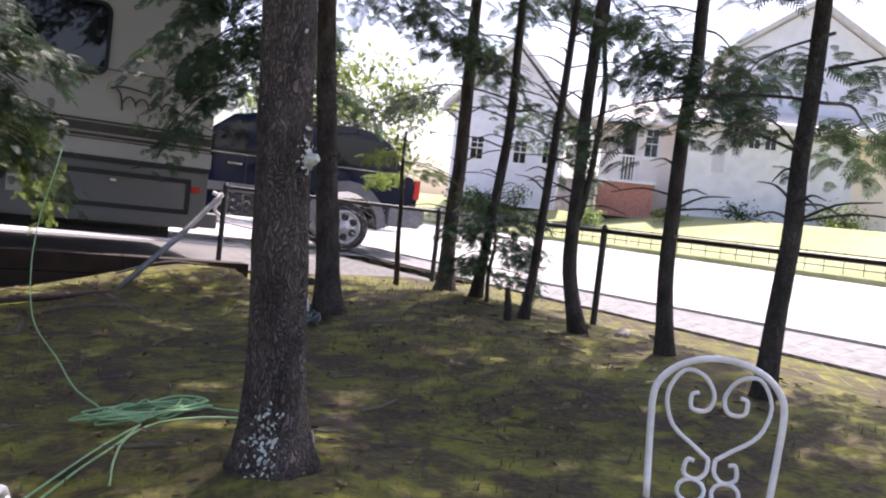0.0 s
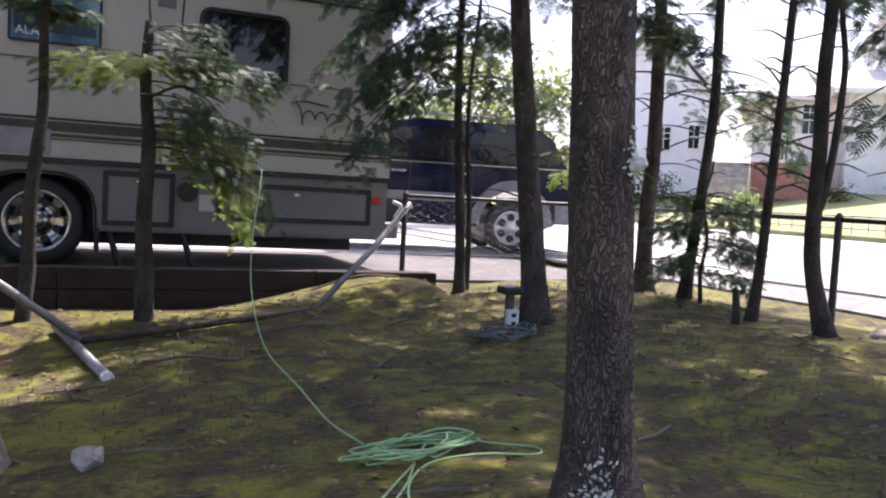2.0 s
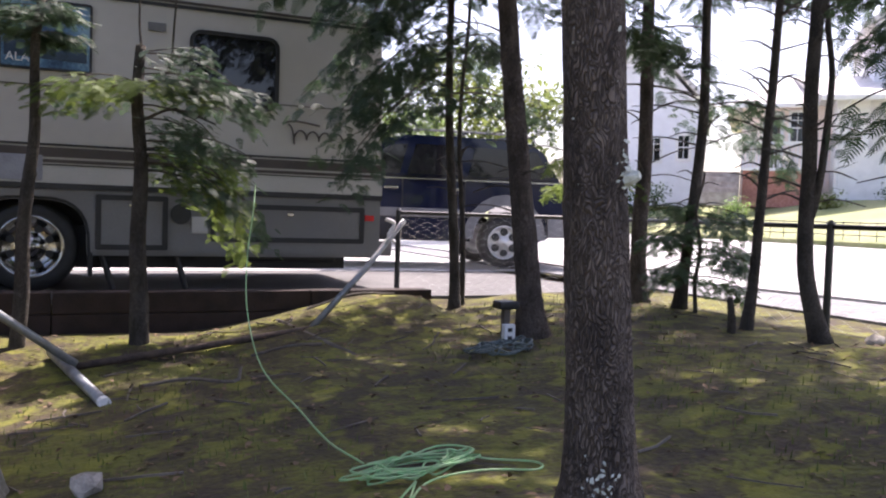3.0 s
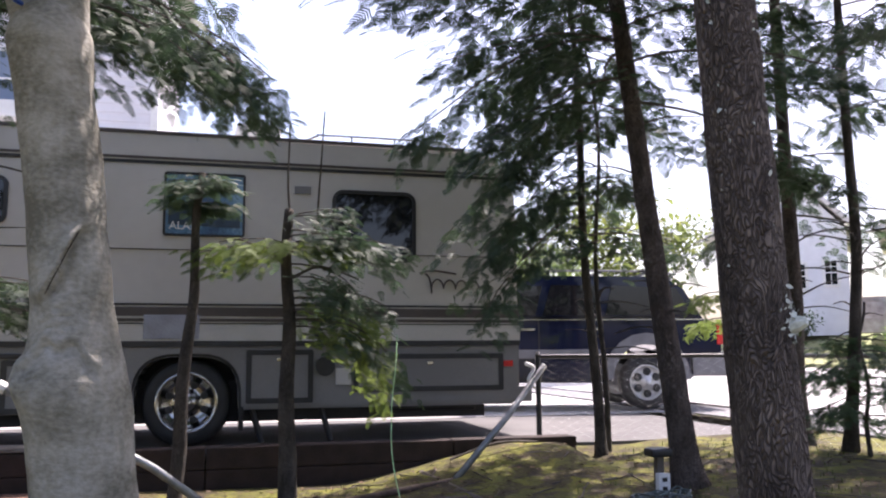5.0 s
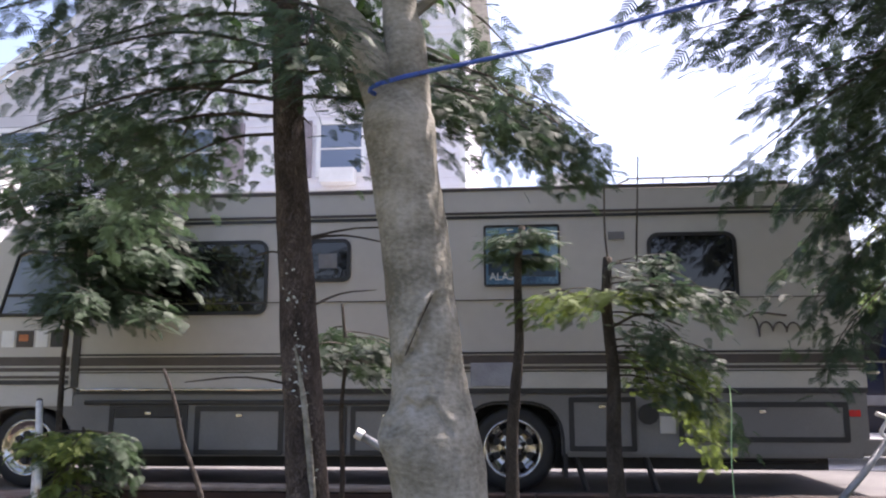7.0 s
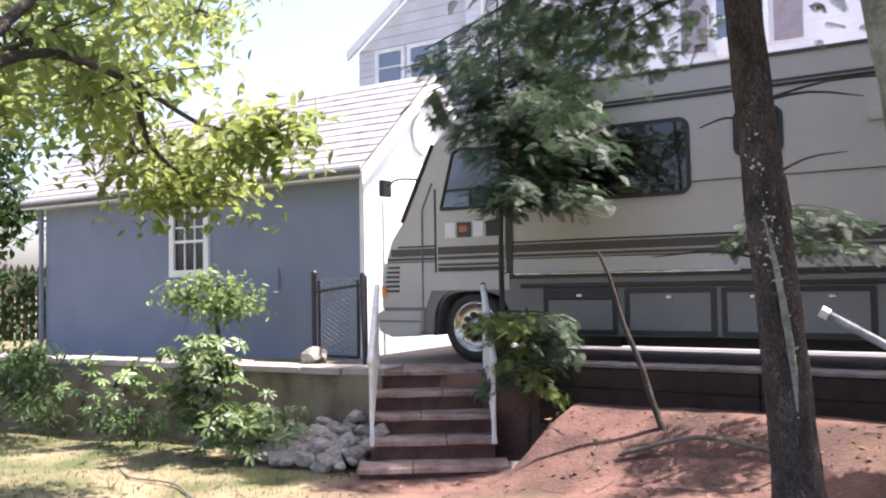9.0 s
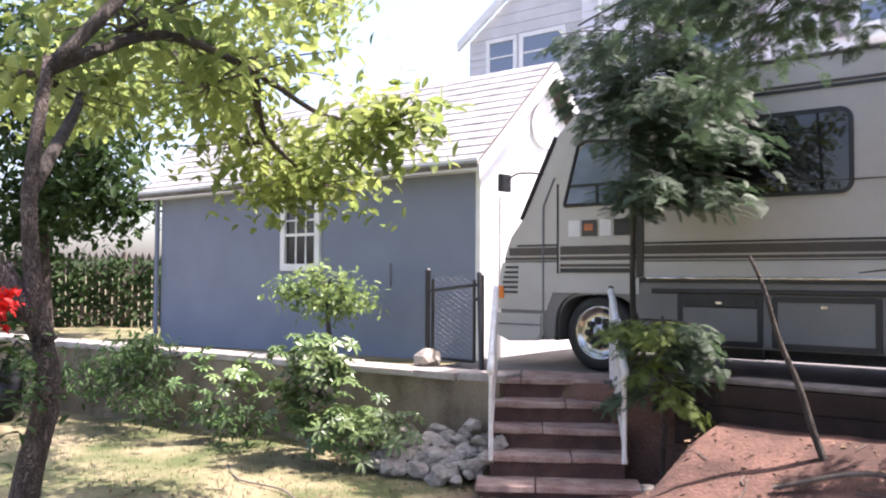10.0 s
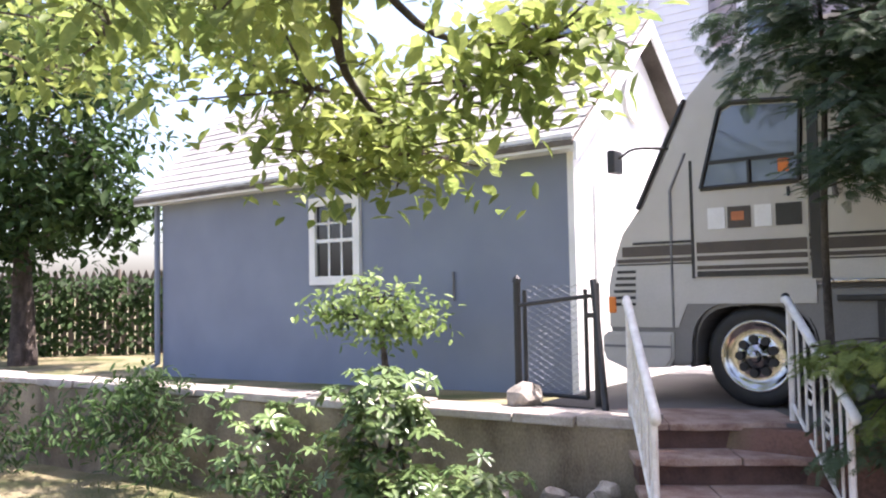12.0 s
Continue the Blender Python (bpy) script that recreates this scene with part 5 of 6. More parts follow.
def hanging_boughs():
    """Low boughs that hang in front of the motorhome, each on its own young tree."""
    def young(name, label, x, y, h, dia, lean, heads, seed, mat_tip=None, zfirst=0.0):
        z0 = yard(x, y) - 0.05 if y < 7.1 else 1.0
        t = thing(name, label, "tree", (x, y, z0), "young hemlocks by the drive")
        t.matrix_basis = Matrix()
        rr = random.Random(seed)
        fine = smooth_line(trunk_line(x, y, z0, h, lean, 0.02, seed), 3)
        part("trunk", tube(fine, [dia / 2 * (1 - 0.55 * i / len(fine)) for i in range(len(fine))], 10, rough=0.1), BARK_THIN, t, "", True)
        limbs, sp, tips = bmesh.new(), [], []
        for z, az, l, dr, dens, tipm in heads:
            i = min(max((z - z0) / h, 0), 0.999) * (len(fine) - 1)
            bough(limbs, tips if tipm else sp, fine[int(i)], (math.cos(radians(az)), math.sin(radians(az)), 0.12), l, rr, dr, dens, 0.15, 0.34)
        tagged(part("branchwork", limbs, BARK_THIN, t), kind="stuff")
        if sp:
            scatter("foliage", SPRIG, sp, NEEDLE, t)
        if tips:
            scatter("fresh_foliage", SPRIG, tips, NEEDLE_NEW, t, "yellow green fresh sprays")
        return t
    def whips(tree, lines):
        for pts in lines:
            f = smooth_line(pts, 4)
            part("bare_twig", tube(f, [0.014 * (1 - 0.6 * i / len(f)) for i in range(len(f))], 6), BARK_THIN, tree)
    H = "slim young hemlock with a flat spreading top beside the drive"
    young("young_hemlock", H, -0.02, 6.6, 2.6, 0.12, (0.055, 0.0), [(3.05 + 0.05 * k, 75 * k % 360, 0.26, 0.15, 80, 0) for k in range(8)], 31)
    flat = young("young_hemlock", "young hemlock with a flat top and boughs hanging to fresh tips", 0.82, 6.50, 2.3, 0.155, (-0.012, 0.0),
          [(2.72, 180, 0.7, 0.15, 60, 1), (2.76, 0, 0.6, 0.12, 60, 1), (2.78, 215, 0.6, 0.2, 50, 1), (2.8, 330, 0.6, 0.2, 50, 0), (2.75, 270, 0.4, 0.2, 50, 1), (2.7, 150, 0.6, 0.2, 50, 0)]
          + [(3.1 - 0.12 * k, -45 + (k * 37) % 90, 0.6 + 0.5 * ((k * 3) % 5) / 5, 0.1 + 0.09 * ((k * 5) % 7), 44, 0) for k in range(9)] + [(2.3 - 0.06 * k, -12 + 9 * k, 0.8 + 0.05 * k, 0.4 + 0.12 * k, 34, 1) for k in range(4)], 32)
    whips(flat, [[(0.80, 6.5, 2.62), (0.82, 6.5, 2.85), (0.79, 6.52, 3.2), (0.80, 6.52, 3.75)], [(0.80, 6.5, 2.66), (1.0, 6.5, 2.85), (1.04, 6.52, 3.2), (1.08, 6.55, 3.85)], [(0.81, 6.5, 2.45), (1.05, 6.45, 2.55), (1.35, 6.4, 2.45)], [(0.80, 6.5, 2.5), (0.68, 6.48, 2.65), (0.4, 6.46, 2.76)]])
    young("young_hemlock", "bushy young hemlock drooping beside the stair rail", -3.72, 6.92, 1.45, 0.05, (0, 0),
          [(1.0 + 0.06 * k, 60 * k * 1.7 % 360, 0.36 + 0.06 * (k % 3), 0.55, 60, k % 3 == 0) for k in range(16)] + [(2.05, 185, 0.55, 0.25, 70, 1), (2.1, 230, 0.5, 0.3, 70, 1), (2.0, 290, 0.45, 0.35, 70, 1), (2.08, 340, 0.45, 0.3, 60, 0)], 35)
    young("young_hemlock", "small hemlock sapling leafing low by the fence", 5.0, 5.15, 1.2, 0.04, (0, 0), [(1.4 + 0.07 * k, 47 * k * 1.9 % 360, 0.5, 0.35, 60, 0) for k in range(10)], 36)
    young("young_hemlock", "thin sapling half hidden behind the beech", -1.35, 6.6, 2.0, 0.05, (0.0, 0), [(2.2 + 0.05 * k, 80 * k % 360, 0.55, 0.3, 60, 0) for k in range(7)], 37)
    young("dead_sapling", "bare grey sapling bending by the drive wall", -2.35, 6.6, 1.5, 0.06, (-0.35, 0.0), [], 38)
    young("curved_sapling", "thin curved sapling by the fence corner", 4.86, 6.55, 1.6, 0.06, (-0.06, 0.0), [(2.2, 100, 0.5, 0.3, 50, 1), (2.4, 200, 0.5, 0.3, 50, 1), (2.3, 320, 0.5, 0.3, 50, 1)], 39)


hanging_boughs()


def leafy(name, label, category, blobs, leaf, template, size, n, trunk=None, bark=BARK_THIN, seed=1, group="", dia=0.05, upright=False):
    """A broadleaf crown: many leaves gathered round twigs inside the given clumps (x, y, z, rx, ry, rz)."""
    base = trunk[0] if trunk else blobs[0][:3]
    t = thing(name, label, category, base, group)
    t.matrix_basis = Matrix()
    rr = random.Random(seed)
    wood, lv = bmesh.new(), []
    if trunk:
        f = smooth_line(trunk, 6)
        part("trunk", tube(f, [dia * (1 - 0.7 * i / len(f)) for i in range(len(f))], 12, rough=0.08), bark, t, "", True)
    for bx, by, bz, ax, ay, az_ in blobs:
        root = Vector(trunk[-1]) if trunk else Vector((bx, by, bz - az_))
        c = Vector((bx, by, bz))
        tw = max(4, n // 28)
        for _ in range(tw):
            d = Vector((rr.gauss(0, 0.5), rr.gauss(0, 0.5), rr.gauss(0, 0.5)))
            if d.length > 1:
                d.normalize()
            q = c + Vector((d.x * ax, d.y * ay, d.z * az_))
            mid = c.lerp(q, 0.4)
            tube([c.lerp(root, 0.35) if (c - root).length < 1.2 else c, mid, q], [0.012, 0.008, 0.004], 4, wood)
            for _ in range(n // tw):
                p = mid.lerp(q, rr.uniform(0.3, 1.1)) + Vector((rr.gauss(0, 1), rr.gauss(0, 1), rr.gauss(0, 0.7))) * size * 1.3
                if upright:
                    o = (p - c).normalized() * 0.8
                    lv.append(frame_at(p, (rr.uniform(-1, 1), rr.uniform(-1, 1), rr.uniform(-0.2, 0.2)), (o.x, o.y, 0.9), size * rr.uniform(0.75, 1.2)))
                    continue
                lv.append(frame_at(p, (rr.uniform(-1, 1), rr.uniform(-1, 1), rr.uniform(-0.9, 0.15)), (rr.uniform(-0.6, 0.6), rr.uniform(-0.6, 0.6), 1), size * rr.uniform(0.65, 1.3)))
    tagged(part("twigwork", wood, bark, t), kind="stuff")
    scatter("leaves", template, lv, leaf, t)
    return t


# dogwood over the lawn; its last four high clumps are added to shade it
leafy("dogwood_tree", "dogwood with yellow green leaves on long low branches", "tree",
      [(-4.6, 2.6, 3.3, 0.8, 0.7, 0.25), (-5.2, 3.4, 3.2, 0.8, 0.7, 0.25), (-5.9, 4.3, 3.0, 0.8, 0.8, 0.22), (-6.0, 4.9, 2.95, 0.7, 0.7, 0.2), (-5.6, 3.9, 3.5, 0.9, 0.8, 0.3), (-4.9, 3.0, 3.9, 1.0, 0.9, 0.3), (-4.2, 2.4, 4.2, 1.0, 0.9, 0.3), (-6.6, 4.4, 3.7, 0.9, 0.8, 0.25), (-6.9, 3.8, 3.4, 0.8, 0.8, 0.25), (-5.2, 2.3, 3.0, 0.6, 0.6, 0.2), (-5.2, 4.7, 3.0, 0.6, 0.5, 0.2), (-5.6, 4.7, 2.7, 0.55, 0.5, 0.2), (-6.2, 4.8, 2.75, 0.55, 0.5, 0.2), (-4.7, 4.6, 3.08, 0.45, 0.4, 0.15), (-7.5, 4.5, 4.4, 1.0, 0.9, 0.35), (-8.0, 5.5, 4.0, 1.0, 0.9, 0.35), (-6.5, 5.5, 4.6, 1.0, 0.9, 0.3), (-5.0, 4.5, 4.6, 1.0, 0.9, 0.3), (-3.8, 3.4, 4.8, 1.0, 0.9, 0.3), (-8.6, 4.2, 3.6, 0.9, 0.9, 0.3), (-7.6, 3.4, 4.4, 1.0, 0.9, 0.3), (-8.2, 6.2, 5.2, 1.1, 1.0, 0.35), (-9.4, 6.2, 5.0, 1.1, 1.0, 0.35), (-7.2, 5.6, 5.3, 1.0, 0.9, 0.3), (-9.4, 5.0, 4.4, 1.0, 0.9, 0.3), (-8.2, 7.2, 5.3, 1.0, 0.8, 0.3), (-9.6, 7.0, 5.4, 1.1, 0.9, 0.3), (-10.9, 6.8, 5.2, 1.1, 0.9, 0.3), (-11.8, 6.2, 5.0, 1.1, 0.9, 0.3)],
      LEAF, LEAF_T, 0.115, 340, [(-4.19, 1.77, 0.12), (-4.18, 1.79, 0.93), (-4.17, 1.81, 1.17), (-4.14, 1.87, 1.5), (-4.15, 1.84, 1.75), (-4.17, 1.81, 2.0), (-4.18, 1.80, 2.35), (-4.25, 1.9, 2.9)], BARK, 41, dia=0.072)

dog = [o for o in scene.objects if o.name.startswith("dogwood_tree")][0]
for pts in (((-4.25, 1.9, 2.85), (-4.5, 2.6, 3.2), (-4.9, 3.5, 3.25), (-5.1, 4.3, 3.12), (-4.75, 4.7, 3.1)), ((-4.9, 3.5, 3.25), (-5.4, 4.0, 3.0), (-5.6, 4.5, 2.8)), ((-4.25, 1.9, 2.85), (-4.9, 2.6, 3.4), (-5.9, 3.6, 3.5), (-6.8, 4.4, 3.6)),
            ((-4.2, 1.8, 2.3), (-4.6, 2.2, 2.75), (-5.3, 2.6, 3.0), (-6.2, 3.2, 3.3)), ((-4.25, 1.9, 2.85), (-4.1, 2.4, 3.5), (-4.0, 3.0, 4.3), (-3.9, 3.4, 4.8)), ((-5.9, 3.6, 3.5), (-7.0, 4.4, 4.2), (-7.8, 5.2, 4.2))):
    f = smooth_line(pts, 5)
    part("limb", tube(f, [0.034 * (1 - 0.72 * i / len(f)) for i in range(len(f))], 7, rough=0.06), BARK_THIN, dog, "", True)

# ---- house behind the drive ----
def back_house():
    h = thing("apartment_house", "two-storey house with lilac grey lap siding behind the motorhome", "house", (-6, 18, 1))
    h.matrix_basis = Matrix()
    part("wall", box(-10.6, 18, 0.8, -1.15, 26, 12.0), SIDING, h)
    lap_boards(-10.6, -1.25, 4.4, 11.9, 17.99, 0.19, "siding", SIDING, h)
    part("corner_board", box(-1.27, 17.93, 0.9, -1.12, 18.1, 12.0), TRIMW, h)
    part("downpipe", tube([(-10.1, 17.9, 1.0), (-10.1, 17.9, 12)], 0.06, 8), TRIMW, h)
    part("roof", prism([(-11.0, 12.0), (-0.7, 12.0), (-5.9, 16.0)], 17.5, 26.5), SHINGLE, h)
    for x0, x1 in ((-4.45, -3.5), (-8.0, -7.0)):
        w = sash_window(h, x0, 6.85, x1, 8.0, 17.99, w=0.1)
        for xa in (x0 - 0.75, x1 + 0.2):
            part("shutter", box(xa, 17.90, 6.75, xa + 0.55, 17.96, 8.1, 0.01), SHUTTER, h, "mauve louvred shutter")
            for k in range(2):
                part("shutter_panel", box(xa + 0.08, 17.885, 6.83 + k * 0.64, xa + 0.47, 17.91, 7.37 + k * 0.64, 0.01), SHUTTER, h)
    part("window_air_conditioner", box(-4.4, 17.6, 6.55, -3.6, 17.95, 6.9, 0.03), TRIMW, h, "white window air conditioner")
    part("wing_wall", box(-14.2, 18.3, 0.8, -10.6, 25, 8.3), SIDING_GREY, h)
    part("wing_gable", prism([(-14.2, 8.3), (-10.6, 8.3), (-10.6, 10.9)], 18.3, 25), SIDING_GREY, h)
    lap_boards(-14.2, -10.6, 4.4, 8.3, 18.29, 0.2, "siding", SIDING_GREY, h)
    for k in range(9):
        z = 8.3 + 0.28 * k
        xl = -14.2 + (z - 8.3) / 2.6 * 3.6
        part("gable_board", prism([(xl, z), (-10.6, z), (-10.6, z + 0.27), (xl + 0.37, z + 0.27)], 18.25, 18.29), SIDING_GREY, h)
    for x0, x1 in ((-13.5, -12.75), (-12.45, -11.3)):
        sash_window(h, x0, 7.35, x1, 8.15, 18.27, w=0.11)
    part("rake_board", prism([(-14.5, 8.1), (-14.5, 8.35), (-10.6, 11.15), (-10.6, 10.9)], 18.1, 18.2), TRIMW, h)


back_house()


# ---- houses across the street: local x right, y away, facing the yard ----
def street_house(name, label, at, rz, w, d, z0, eave, ridge, wallm, wins, gable_front=True, extra=None):
    h = thing(name, label, "house", at, "houses across the street", rz=rz)
    part("wall", box(-w / 2, 0, z0, w / 2, d, eave), wallm, h)
    lap_boards(-w / 2, w / 2, z0, eave, -0.005, 0.22, "siding", wallm, h)
    if gable_front:
        part("gable", prism([(-w / 2, eave), (w / 2, eave), (0, ridge)], 0, d), wallm, h)
        for s in (-1, 1):
            part("roof", prism([(s * (w / 2 + 0.5), eave - 0.3), (0, ridge + 0.1), (0, ridge + 0.3), (s * (w / 2 + 0.5), eave - 0.08)], -0.5, d + 0.4), PALEROOF, h)
    else:
        bm = bmesh.new()
        q = [bm.verts.new(p) for p in ((-w / 2 - 0.5, -0.7, eave), (w / 2 + 0.5, -0.7, eave), (w / 2 + 0.5, d + 0.5, eave), (-w / 2 - 0.5, d + 0.5, eave), (-w / 4, d / 2, ridge), (w / 4, d / 2, ridge))]
        for f in ((0, 1, 5, 4), (1, 2, 5), (2, 3, 4, 5), (3, 0, 4), (3, 2, 1, 0)):
            bm.faces.new([q[i] for i in f])
        part("roof", bm, PALEROOF, h)
        part("fascia", box(-w / 2 - 0.5, -0.74, eave - 0.05, w / 2 + 0.5, -0.69, eave + 0.18), TRIMW, h)
    for x0, za, x1, zb in wins:
        sash_window(h, x0, za, x1, zb, -0.03, rows=2, cols=2, pane=GLASSD, w=0.1)
    return h


LAWN = mat("sunlit lawn", (0.33, 0.33, 0.17), (0.22, 0.25, 0.10), 0.6, 0.95, bump=0.4)
sheet("front_lawn", [(18.52, -30, 1.42), (24.0, -30, 2.7), (24.0, 80, 2.7), (18.52, 80, 1.42)], 1.6, 0.3, LAWN, "sunlit front lawns sloping up from the street", "lawn")
sheet("back_lots", [(24.02, -30, 2.7), (90, -30, 2.9), (90, 80, 2.9), (24.02, 80, 2.7)], 2.7, 0.3, LAWN, "level lots under the houses across the street", "lawn")


def cream_house():
    """Local x to the right along the street face, y away from the yard."""
    h = thing("cream_house", "cream and white house with a brick porch and low hip roof", "house", (23.6, 22.9, 0), "houses across the street", rz=-44)
    part("wall", box(-1.1, 0, 2.4, 9.4, 9, 6.1), PEACH, h, "peach wall by the door")
    lap_boards(-1.1, 1.9, 2.9, 6.0, -0.004, 0.16, "siding", PEACH, h)
    part("bay_wall", box(1.9, -1.7, 2.4, 7.6, -0.002, 6.1), TRIMW, h, "white projecting front room")
    lap_boards(1.9, 7.6, 2.7, 6.0, -1.704, 0.16, "siding", TRIMW, h)
    part("panel", box(2.9, -1.76, 4.35, 3.3, -1.71, 6.0, 0.01), SIDING_GREY, h)
    for x0 in (3.5, 4.05, 4.6):
        sash_window(h, x0, 5.3, x0 + 0.36, 6.0, -1.72, rows=2, cols=2, pane=GLASSD, w=0.07)
    sash_window(h, 0.55, 4.75, 1.0, 5.85, -0.01, rows=2, cols=2, pane=GLASSD, w=0.08)
    # low hip roof with deep eaves
    bm = bmesh.new()
    q = [bm.verts.new(p) for p in ((-1.7, -0.7, 6.08), (1.4, -0.7, 6.08), (1.4, -2.3, 6.12), (8.1, -2.3, 6.12), (10.0, -0.7, 6.1), (10.0, 9.6, 6.1), (-1.7, 9.6, 6.1), (0.6, 3.0, 7.6), (8.0, 3.0, 7.6))]
    for f in ((0, 1, 7), (1, 2, 7), (2, 3, 8, 7), (3, 4, 8), (4, 5, 8), (5, 6, 7, 8), (6, 0, 7), (6, 5, 4, 3, 2, 1, 0)):
        bm.faces.new([q[i] for i in f])
    bmesh.ops.recalc_face_normals(bm, faces=bm.faces)
    part("roof", bm, PALEROOF, h, "glare-pale shingle hip roof")
    part("fascia", box(1.38, -2.34, 5.98, 8.12, -2.29, 6.14), TRIMW, h)
    part("fascia", box(-1.72, -0.74, 5.96, 1.4, -0.69, 6.1), TRIMW, h)
    part("downpipe", tube(smooth_line([(2.3, -2.2, 5.98), (2.0, -1.9, 5.7), (1.98, -1.74, 5.5), (1.98, -1.74, 2.9)], 4), 0.04, 6), TRIMW, h)
    # upper storey
    part("upper_storey", box(3.3, 1.2, 6.5, 9.2, 8.5, 9.2), SIDING_PALE, h, "pale upper storey")
    lap_boards(3.3, 9.2, 7.0, 9.2, 1.196, 0.16, "siding", SIDING_PALE, h)
    part("upper_gable", prism([(3.3, 9.2), (9.2, 9.2), (6.25, 11.2)], 1.2, 8.5), SIDING_PALE, h)
    for q in (-1, 1):
        part("upper_roof", prism([(6.25 + q * 3.4, 8.95), (6.25, 11.25), (6.25, 11.45), (6.25 + q * 3.4, 9.15)], 0.8, 8.9), PALEROOF, h)
    sash_window(h, 4.6, 7.75, 5.1, 8.5, 1.18, pane=GLASSB, w=0.09)
    # entry and porch
    d = part("front_door", box(-0.28, -0.06, 3.75, 0.2, 0.02, 5.75), OLDWOOD, h, "dark front door with a pale surround")
    part("door_glass", box(-0.18, -0.07, 4.7, 0.1, -0.05, 5.55), GLASSD, d)
    for a in ((-0.4, 3.75, -0.29, 5.88), (0.21, 3.75, 0.32, 5.88), (-0.29, 5.76, 0.21, 5.88)):
        part("door_frame", box(a[0], -0.09, a[1], a[2], 0.02, a[3]), TRIMW, h)
    part("porch_base", box(-1.0, -1.6, 2.4, 1.0, -0.01, 3.66), BRICK, h, "red brick porch base")
    for r in range(7):
        for k in range(9):
            x0 = -1.0 + k * 0.225 + (0.11 if r % 2 else 0)
            part("brick", box(x0, -1.615, 2.75 + r * 0.125, min(x0 + 0.205, 1.0), -1.59, 2.86 + r * 0.125), BRICK, h)
    part("porch_floor", box(-1.08, -1.7, 3.66, 1.08, -0.005, 3.76), TRIMW, h)
    part("handrail", box(-1.0, -1.64, 4.6, 1.0, -1.58, 4.67), TRIMW, h)
    for i in range(17):
        x = -1.0 + i * 0.125
        part("baluster", box(x - 0.018, -1.63, 3.76, x + 0.018, -1.59, 4.6), TRIMW, h)
    for k in range(5):
        part("porch_step", box(-2.4, -1.6 - 0.3 * (4 - k), 2.4, -1.1, -1.3 - 0.3 * (4 - k), 2.85 + 0.19 * k), SLAB, h)
    part("step_rail", tube([(-2.4, -2.9, 3.7), (-2.4, -1.4, 4.66)], 0.03, 6), TRIMW, h)
    for k in range(7):
        part("step_baluster", tube([(-2.4, -2.85 + 0.23 * k, 2.8), (-2.4, -2.85 + 0.23 * k, 3.72 + 0.147 * k)], 0.014, 5), TRIMW, h)


cream_house()
b = street_house("gabled_house", "pale blue gabled house behind clipped shrubs", (21.2, 27.6, 0), -40, 4.6, 9, 2.4, 6.4, 9.0, SIDING_PALE, [(-1.5, 4.2, -1.0, 5.1), (0.3, 4.2, 0.8, 5.1), (1.5, 4.3, 1.9, 5.2)])
d = street_house("white_house", "bright white house seen past the suv", (3.6, 34.0, 0), -8, 8, 8, 1.0, 6.6, 9.6, TRIMW, [(-2.0, 3.5, -1.2, 5.0), (1.2, 3.5, 2.0, 5.0)])


def lattice_fence():
    f = thing("low_street_fence", "low dark wire fence edging the far lawn", "fence", (18.7, 0, 1.42))
    f.matrix_basis = Matrix()
    part("top_rail", tube([(18.7, 4, 1.92), (18.7, 30, 1.92)], 0.014, 6), BLACKP, f)
    part("bottom_rail", tube([(18.7, 4, 1.6), (18.7, 30, 1.6)], 0.012, 6), BLACKP, f)
    for i in range(53):
        part("picket", tube([(18.7, 4 + i * 0.5, 1.4), (18.7, 4 + i * 0.5, 1.96)], 0.010, 5), BLACKP, f)


lattice_fence()


# ---- shrubs ----
def far_shrub(label, x, d, z, rx, rz, leafm, seed, size=0.12, n=420):
    """x along the house fronts, d metres before them."""
    c, q = math.cos(radians(-44)), math.sin(radians(-44))
    leafy("garden_shrub", label, "shrub", [(23.6 + x * c + d * q, 22.9 + x * q - d * c, z, rx, rx, rz)], leafm, LEAF_T, size, n, seed=seed, group="far shrubs")


far_shrub("rounded green shrub clipped into a ball", -6.4, -0.5, 2.4, 0.7, 0.85, LEAF_PALE, 51)
far_shrub("dark round shrub beside the porch steps", -4.0, 1.0, 2.55, 0.7, 0.8, LEAF_DARK, 55)
far_shrub("small clipped ball shrub before the brick porch", -1.1, 3.2, 2.3, 0.42, 0.45, LEAF_PALE, 58)
far_shrub("low wide grey green shrub on the far lawn", 3.9, 3.0, 2.95, 1.0, 0.32, LEAF_DARK, 53)
far_shrub("yellow green shrub on the far lawn", 1.6, 3.0, 2.65, 0.55, 0.32, LEAF, 52)
far_shrub("loose yellow green shrub by the street", 7.0, 3.2, 3.05, 1.2, 0.55, LEAF, 54, 0.14, 700)
far_shrub("tall dark shrub before the gabled house", -5.4, 0.3, 2.4, 0.8, 0.85, LEAF_DARK, 59, 0.14, 700)
leafy("street_tree", "bright green street tree", "tree", [(10.6, 20.6, 4.2, 2.0, 1.6, 1.4), (11.6, 20.2, 3.2, 1.6, 1.4, 1.0), (9.8, 20.2, 5.4, 1.6, 1.5, 1.0), (12.2, 20.4, 5.0, 1.4, 1.4, 1.0)], LEAF, LEAF_T, 0.22, 700, [(11.0, 20.5, 1.0), (11.0, 20.5, 2.6), (11.0, 20.5, 3.6)], seed=56, dia=0.15)
leafy("street_tree", "far green tree beyond the suv", "tree", [(15.0, 38.0, 5.5, 3.0, 2.5, 2.2), (8.0, 40.0, 5.0, 3.5, 2.5, 2.0)], LEAF_PALE, LEAF_T, 0.35, 900, seed=57)
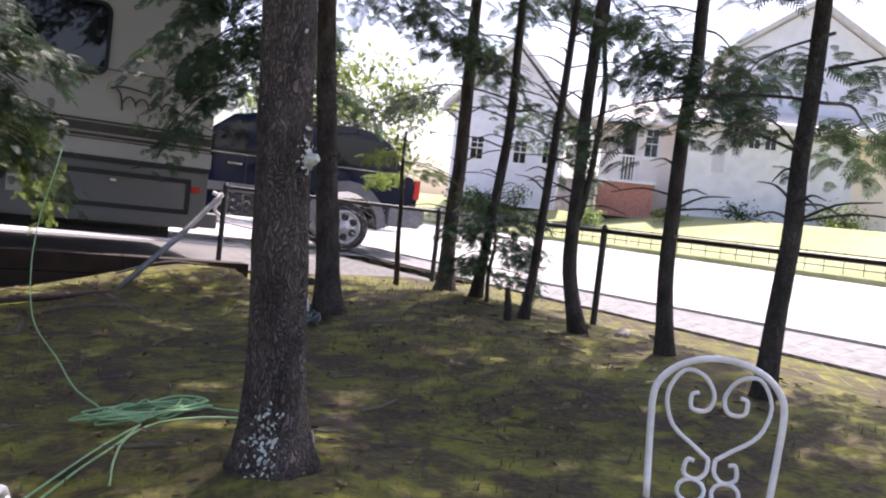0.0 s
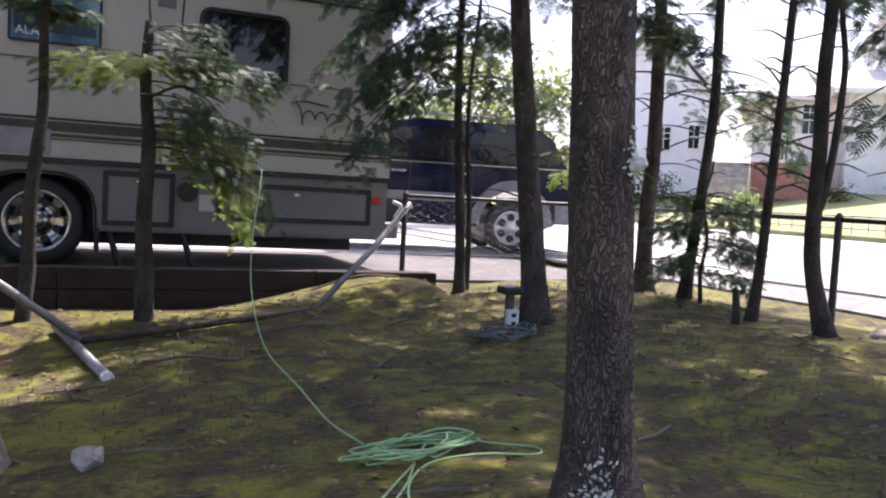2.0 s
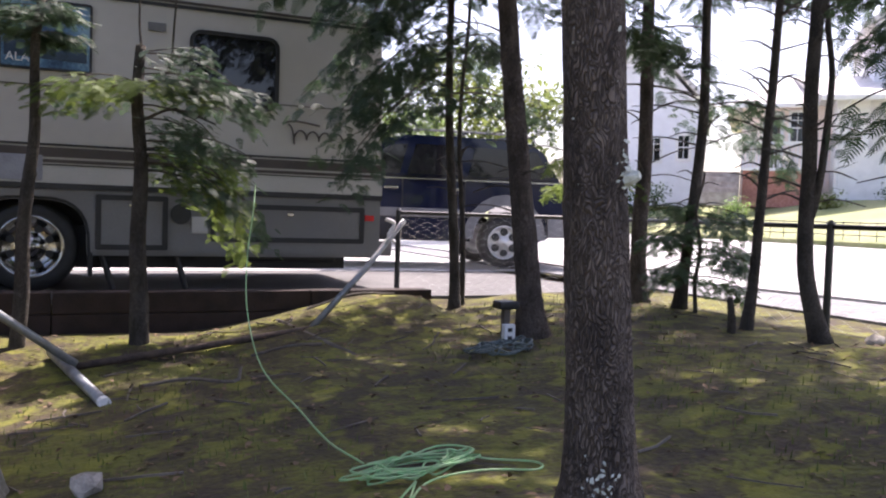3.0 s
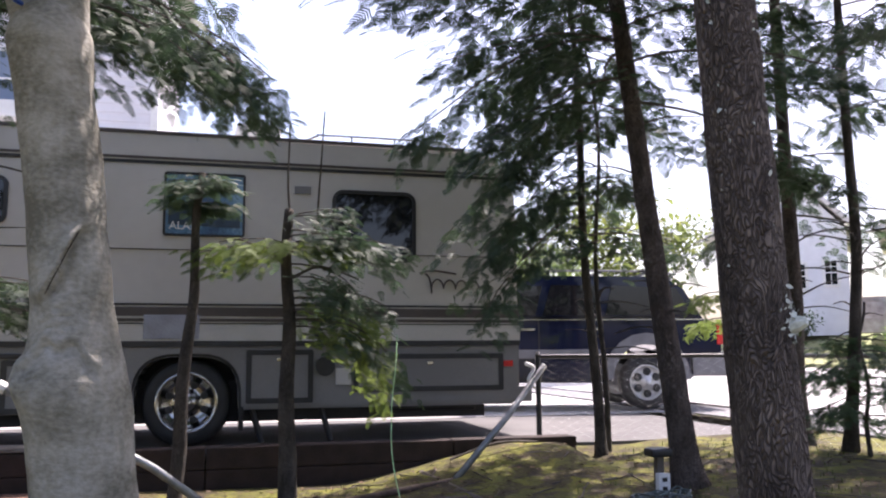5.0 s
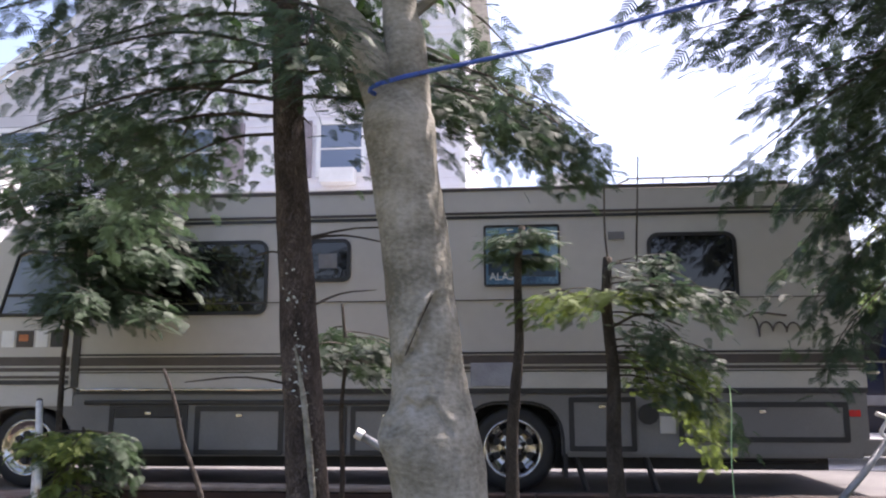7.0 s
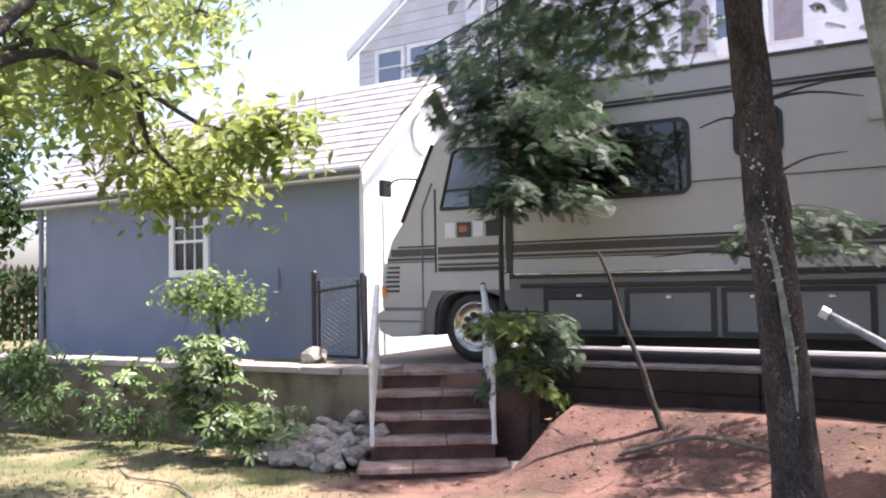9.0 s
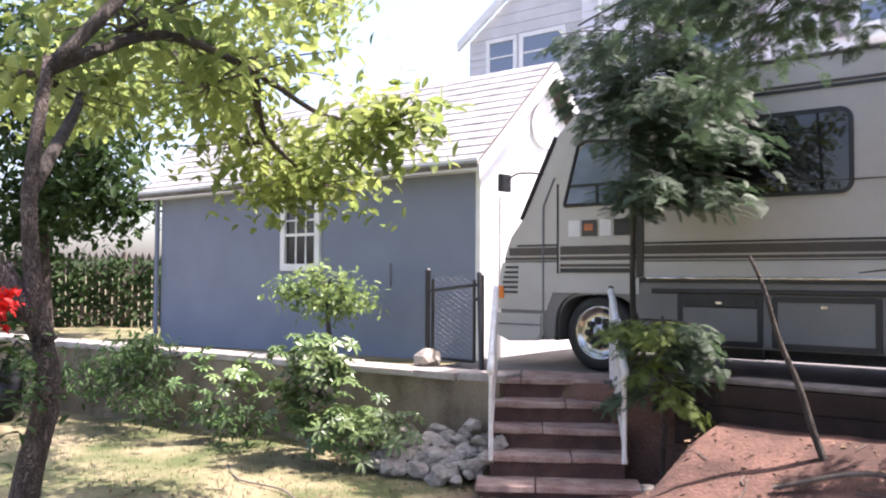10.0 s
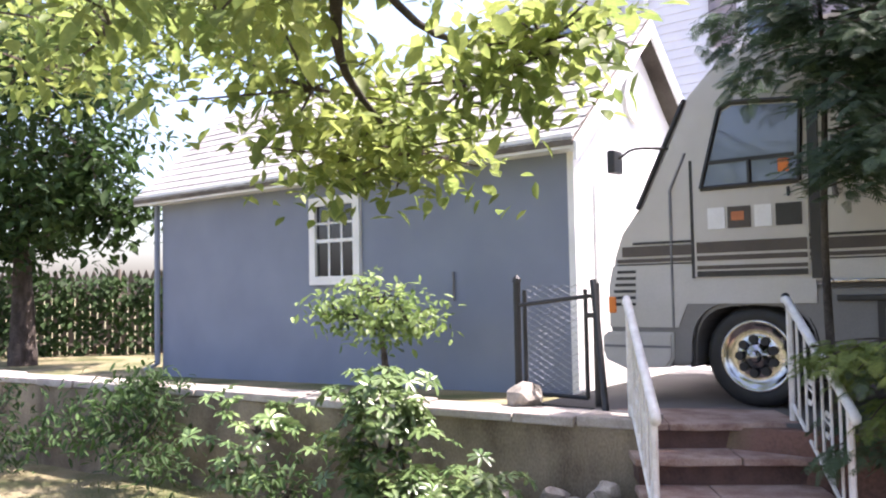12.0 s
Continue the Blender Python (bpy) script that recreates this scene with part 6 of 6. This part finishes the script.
leafy("rhododendron", "rhododendron bush with glossy whorled leaves by the wall", "shrub", [(-6.95, 5.95, 0.85, 0.40, 0.40, 0.42), (-7.25, 6.0, 0.55, 0.4, 0.35, 0.32), (-6.65, 5.9, 0.5, 0.4, 0.35, 0.3), (-7.0, 6.0, 1.15, 0.28, 0.28, 0.22), (-6.35, 6.15, 0.5, 0.2, 0.2, 0.15)], LEAF_GLOSS, WHORL, 0.125, 46, seed=61, upright=True)
leafy("rhododendron", "lower rhododendron growing against the wall", "shrub", [(-8.55, 6.1, 0.85, 0.36, 0.3, 0.24), (-8.75, 6.0, 0.5, 0.3, 0.28, 0.25)], LEAF_GLOSS, WHORL, 0.12, 30, seed=62, upright=True)
leafy("garden_shrub", "dark shaded shrub against the wall", "shrub", [(-10.4, 5.9, 0.7, 0.5, 0.35, 0.4), (-11.2, 5.9, 0.6, 0.5, 0.35, 0.4)], LEAF_DARK, LONG_LEAF, 0.12, 240, seed=63)
leafy("small_maple", "small bright green maple growing above the wall", "shrub", [(-8.1, 7.2, 1.95, 0.42, 0.38, 0.26), (-8.5, 7.2, 1.75, 0.36, 0.34, 0.18), (-7.75, 7.2, 1.72, 0.36, 0.34, 0.18), (-8.1, 7.2, 1.6, 0.3, 0.3, 0.15)], LEAF_PALE, LEAF_T, 0.085, 300, [(-7.98, 7.15, 0.95), (-8.0, 7.15, 1.3), (-8.08, 7.18, 1.65)], seed=64, dia=0.045)
leafy("maple_tree", "large shady maple behind the lawn", "tree", [(-18, 8.6, 4.6, 2.0, 2.0, 1.2), (-16.5, 9.2, 5.6, 2.0, 2.0, 1.3), (-19.0, 7.4, 6.0, 2.2, 2.0, 1.5), (-15.4, 8.4, 4.2, 1.2, 1.4, 0.8), (-17.2, 7.0, 5.0, 1.8, 1.6, 1.2), (-20.5, 6.0, 4.6, 2.0, 2.0, 1.2), (-17, 8, 3.5, 1.2, 1.2, 0.6), (-17.6, 8.4, 2.9, 1.4, 1.4, 0.6), (-15.6, 8.8, 3.3, 1.0, 1.2, 0.6), (-19.6, 7.0, 3.0, 1.4, 1.4, 0.6), (-16.0, 7.5, 6.6, 2.0, 2.0, 1.3), (-14.8, 7.6, 5.4, 1.3, 1.3, 1.1), (-18.0, 6.0, 7.2, 2.2, 2.0, 1.3)], LEAF_DARK, LEAF_T, 0.2, 900, [(-17.6, 8.4, 0.5), (-17.6, 8.4, 2.0), (-17.5, 8.3, 3.8)], BARK, 65, dia=0.26)


def ivy_fence():
    f = thing("picket_fence", "old dark picket fence overgrown with ivy", "fence", (-24, 10, 0.6))
    f.matrix_basis = Matrix()
    a, b = Vector((-16.0, 13.2, 0.6)), Vector((-24.5, 5.0, 0.6))
    n = 80
    bm0 = prism([(-0.06, 0), (0.06, 0), (0.06, 1.75), (0, 1.9), (-0.06, 1.75)], -0.012, 0.012)
    me = bpy.data.meshes.new("picket")
    bm0.to_mesh(me)
    bm0.free()
    me.materials.append(OLDWOOD)
    ang = math.degrees(math.atan2((b - a).y, (b - a).x))
    for i in range(n):
        p = a.lerp(b, i / n)
        share("picket", me, f, pose(p.x, p.y, p.z, 0, 0, ang))
    for z in (0.4, 1.4):
        part("rail", tube([a + Vector((0, 0, z)), b + Vector((0, 0, z))], 0.04, 4), OLDWOOD, f)
    part("fence_post", tube([a.lerp(b, 0.3) + Vector((0.2, -0.1, 0)), a.lerp(b, 0.3) + Vector((0.25, -0.1, 1.9))], 0.05, 8), OLDWOOD, f, "pale weathered post")
    rr = random.Random(9)
    lv = []
    for _ in range(4500):
        u = rr.uniform(0, 0.8) 
        top = 1.75 - 1.1 * max(0, u - 0.45) * 2
        p = a.lerp(b, u) + Vector((0.15 + rr.random() * 0.25, -0.15 - rr.random() * 0.25, rr.random() ** 0.7 * top + rr.gauss(0, 0.08)))
        lv.append(frame_at(p, (rr.uniform(-1, 1), rr.uniform(-1, 1), -0.6), (0.6, -0.6, rr.uniform(0, 1)), rr.uniform(0.1, 0.2)))
    tagged(scatter("ivy", LEAF_T, lv, LEAF_DARK), "dark ivy hanging over the picket fence", "ivy", kind="stuff")


ivy_fence()

# ---- things in the yard ----
def hammock_stand():
    h = thing("hammock_stand", "old grey steel tube hammock stand lying in the shade", "hammock stand", (1.2, 6.0, 0.7))
    h.matrix_basis = Matrix()
    part("base_tube", tube([(0.38, 5.75, 0.74), (2.12, 6.35, 0.86)], 0.026, 10), RUST, h, "rusty base tube", True)
    part("left_foot", tube([(0.22, 6.25, 0.76), (0.52, 4.92, 0.68)], 0.034, 10), STEEL, h, "", True)
    part("right_foot", tube([(1.95, 6.78, 0.86), (2.2, 5.42, 0.78)], 0.034, 10), OLDWOOD, h, "", True)
    part("left_arm", tube([(0.38, 5.72, 0.76), (-0.1, 5.6, 1.14), (-0.97, 5.5, 1.66)], 0.027, 10), STEEL, h, "", True)
    part("right_arm", tube([(2.12, 6.35, 0.86), (2.65, 6.55, 1.35), (3.05, 6.75, 1.75)], 0.027, 10), STEEL, h, "", True)
    for p, d in (((0.52, 4.92, 0.68), (0.012, -0.05, -0.003)), ((-0.97, 5.5, 1.66), (-0.045, -0.005, 0.027))):
        part("end_cap", tube([Vector(p), Vector(p) + Vector(d)], 0.037, 10), TRIMW, h, "white plastic end cap")


hammock_stand()


def rope_pile():
    rr = random.Random(5)
    pts = []
    cx, cy = 1.62, 2.80
    for i in range(70):
        a = i * 0.83 + rr.uniform(-0.3, 0.3)
        ra, rb = rr.uniform(0.08, 0.30), rr.uniform(0.06, 0.17)
        x, y = cx + ra * math.cos(a) - 0.03, cy + rb * math.sin(a)
        pts.append((x, y, yard(x, y) + 0.015 + rr.random() * 0.045))
    for x, y in ((1.9, 2.78), (2.08, 2.68), (2.02, 2.56), (1.8, 2.60), (1.6, 2.62), (1.45, 2.45), (1.36, 2.2), (1.3, 1.95)):
        pts.append((x, y, yard(x, y) + 0.015))
    bm = tube(smooth_line(pts, 5), 0.0045, 6)
    up = [(1.45, 2.98, yard(1.45, 2.98) + 0.03), (1.38, 3.25, 0.82), (1.36, 3.7, 0.86), (1.30, 4.3, 0.96), (1.33, 4.9, 1.2), (1.40, 5.3, 1.5), (1.52, 5.75, 1.80), (1.60, 6.1, 2.0)]
    tube(smooth_line(up, 6), 0.0042, 6, bm)
    for off in (0, 0.06):
        tail = [(1.55, 2.66, 0), (1.42 - off, 2.42, 0), (1.24 - off, 2.2, 0), (1.08 - off, 2.0, 0), (0.9, 1.8, 0)]
        tube(smooth_line([(x, y, yard(x, y) + 0.014) for x, y, _ in tail], 5), 0.0045, 6, bm)
    tagged(obj("rope", bm, ROPE), "pale green rope in a loose tangle on the moss", "rope")


rope_pile()


def hose_coil():
    rr = random.Random(6)
    pts = []
    for i in range(60):
        a = i * 0.62
        r = rr.uniform(0.09, 0.27)
        x, y = 3.02 + r * math.cos(a), 4.80 + r * 0.8 * math.sin(a)
        pts.append((x, y, yard(x, y) + 0.015 + 0.09 * rr.random()))
    tagged(obj("garden_hose", tube(smooth_line(pts, 4), 0.0065, 6), HOSE), "grey green hose coiled by an outlet post", "hose")
    o = thing("outlet_post", "short post with a white outdoor socket box", "outlet", (3.25, 5.1, 0.85))
    part("post", box(-0.025, 0.02, -0.1, 0.025, 0.07, 0.32), OLDWOOD, o)
    b = part("socket_box", box(-0.045, -0.03, 0.05, 0.045, 0.02, 0.19, 0.008), TRIMW, o, "white socket box")
    for z in (0.09, 0.15):
        part("socket", box(-0.018, -0.034, z - 0.014, 0.018, -0.028, z + 0.014), BLACKP, b)
    part("cover", box(-0.10, -0.06, 0.30, 0.06, 0.08, 0.36, 0.02), BLACKP, o)


hose_coil()


def spiral(c, r0, turns, start, sgn, n=26):
    return [Vector((c[0] + sgn * r0 * (1 - 0.72 * i / n) * math.cos(start + turns * 6.283 * i / n), 0, c[1] + r0 * (1 - 0.72 * i / n) * math.sin(start + turns * 6.283 * i / n))) for i in range(n + 1)]


def garden_chair(at, rz, label, size=0.68):
    c = thing("garden_chair", label, "chair", at, "white garden chairs", rz=rz)
    W2, foot = 0.19, (yard(at[0], at[1]) - at[2]) / size
    hoop = [(-W2 * 0.92, 0, 0.36), (-W2 * 0.98, 0.005, 0.55), (-W2, 0.01, 0.66)] + [(W2 * math.cos(math.pi - a), 0.012, 0.66 + 0.14 * math.sin(a)) for a in [i * math.pi / 8 for i in range(1, 8)]] + [(W2, 0.01, 0.66), (W2 * 0.98, 0.005, 0.55), (W2 * 0.92, 0, 0.36)]
    part("back_hoop", tube(smooth_line(hoop, 4), 0.0105, 8), WHITE, c, "", True)
    for s in (-1, 1):
        heart = [(s * 0.01, 0, 0.50), (s * 0.05, 0, 0.53), (s * 0.125, 0, 0.59), (s * 0.15, 0, 0.68), (s * 0.11, 0, 0.755), (s * 0.05, 0, 0.745), (s * 0.015, 0, 0.69), (s * 0.03, 0, 0.645), (s * 0.075, 0, 0.645), (s * 0.08, 0, 0.685), (s * 0.06, 0, 0.695)]
        part("scroll", tube(smooth_line(heart, 4), 0.0065, 6), WHITE, c, "", True)
        low = [(s * 0.01, 0, 0.50), (s * 0.012, 0, 0.46), (s * 0.04, 0, 0.435), (s * 0.075, 0, 0.45), (s * 0.07, 0, 0.49), (s * 0.05, 0, 0.49)]
        part("scroll", tube(smooth_line(low, 4), 0.0065, 6), WHITE, c, "", True)
        part("scroll", tube([Vector((s * (0.05 + 0.04 * math.cos(a)), 0, 0.40 + 0.035 * math.sin(a))) for a in [i * 0.5 for i in range(14)]], 0.006, 6), WHITE, c)
    bm = bmesh.new()
    bmesh.ops.create_cone(bm, cap_ends=True, segments=28, radius1=0.2, radius2=0.2, depth=0.022, matrix=Matrix.Translation((0, -0.19, 0.36)))
    part("seat", bm, WHITE, c)
    for x, y in ((-0.16, -0.02), (0.16, -0.02), (-0.15, -0.34), (0.15, -0.34)):
        part("leg", tube(smooth_line([(x, y, 0.36), (x * 1.02, y, 0.1), (x * 1.15, y * 1.05, foot)], 3), 0.012, 8), WHITE, c)
    c.scale = (size, size, size)


garden_chair((1.935, 0.125, 1.14), -40, "white wrought iron garden chair with a scrolled back", 0.60)
garden_chair((0.84, 0.50, 0.79), 75, "white wrought iron garden chair on the bare soil")


# ---- litter on the ground ----
def litter():
    rr = random.Random(7)
    tw = bmesh.new()
    for _ in range(260):
        x, y = rr.uniform(-3.2, 5.0), rr.uniform(2.2, 6.9)
        a, l = rr.uniform(0, 6.28), rr.uniform(0.06, 0.35)
        p, q = (x, y), (x + l * math.cos(a), y + l * math.sin(a))
        m = ((p[0] + q[0]) / 2 + rr.uniform(-0.02, 0.02), (p[1] + q[1]) / 2 + rr.uniform(-0.02, 0.02))
        tube([(u, v, yard(u, v) + 0.012) for u, v in (p, m, q)], rr.uniform(0.002, 0.007), 4, tw)
    tagged(obj("fallen_twigs", tw, OLDWOOD), "small fallen twigs scattered over the yard", "twigs", kind="stuff")
    lv = []
    for _ in range(5000):
        x, y = rr.uniform(-8, 5.3), rr.uniform(1.4, 6.9)
        lv.append(frame_at((x, y, yard(x, y) + 0.008), (rr.uniform(-1, 1), rr.uniform(-1, 1), rr.uniform(-0.1, 0.3)), (rr.uniform(-0.4, 0.4), rr.uniform(-0.4, 0.4), 1), rr.uniform(0.02, 0.06)))
    tagged(scatter("leaf_litter", LEAF_T, lv, mat("dry brown leaf litter", (0.20, 0.13, 0.07), (0.08, 0.05, 0.03), 3, 0.9, bump=0, islands=0.6)), "dry brown leaves on the soil", "leaf litter", kind="stuff")
    blade = ([(-0.08, 0, 0), (0.08, 0, 0), (0.05, 0.08, 0.6), (0.0, 0.25, 1.0), (-0.05, 0.08, 0.6)], [(0, 1, 2, 4), (4, 2, 3)])
    gr = []
    for _ in range(16000):
        x, y = rr.uniform(-11, 5.2), rr.uniform(1.2, 6.8)
        if noise.noise((x * 0.7, y * 0.7, 5)) < (0.0 if x > -2.5 else -0.35) or (-5 < x < 0.5 and y > 5.2):
            continue
        m = frame_at((x, y, yard(x, y) - 0.003), (math.cos(rr.uniform(0, 6.28)), math.sin(rr.uniform(0, 6.28)), 0), (rr.uniform(-0.3, 0.3), rr.uniform(-0.3, 0.3), 1), rr.uniform(0.02, 0.05))
        gr.append(m)
    tagged(scatter("thin_grass", blade, gr, GRASS_TUFT), "thin short grass and moss tufts", "grass", kind="stuff")


litter()


def twig_branch(pts, r, label):
    tagged(obj("fallen_branch", tube(smooth_line([(x, y, yard(x, y) + z) for x, y, z in pts], 4), r, 6, rough=0.1), OLDWOOD), label, "branch", "fallen branches")


twig_branch([(0.75, 5.1, 0.02), (1.0, 5.0, 0.05), (1.25, 4.85, 0.03), (1.32, 5.0, 0.08)], 0.012, "bare grey fallen branch on the moss")
twig_branch([(1.5, 5.6, 0.03), (1.75, 5.5, 0.08), (2.0, 5.6, 0.05)], 0.010, "bare bent twig by the hammock stand")
twig_branch([(2.2, 6.8, 0.03), (2.6, 6.75, 0.08), (3.0, 6.8, 0.03)], 0.012, "bleached branch by the drive wall")
twig_branch([(-2.6, 6.2, 0.04), (-2.0, 6.3, 0.10), (-1.4, 6.2, 0.05)], 0.02, "exposed root on the earth bank")
twig_branch([(-5.6, 4.6, 0.02), (-6.2, 4.9, 0.03), (-6.9, 5.0, 0.02), (-7.6, 5.4, 0.0)], 0.009, "dark edging root across the lawn")
tagged(obj("cut_stump", tube([(4.66, 4.36, 0.95), (4.64, 4.35, 1.15), (4.60, 4.33, 1.3)], [0.035, 0.03, 0.022], 10, rough=0.1), BARK_THIN), "thin cut stump beside the slender pine", "stump")
stone_lump("field_stone", (0.42, 3.35, yard(0.42, 3.35) + 0.03), (0.16, 0.12, 0.1), STONE, "small grey stone on the moss", "stone", seed=5)
for i, (x, y) in enumerate(((5.1, 3.55), (5.25, 3.35), (1.95, 1.95))):
    stone_lump("field_stone", (x, y, yard(x, y) + 0.03), (0.13, 0.10, 0.06), STONE, "small grey stone on the moss", "stone", seed=15 + i)


def lichen(tree, cx, cy, lean, r, spots, seed, lean_y=0.0):
    """Pale flakes on the bark of a trunk at (cx, cy), in spots of (height, bearing, spread up, spread round, count)."""
    rr = random.Random(seed)
    fr = []
    for z, b, su, sr, n in spots:
        for _ in range(n):
            zz, a = z + rr.gauss(0, su), radians(b + rr.gauss(0, sr))
            rad = r(zz) + 0.003
            o = Vector((math.cos(a), math.sin(a), 0))
            p = Vector((cx + lean * (zz - 0.9), cy + lean_y * (zz - 0.9), zz)) + o * rad
            fr.append(frame_at(p, (-o.y * rr.uniform(-1, 1), o.x * rr.uniform(-1, 1), rr.uniform(-1, 1)), o, rr.uniform(0.008, 0.026)))
    tagged(scatter("lichen", LEAF_T, fr, LICHEN, tree, "pale lichen flakes"), kind="stuff")


pines = [o for o in scene.objects if o.name.startswith("pine_tree") and o.parent is None]
lichen(pines[0], 1.80, 1.808, -0.081, lambda z: 0.1 * (1 - 0.09 * (z - 0.9)) + 0.084 * math.exp(-(z - 0.87) / 0.14), [(1.0, 240, 0.07, 14, 130), (1.95, 300, 0.03, 10, 60), (2.3, 200, 0.3, 8, 60), (2.6, 290, 0.2, 10, 14)], 3, -0.026)
part("branch_stub", tube([(1.753, 1.725, 1.93), (1.775, 1.695, 1.945), (1.786, 1.678, 1.95)], [0.028, 0.022, 0.012], 8, rough=0.2), LICHEN, pines[0], "broken stub with pale lichen")
lichen(pines[-1], -0.985, 4.30, -0.075, lambda z: 0.1225 * (1 - 0.09 * (z - 0.6)), [(2.05, 275, 0.14, 10, 46), (1.65, 296, 0.2, 4, 22), (2.5, 255, 0.1, 10, 12)], 4)
scar = [(-0.985 - 0.075 * (z - 0.9) + 0.119 * math.cos(radians(b)), 4.30 + 0.119 * math.sin(radians(b)), z) for z, b in ((2.2, 268), (2.0, 280), (1.8, 287), (1.6, 292), (1.4, 295), (1.25, 293))]
part("bark_scar", tube(smooth_line(scar, 5), [0.006 + 0.014 * math.sin(math.pi * i / 25) for i in range(26)], 8, rough=0.3), BEECH, pines[-1], "pale torn strip of bark", True)


# ---- roses and clutter round the dogwood ----
def hanging_planter():
    t = thing("rose_planter", "dark planter with red roses hung against the dogwood trunk", "planter", (-4.12, 1.72, 1.3))
    t.matrix_basis = Matrix()
    rr = random.Random(12)
    part("pot", tube([(-4.10, 1.66, 1.42), (-4.10, 1.66, 1.48), (-4.10, 1.66, 1.60)], [0.05, 0.075, 0.09], 16), BLACKP, t, "dark round pot", True)
    part("hook", tube([(-4.14, 1.80, 1.66), (-4.14, 1.74, 1.72), (-4.10, 1.66, 1.60)], 0.006, 5), BLACKP, t)
    lv = [frame_at(Vector((-4.10 + rr.gauss(0, 0.10), 1.64 + rr.gauss(0, 0.10), 1.58 + rr.gauss(0, 0.11))), (rr.uniform(-1, 1), rr.uniform(-1, 1), rr.uniform(-0.6, 0.3)), (rr.uniform(-0.5, 0.5), rr.uniform(-0.5, 0.5), 1), rr.uniform(0.04, 0.07)) for _ in range(420)]
    scatter("foliage", LEAF_T, lv, LEAF_DARK, t)
    for k, (dx, dy, dz) in enumerate(((-0.06, -0.02, 0.28), (0.0, 0.02, 0.31), (-0.10, -0.05, 0.24), (-0.03, -0.03, 0.22))):
        pt = [frame_at(Vector((-4.10 + dx + rr.gauss(0, 0.022), 1.66 + dy + rr.gauss(0, 0.022), 1.58 + dz + rr.gauss(0, 0.022))), (rr.uniform(-1, 1), rr.uniform(-1, 1), rr.uniform(-1, 1)), (rr.uniform(-1, 1), rr.uniform(-1, 1), 1), rr.uniform(0.03, 0.05)) for _ in range(70)]
        scatter("rose", LEAF_T, pt, ROSE, t, "red rose bloom")
    part("cut_limb", tube([(-4.14, 1.86, 1.70), (-4.20, 1.78, 1.88), (-4.25, 1.72, 2.02)], [0.05, 0.042, 0.036], 10, rough=0.08), BARK, t, "dark sawn limb stub", True)


hanging_planter()


def cart():
    c = thing("garden_cart", "black garden cart with a blue tub beside the wall", "cart", (-11.9, 4.6, 0.05))
    part("bed", box(-0.5, -0.3, 0.3, 0.5, 0.3, 0.62, 0.04), BLACKP, c)
    part("handle", tube(smooth_line([(0.45, 0, 0.5), (0.7, 0, 0.8), (0.95, 0, 0.95)], 4), 0.02, 6), WHITE, c)
    part("tub", box(-0.75, -0.35, 0.0, -0.1, 0.2, 0.28, 0.05), BLUEP, c, "blue plastic tub")
    for x in (-0.35, 0.35):
        wheel(c, x, -0.36, 0.16, 0.16, 0.06, 0.09, 0.01, PLASTIC, 0, 0.05)


cart()
leafy("garden_shrub", "dark shaded shrub below the wall", "shrub", [(-12.4, 5.6, 0.6, 0.6, 0.5, 0.45), (-9.9, 5.85, 0.75, 0.5, 0.4, 0.4), (-10.6, 6.3, 1.0, 0.5, 0.4, 0.25)], LEAF_DARK, LONG_LEAF, 0.12, 420, seed=71)
leafy("garden_shrub", "low fern by the wall", "shrub", [(-9.4, 5.7, 0.4, 0.4, 0.3, 0.25), (-8.0, 5.95, 0.4, 0.35, 0.3, 0.25)], LEAF_DARK, LONG_LEAF, 0.10, 220, seed=72)
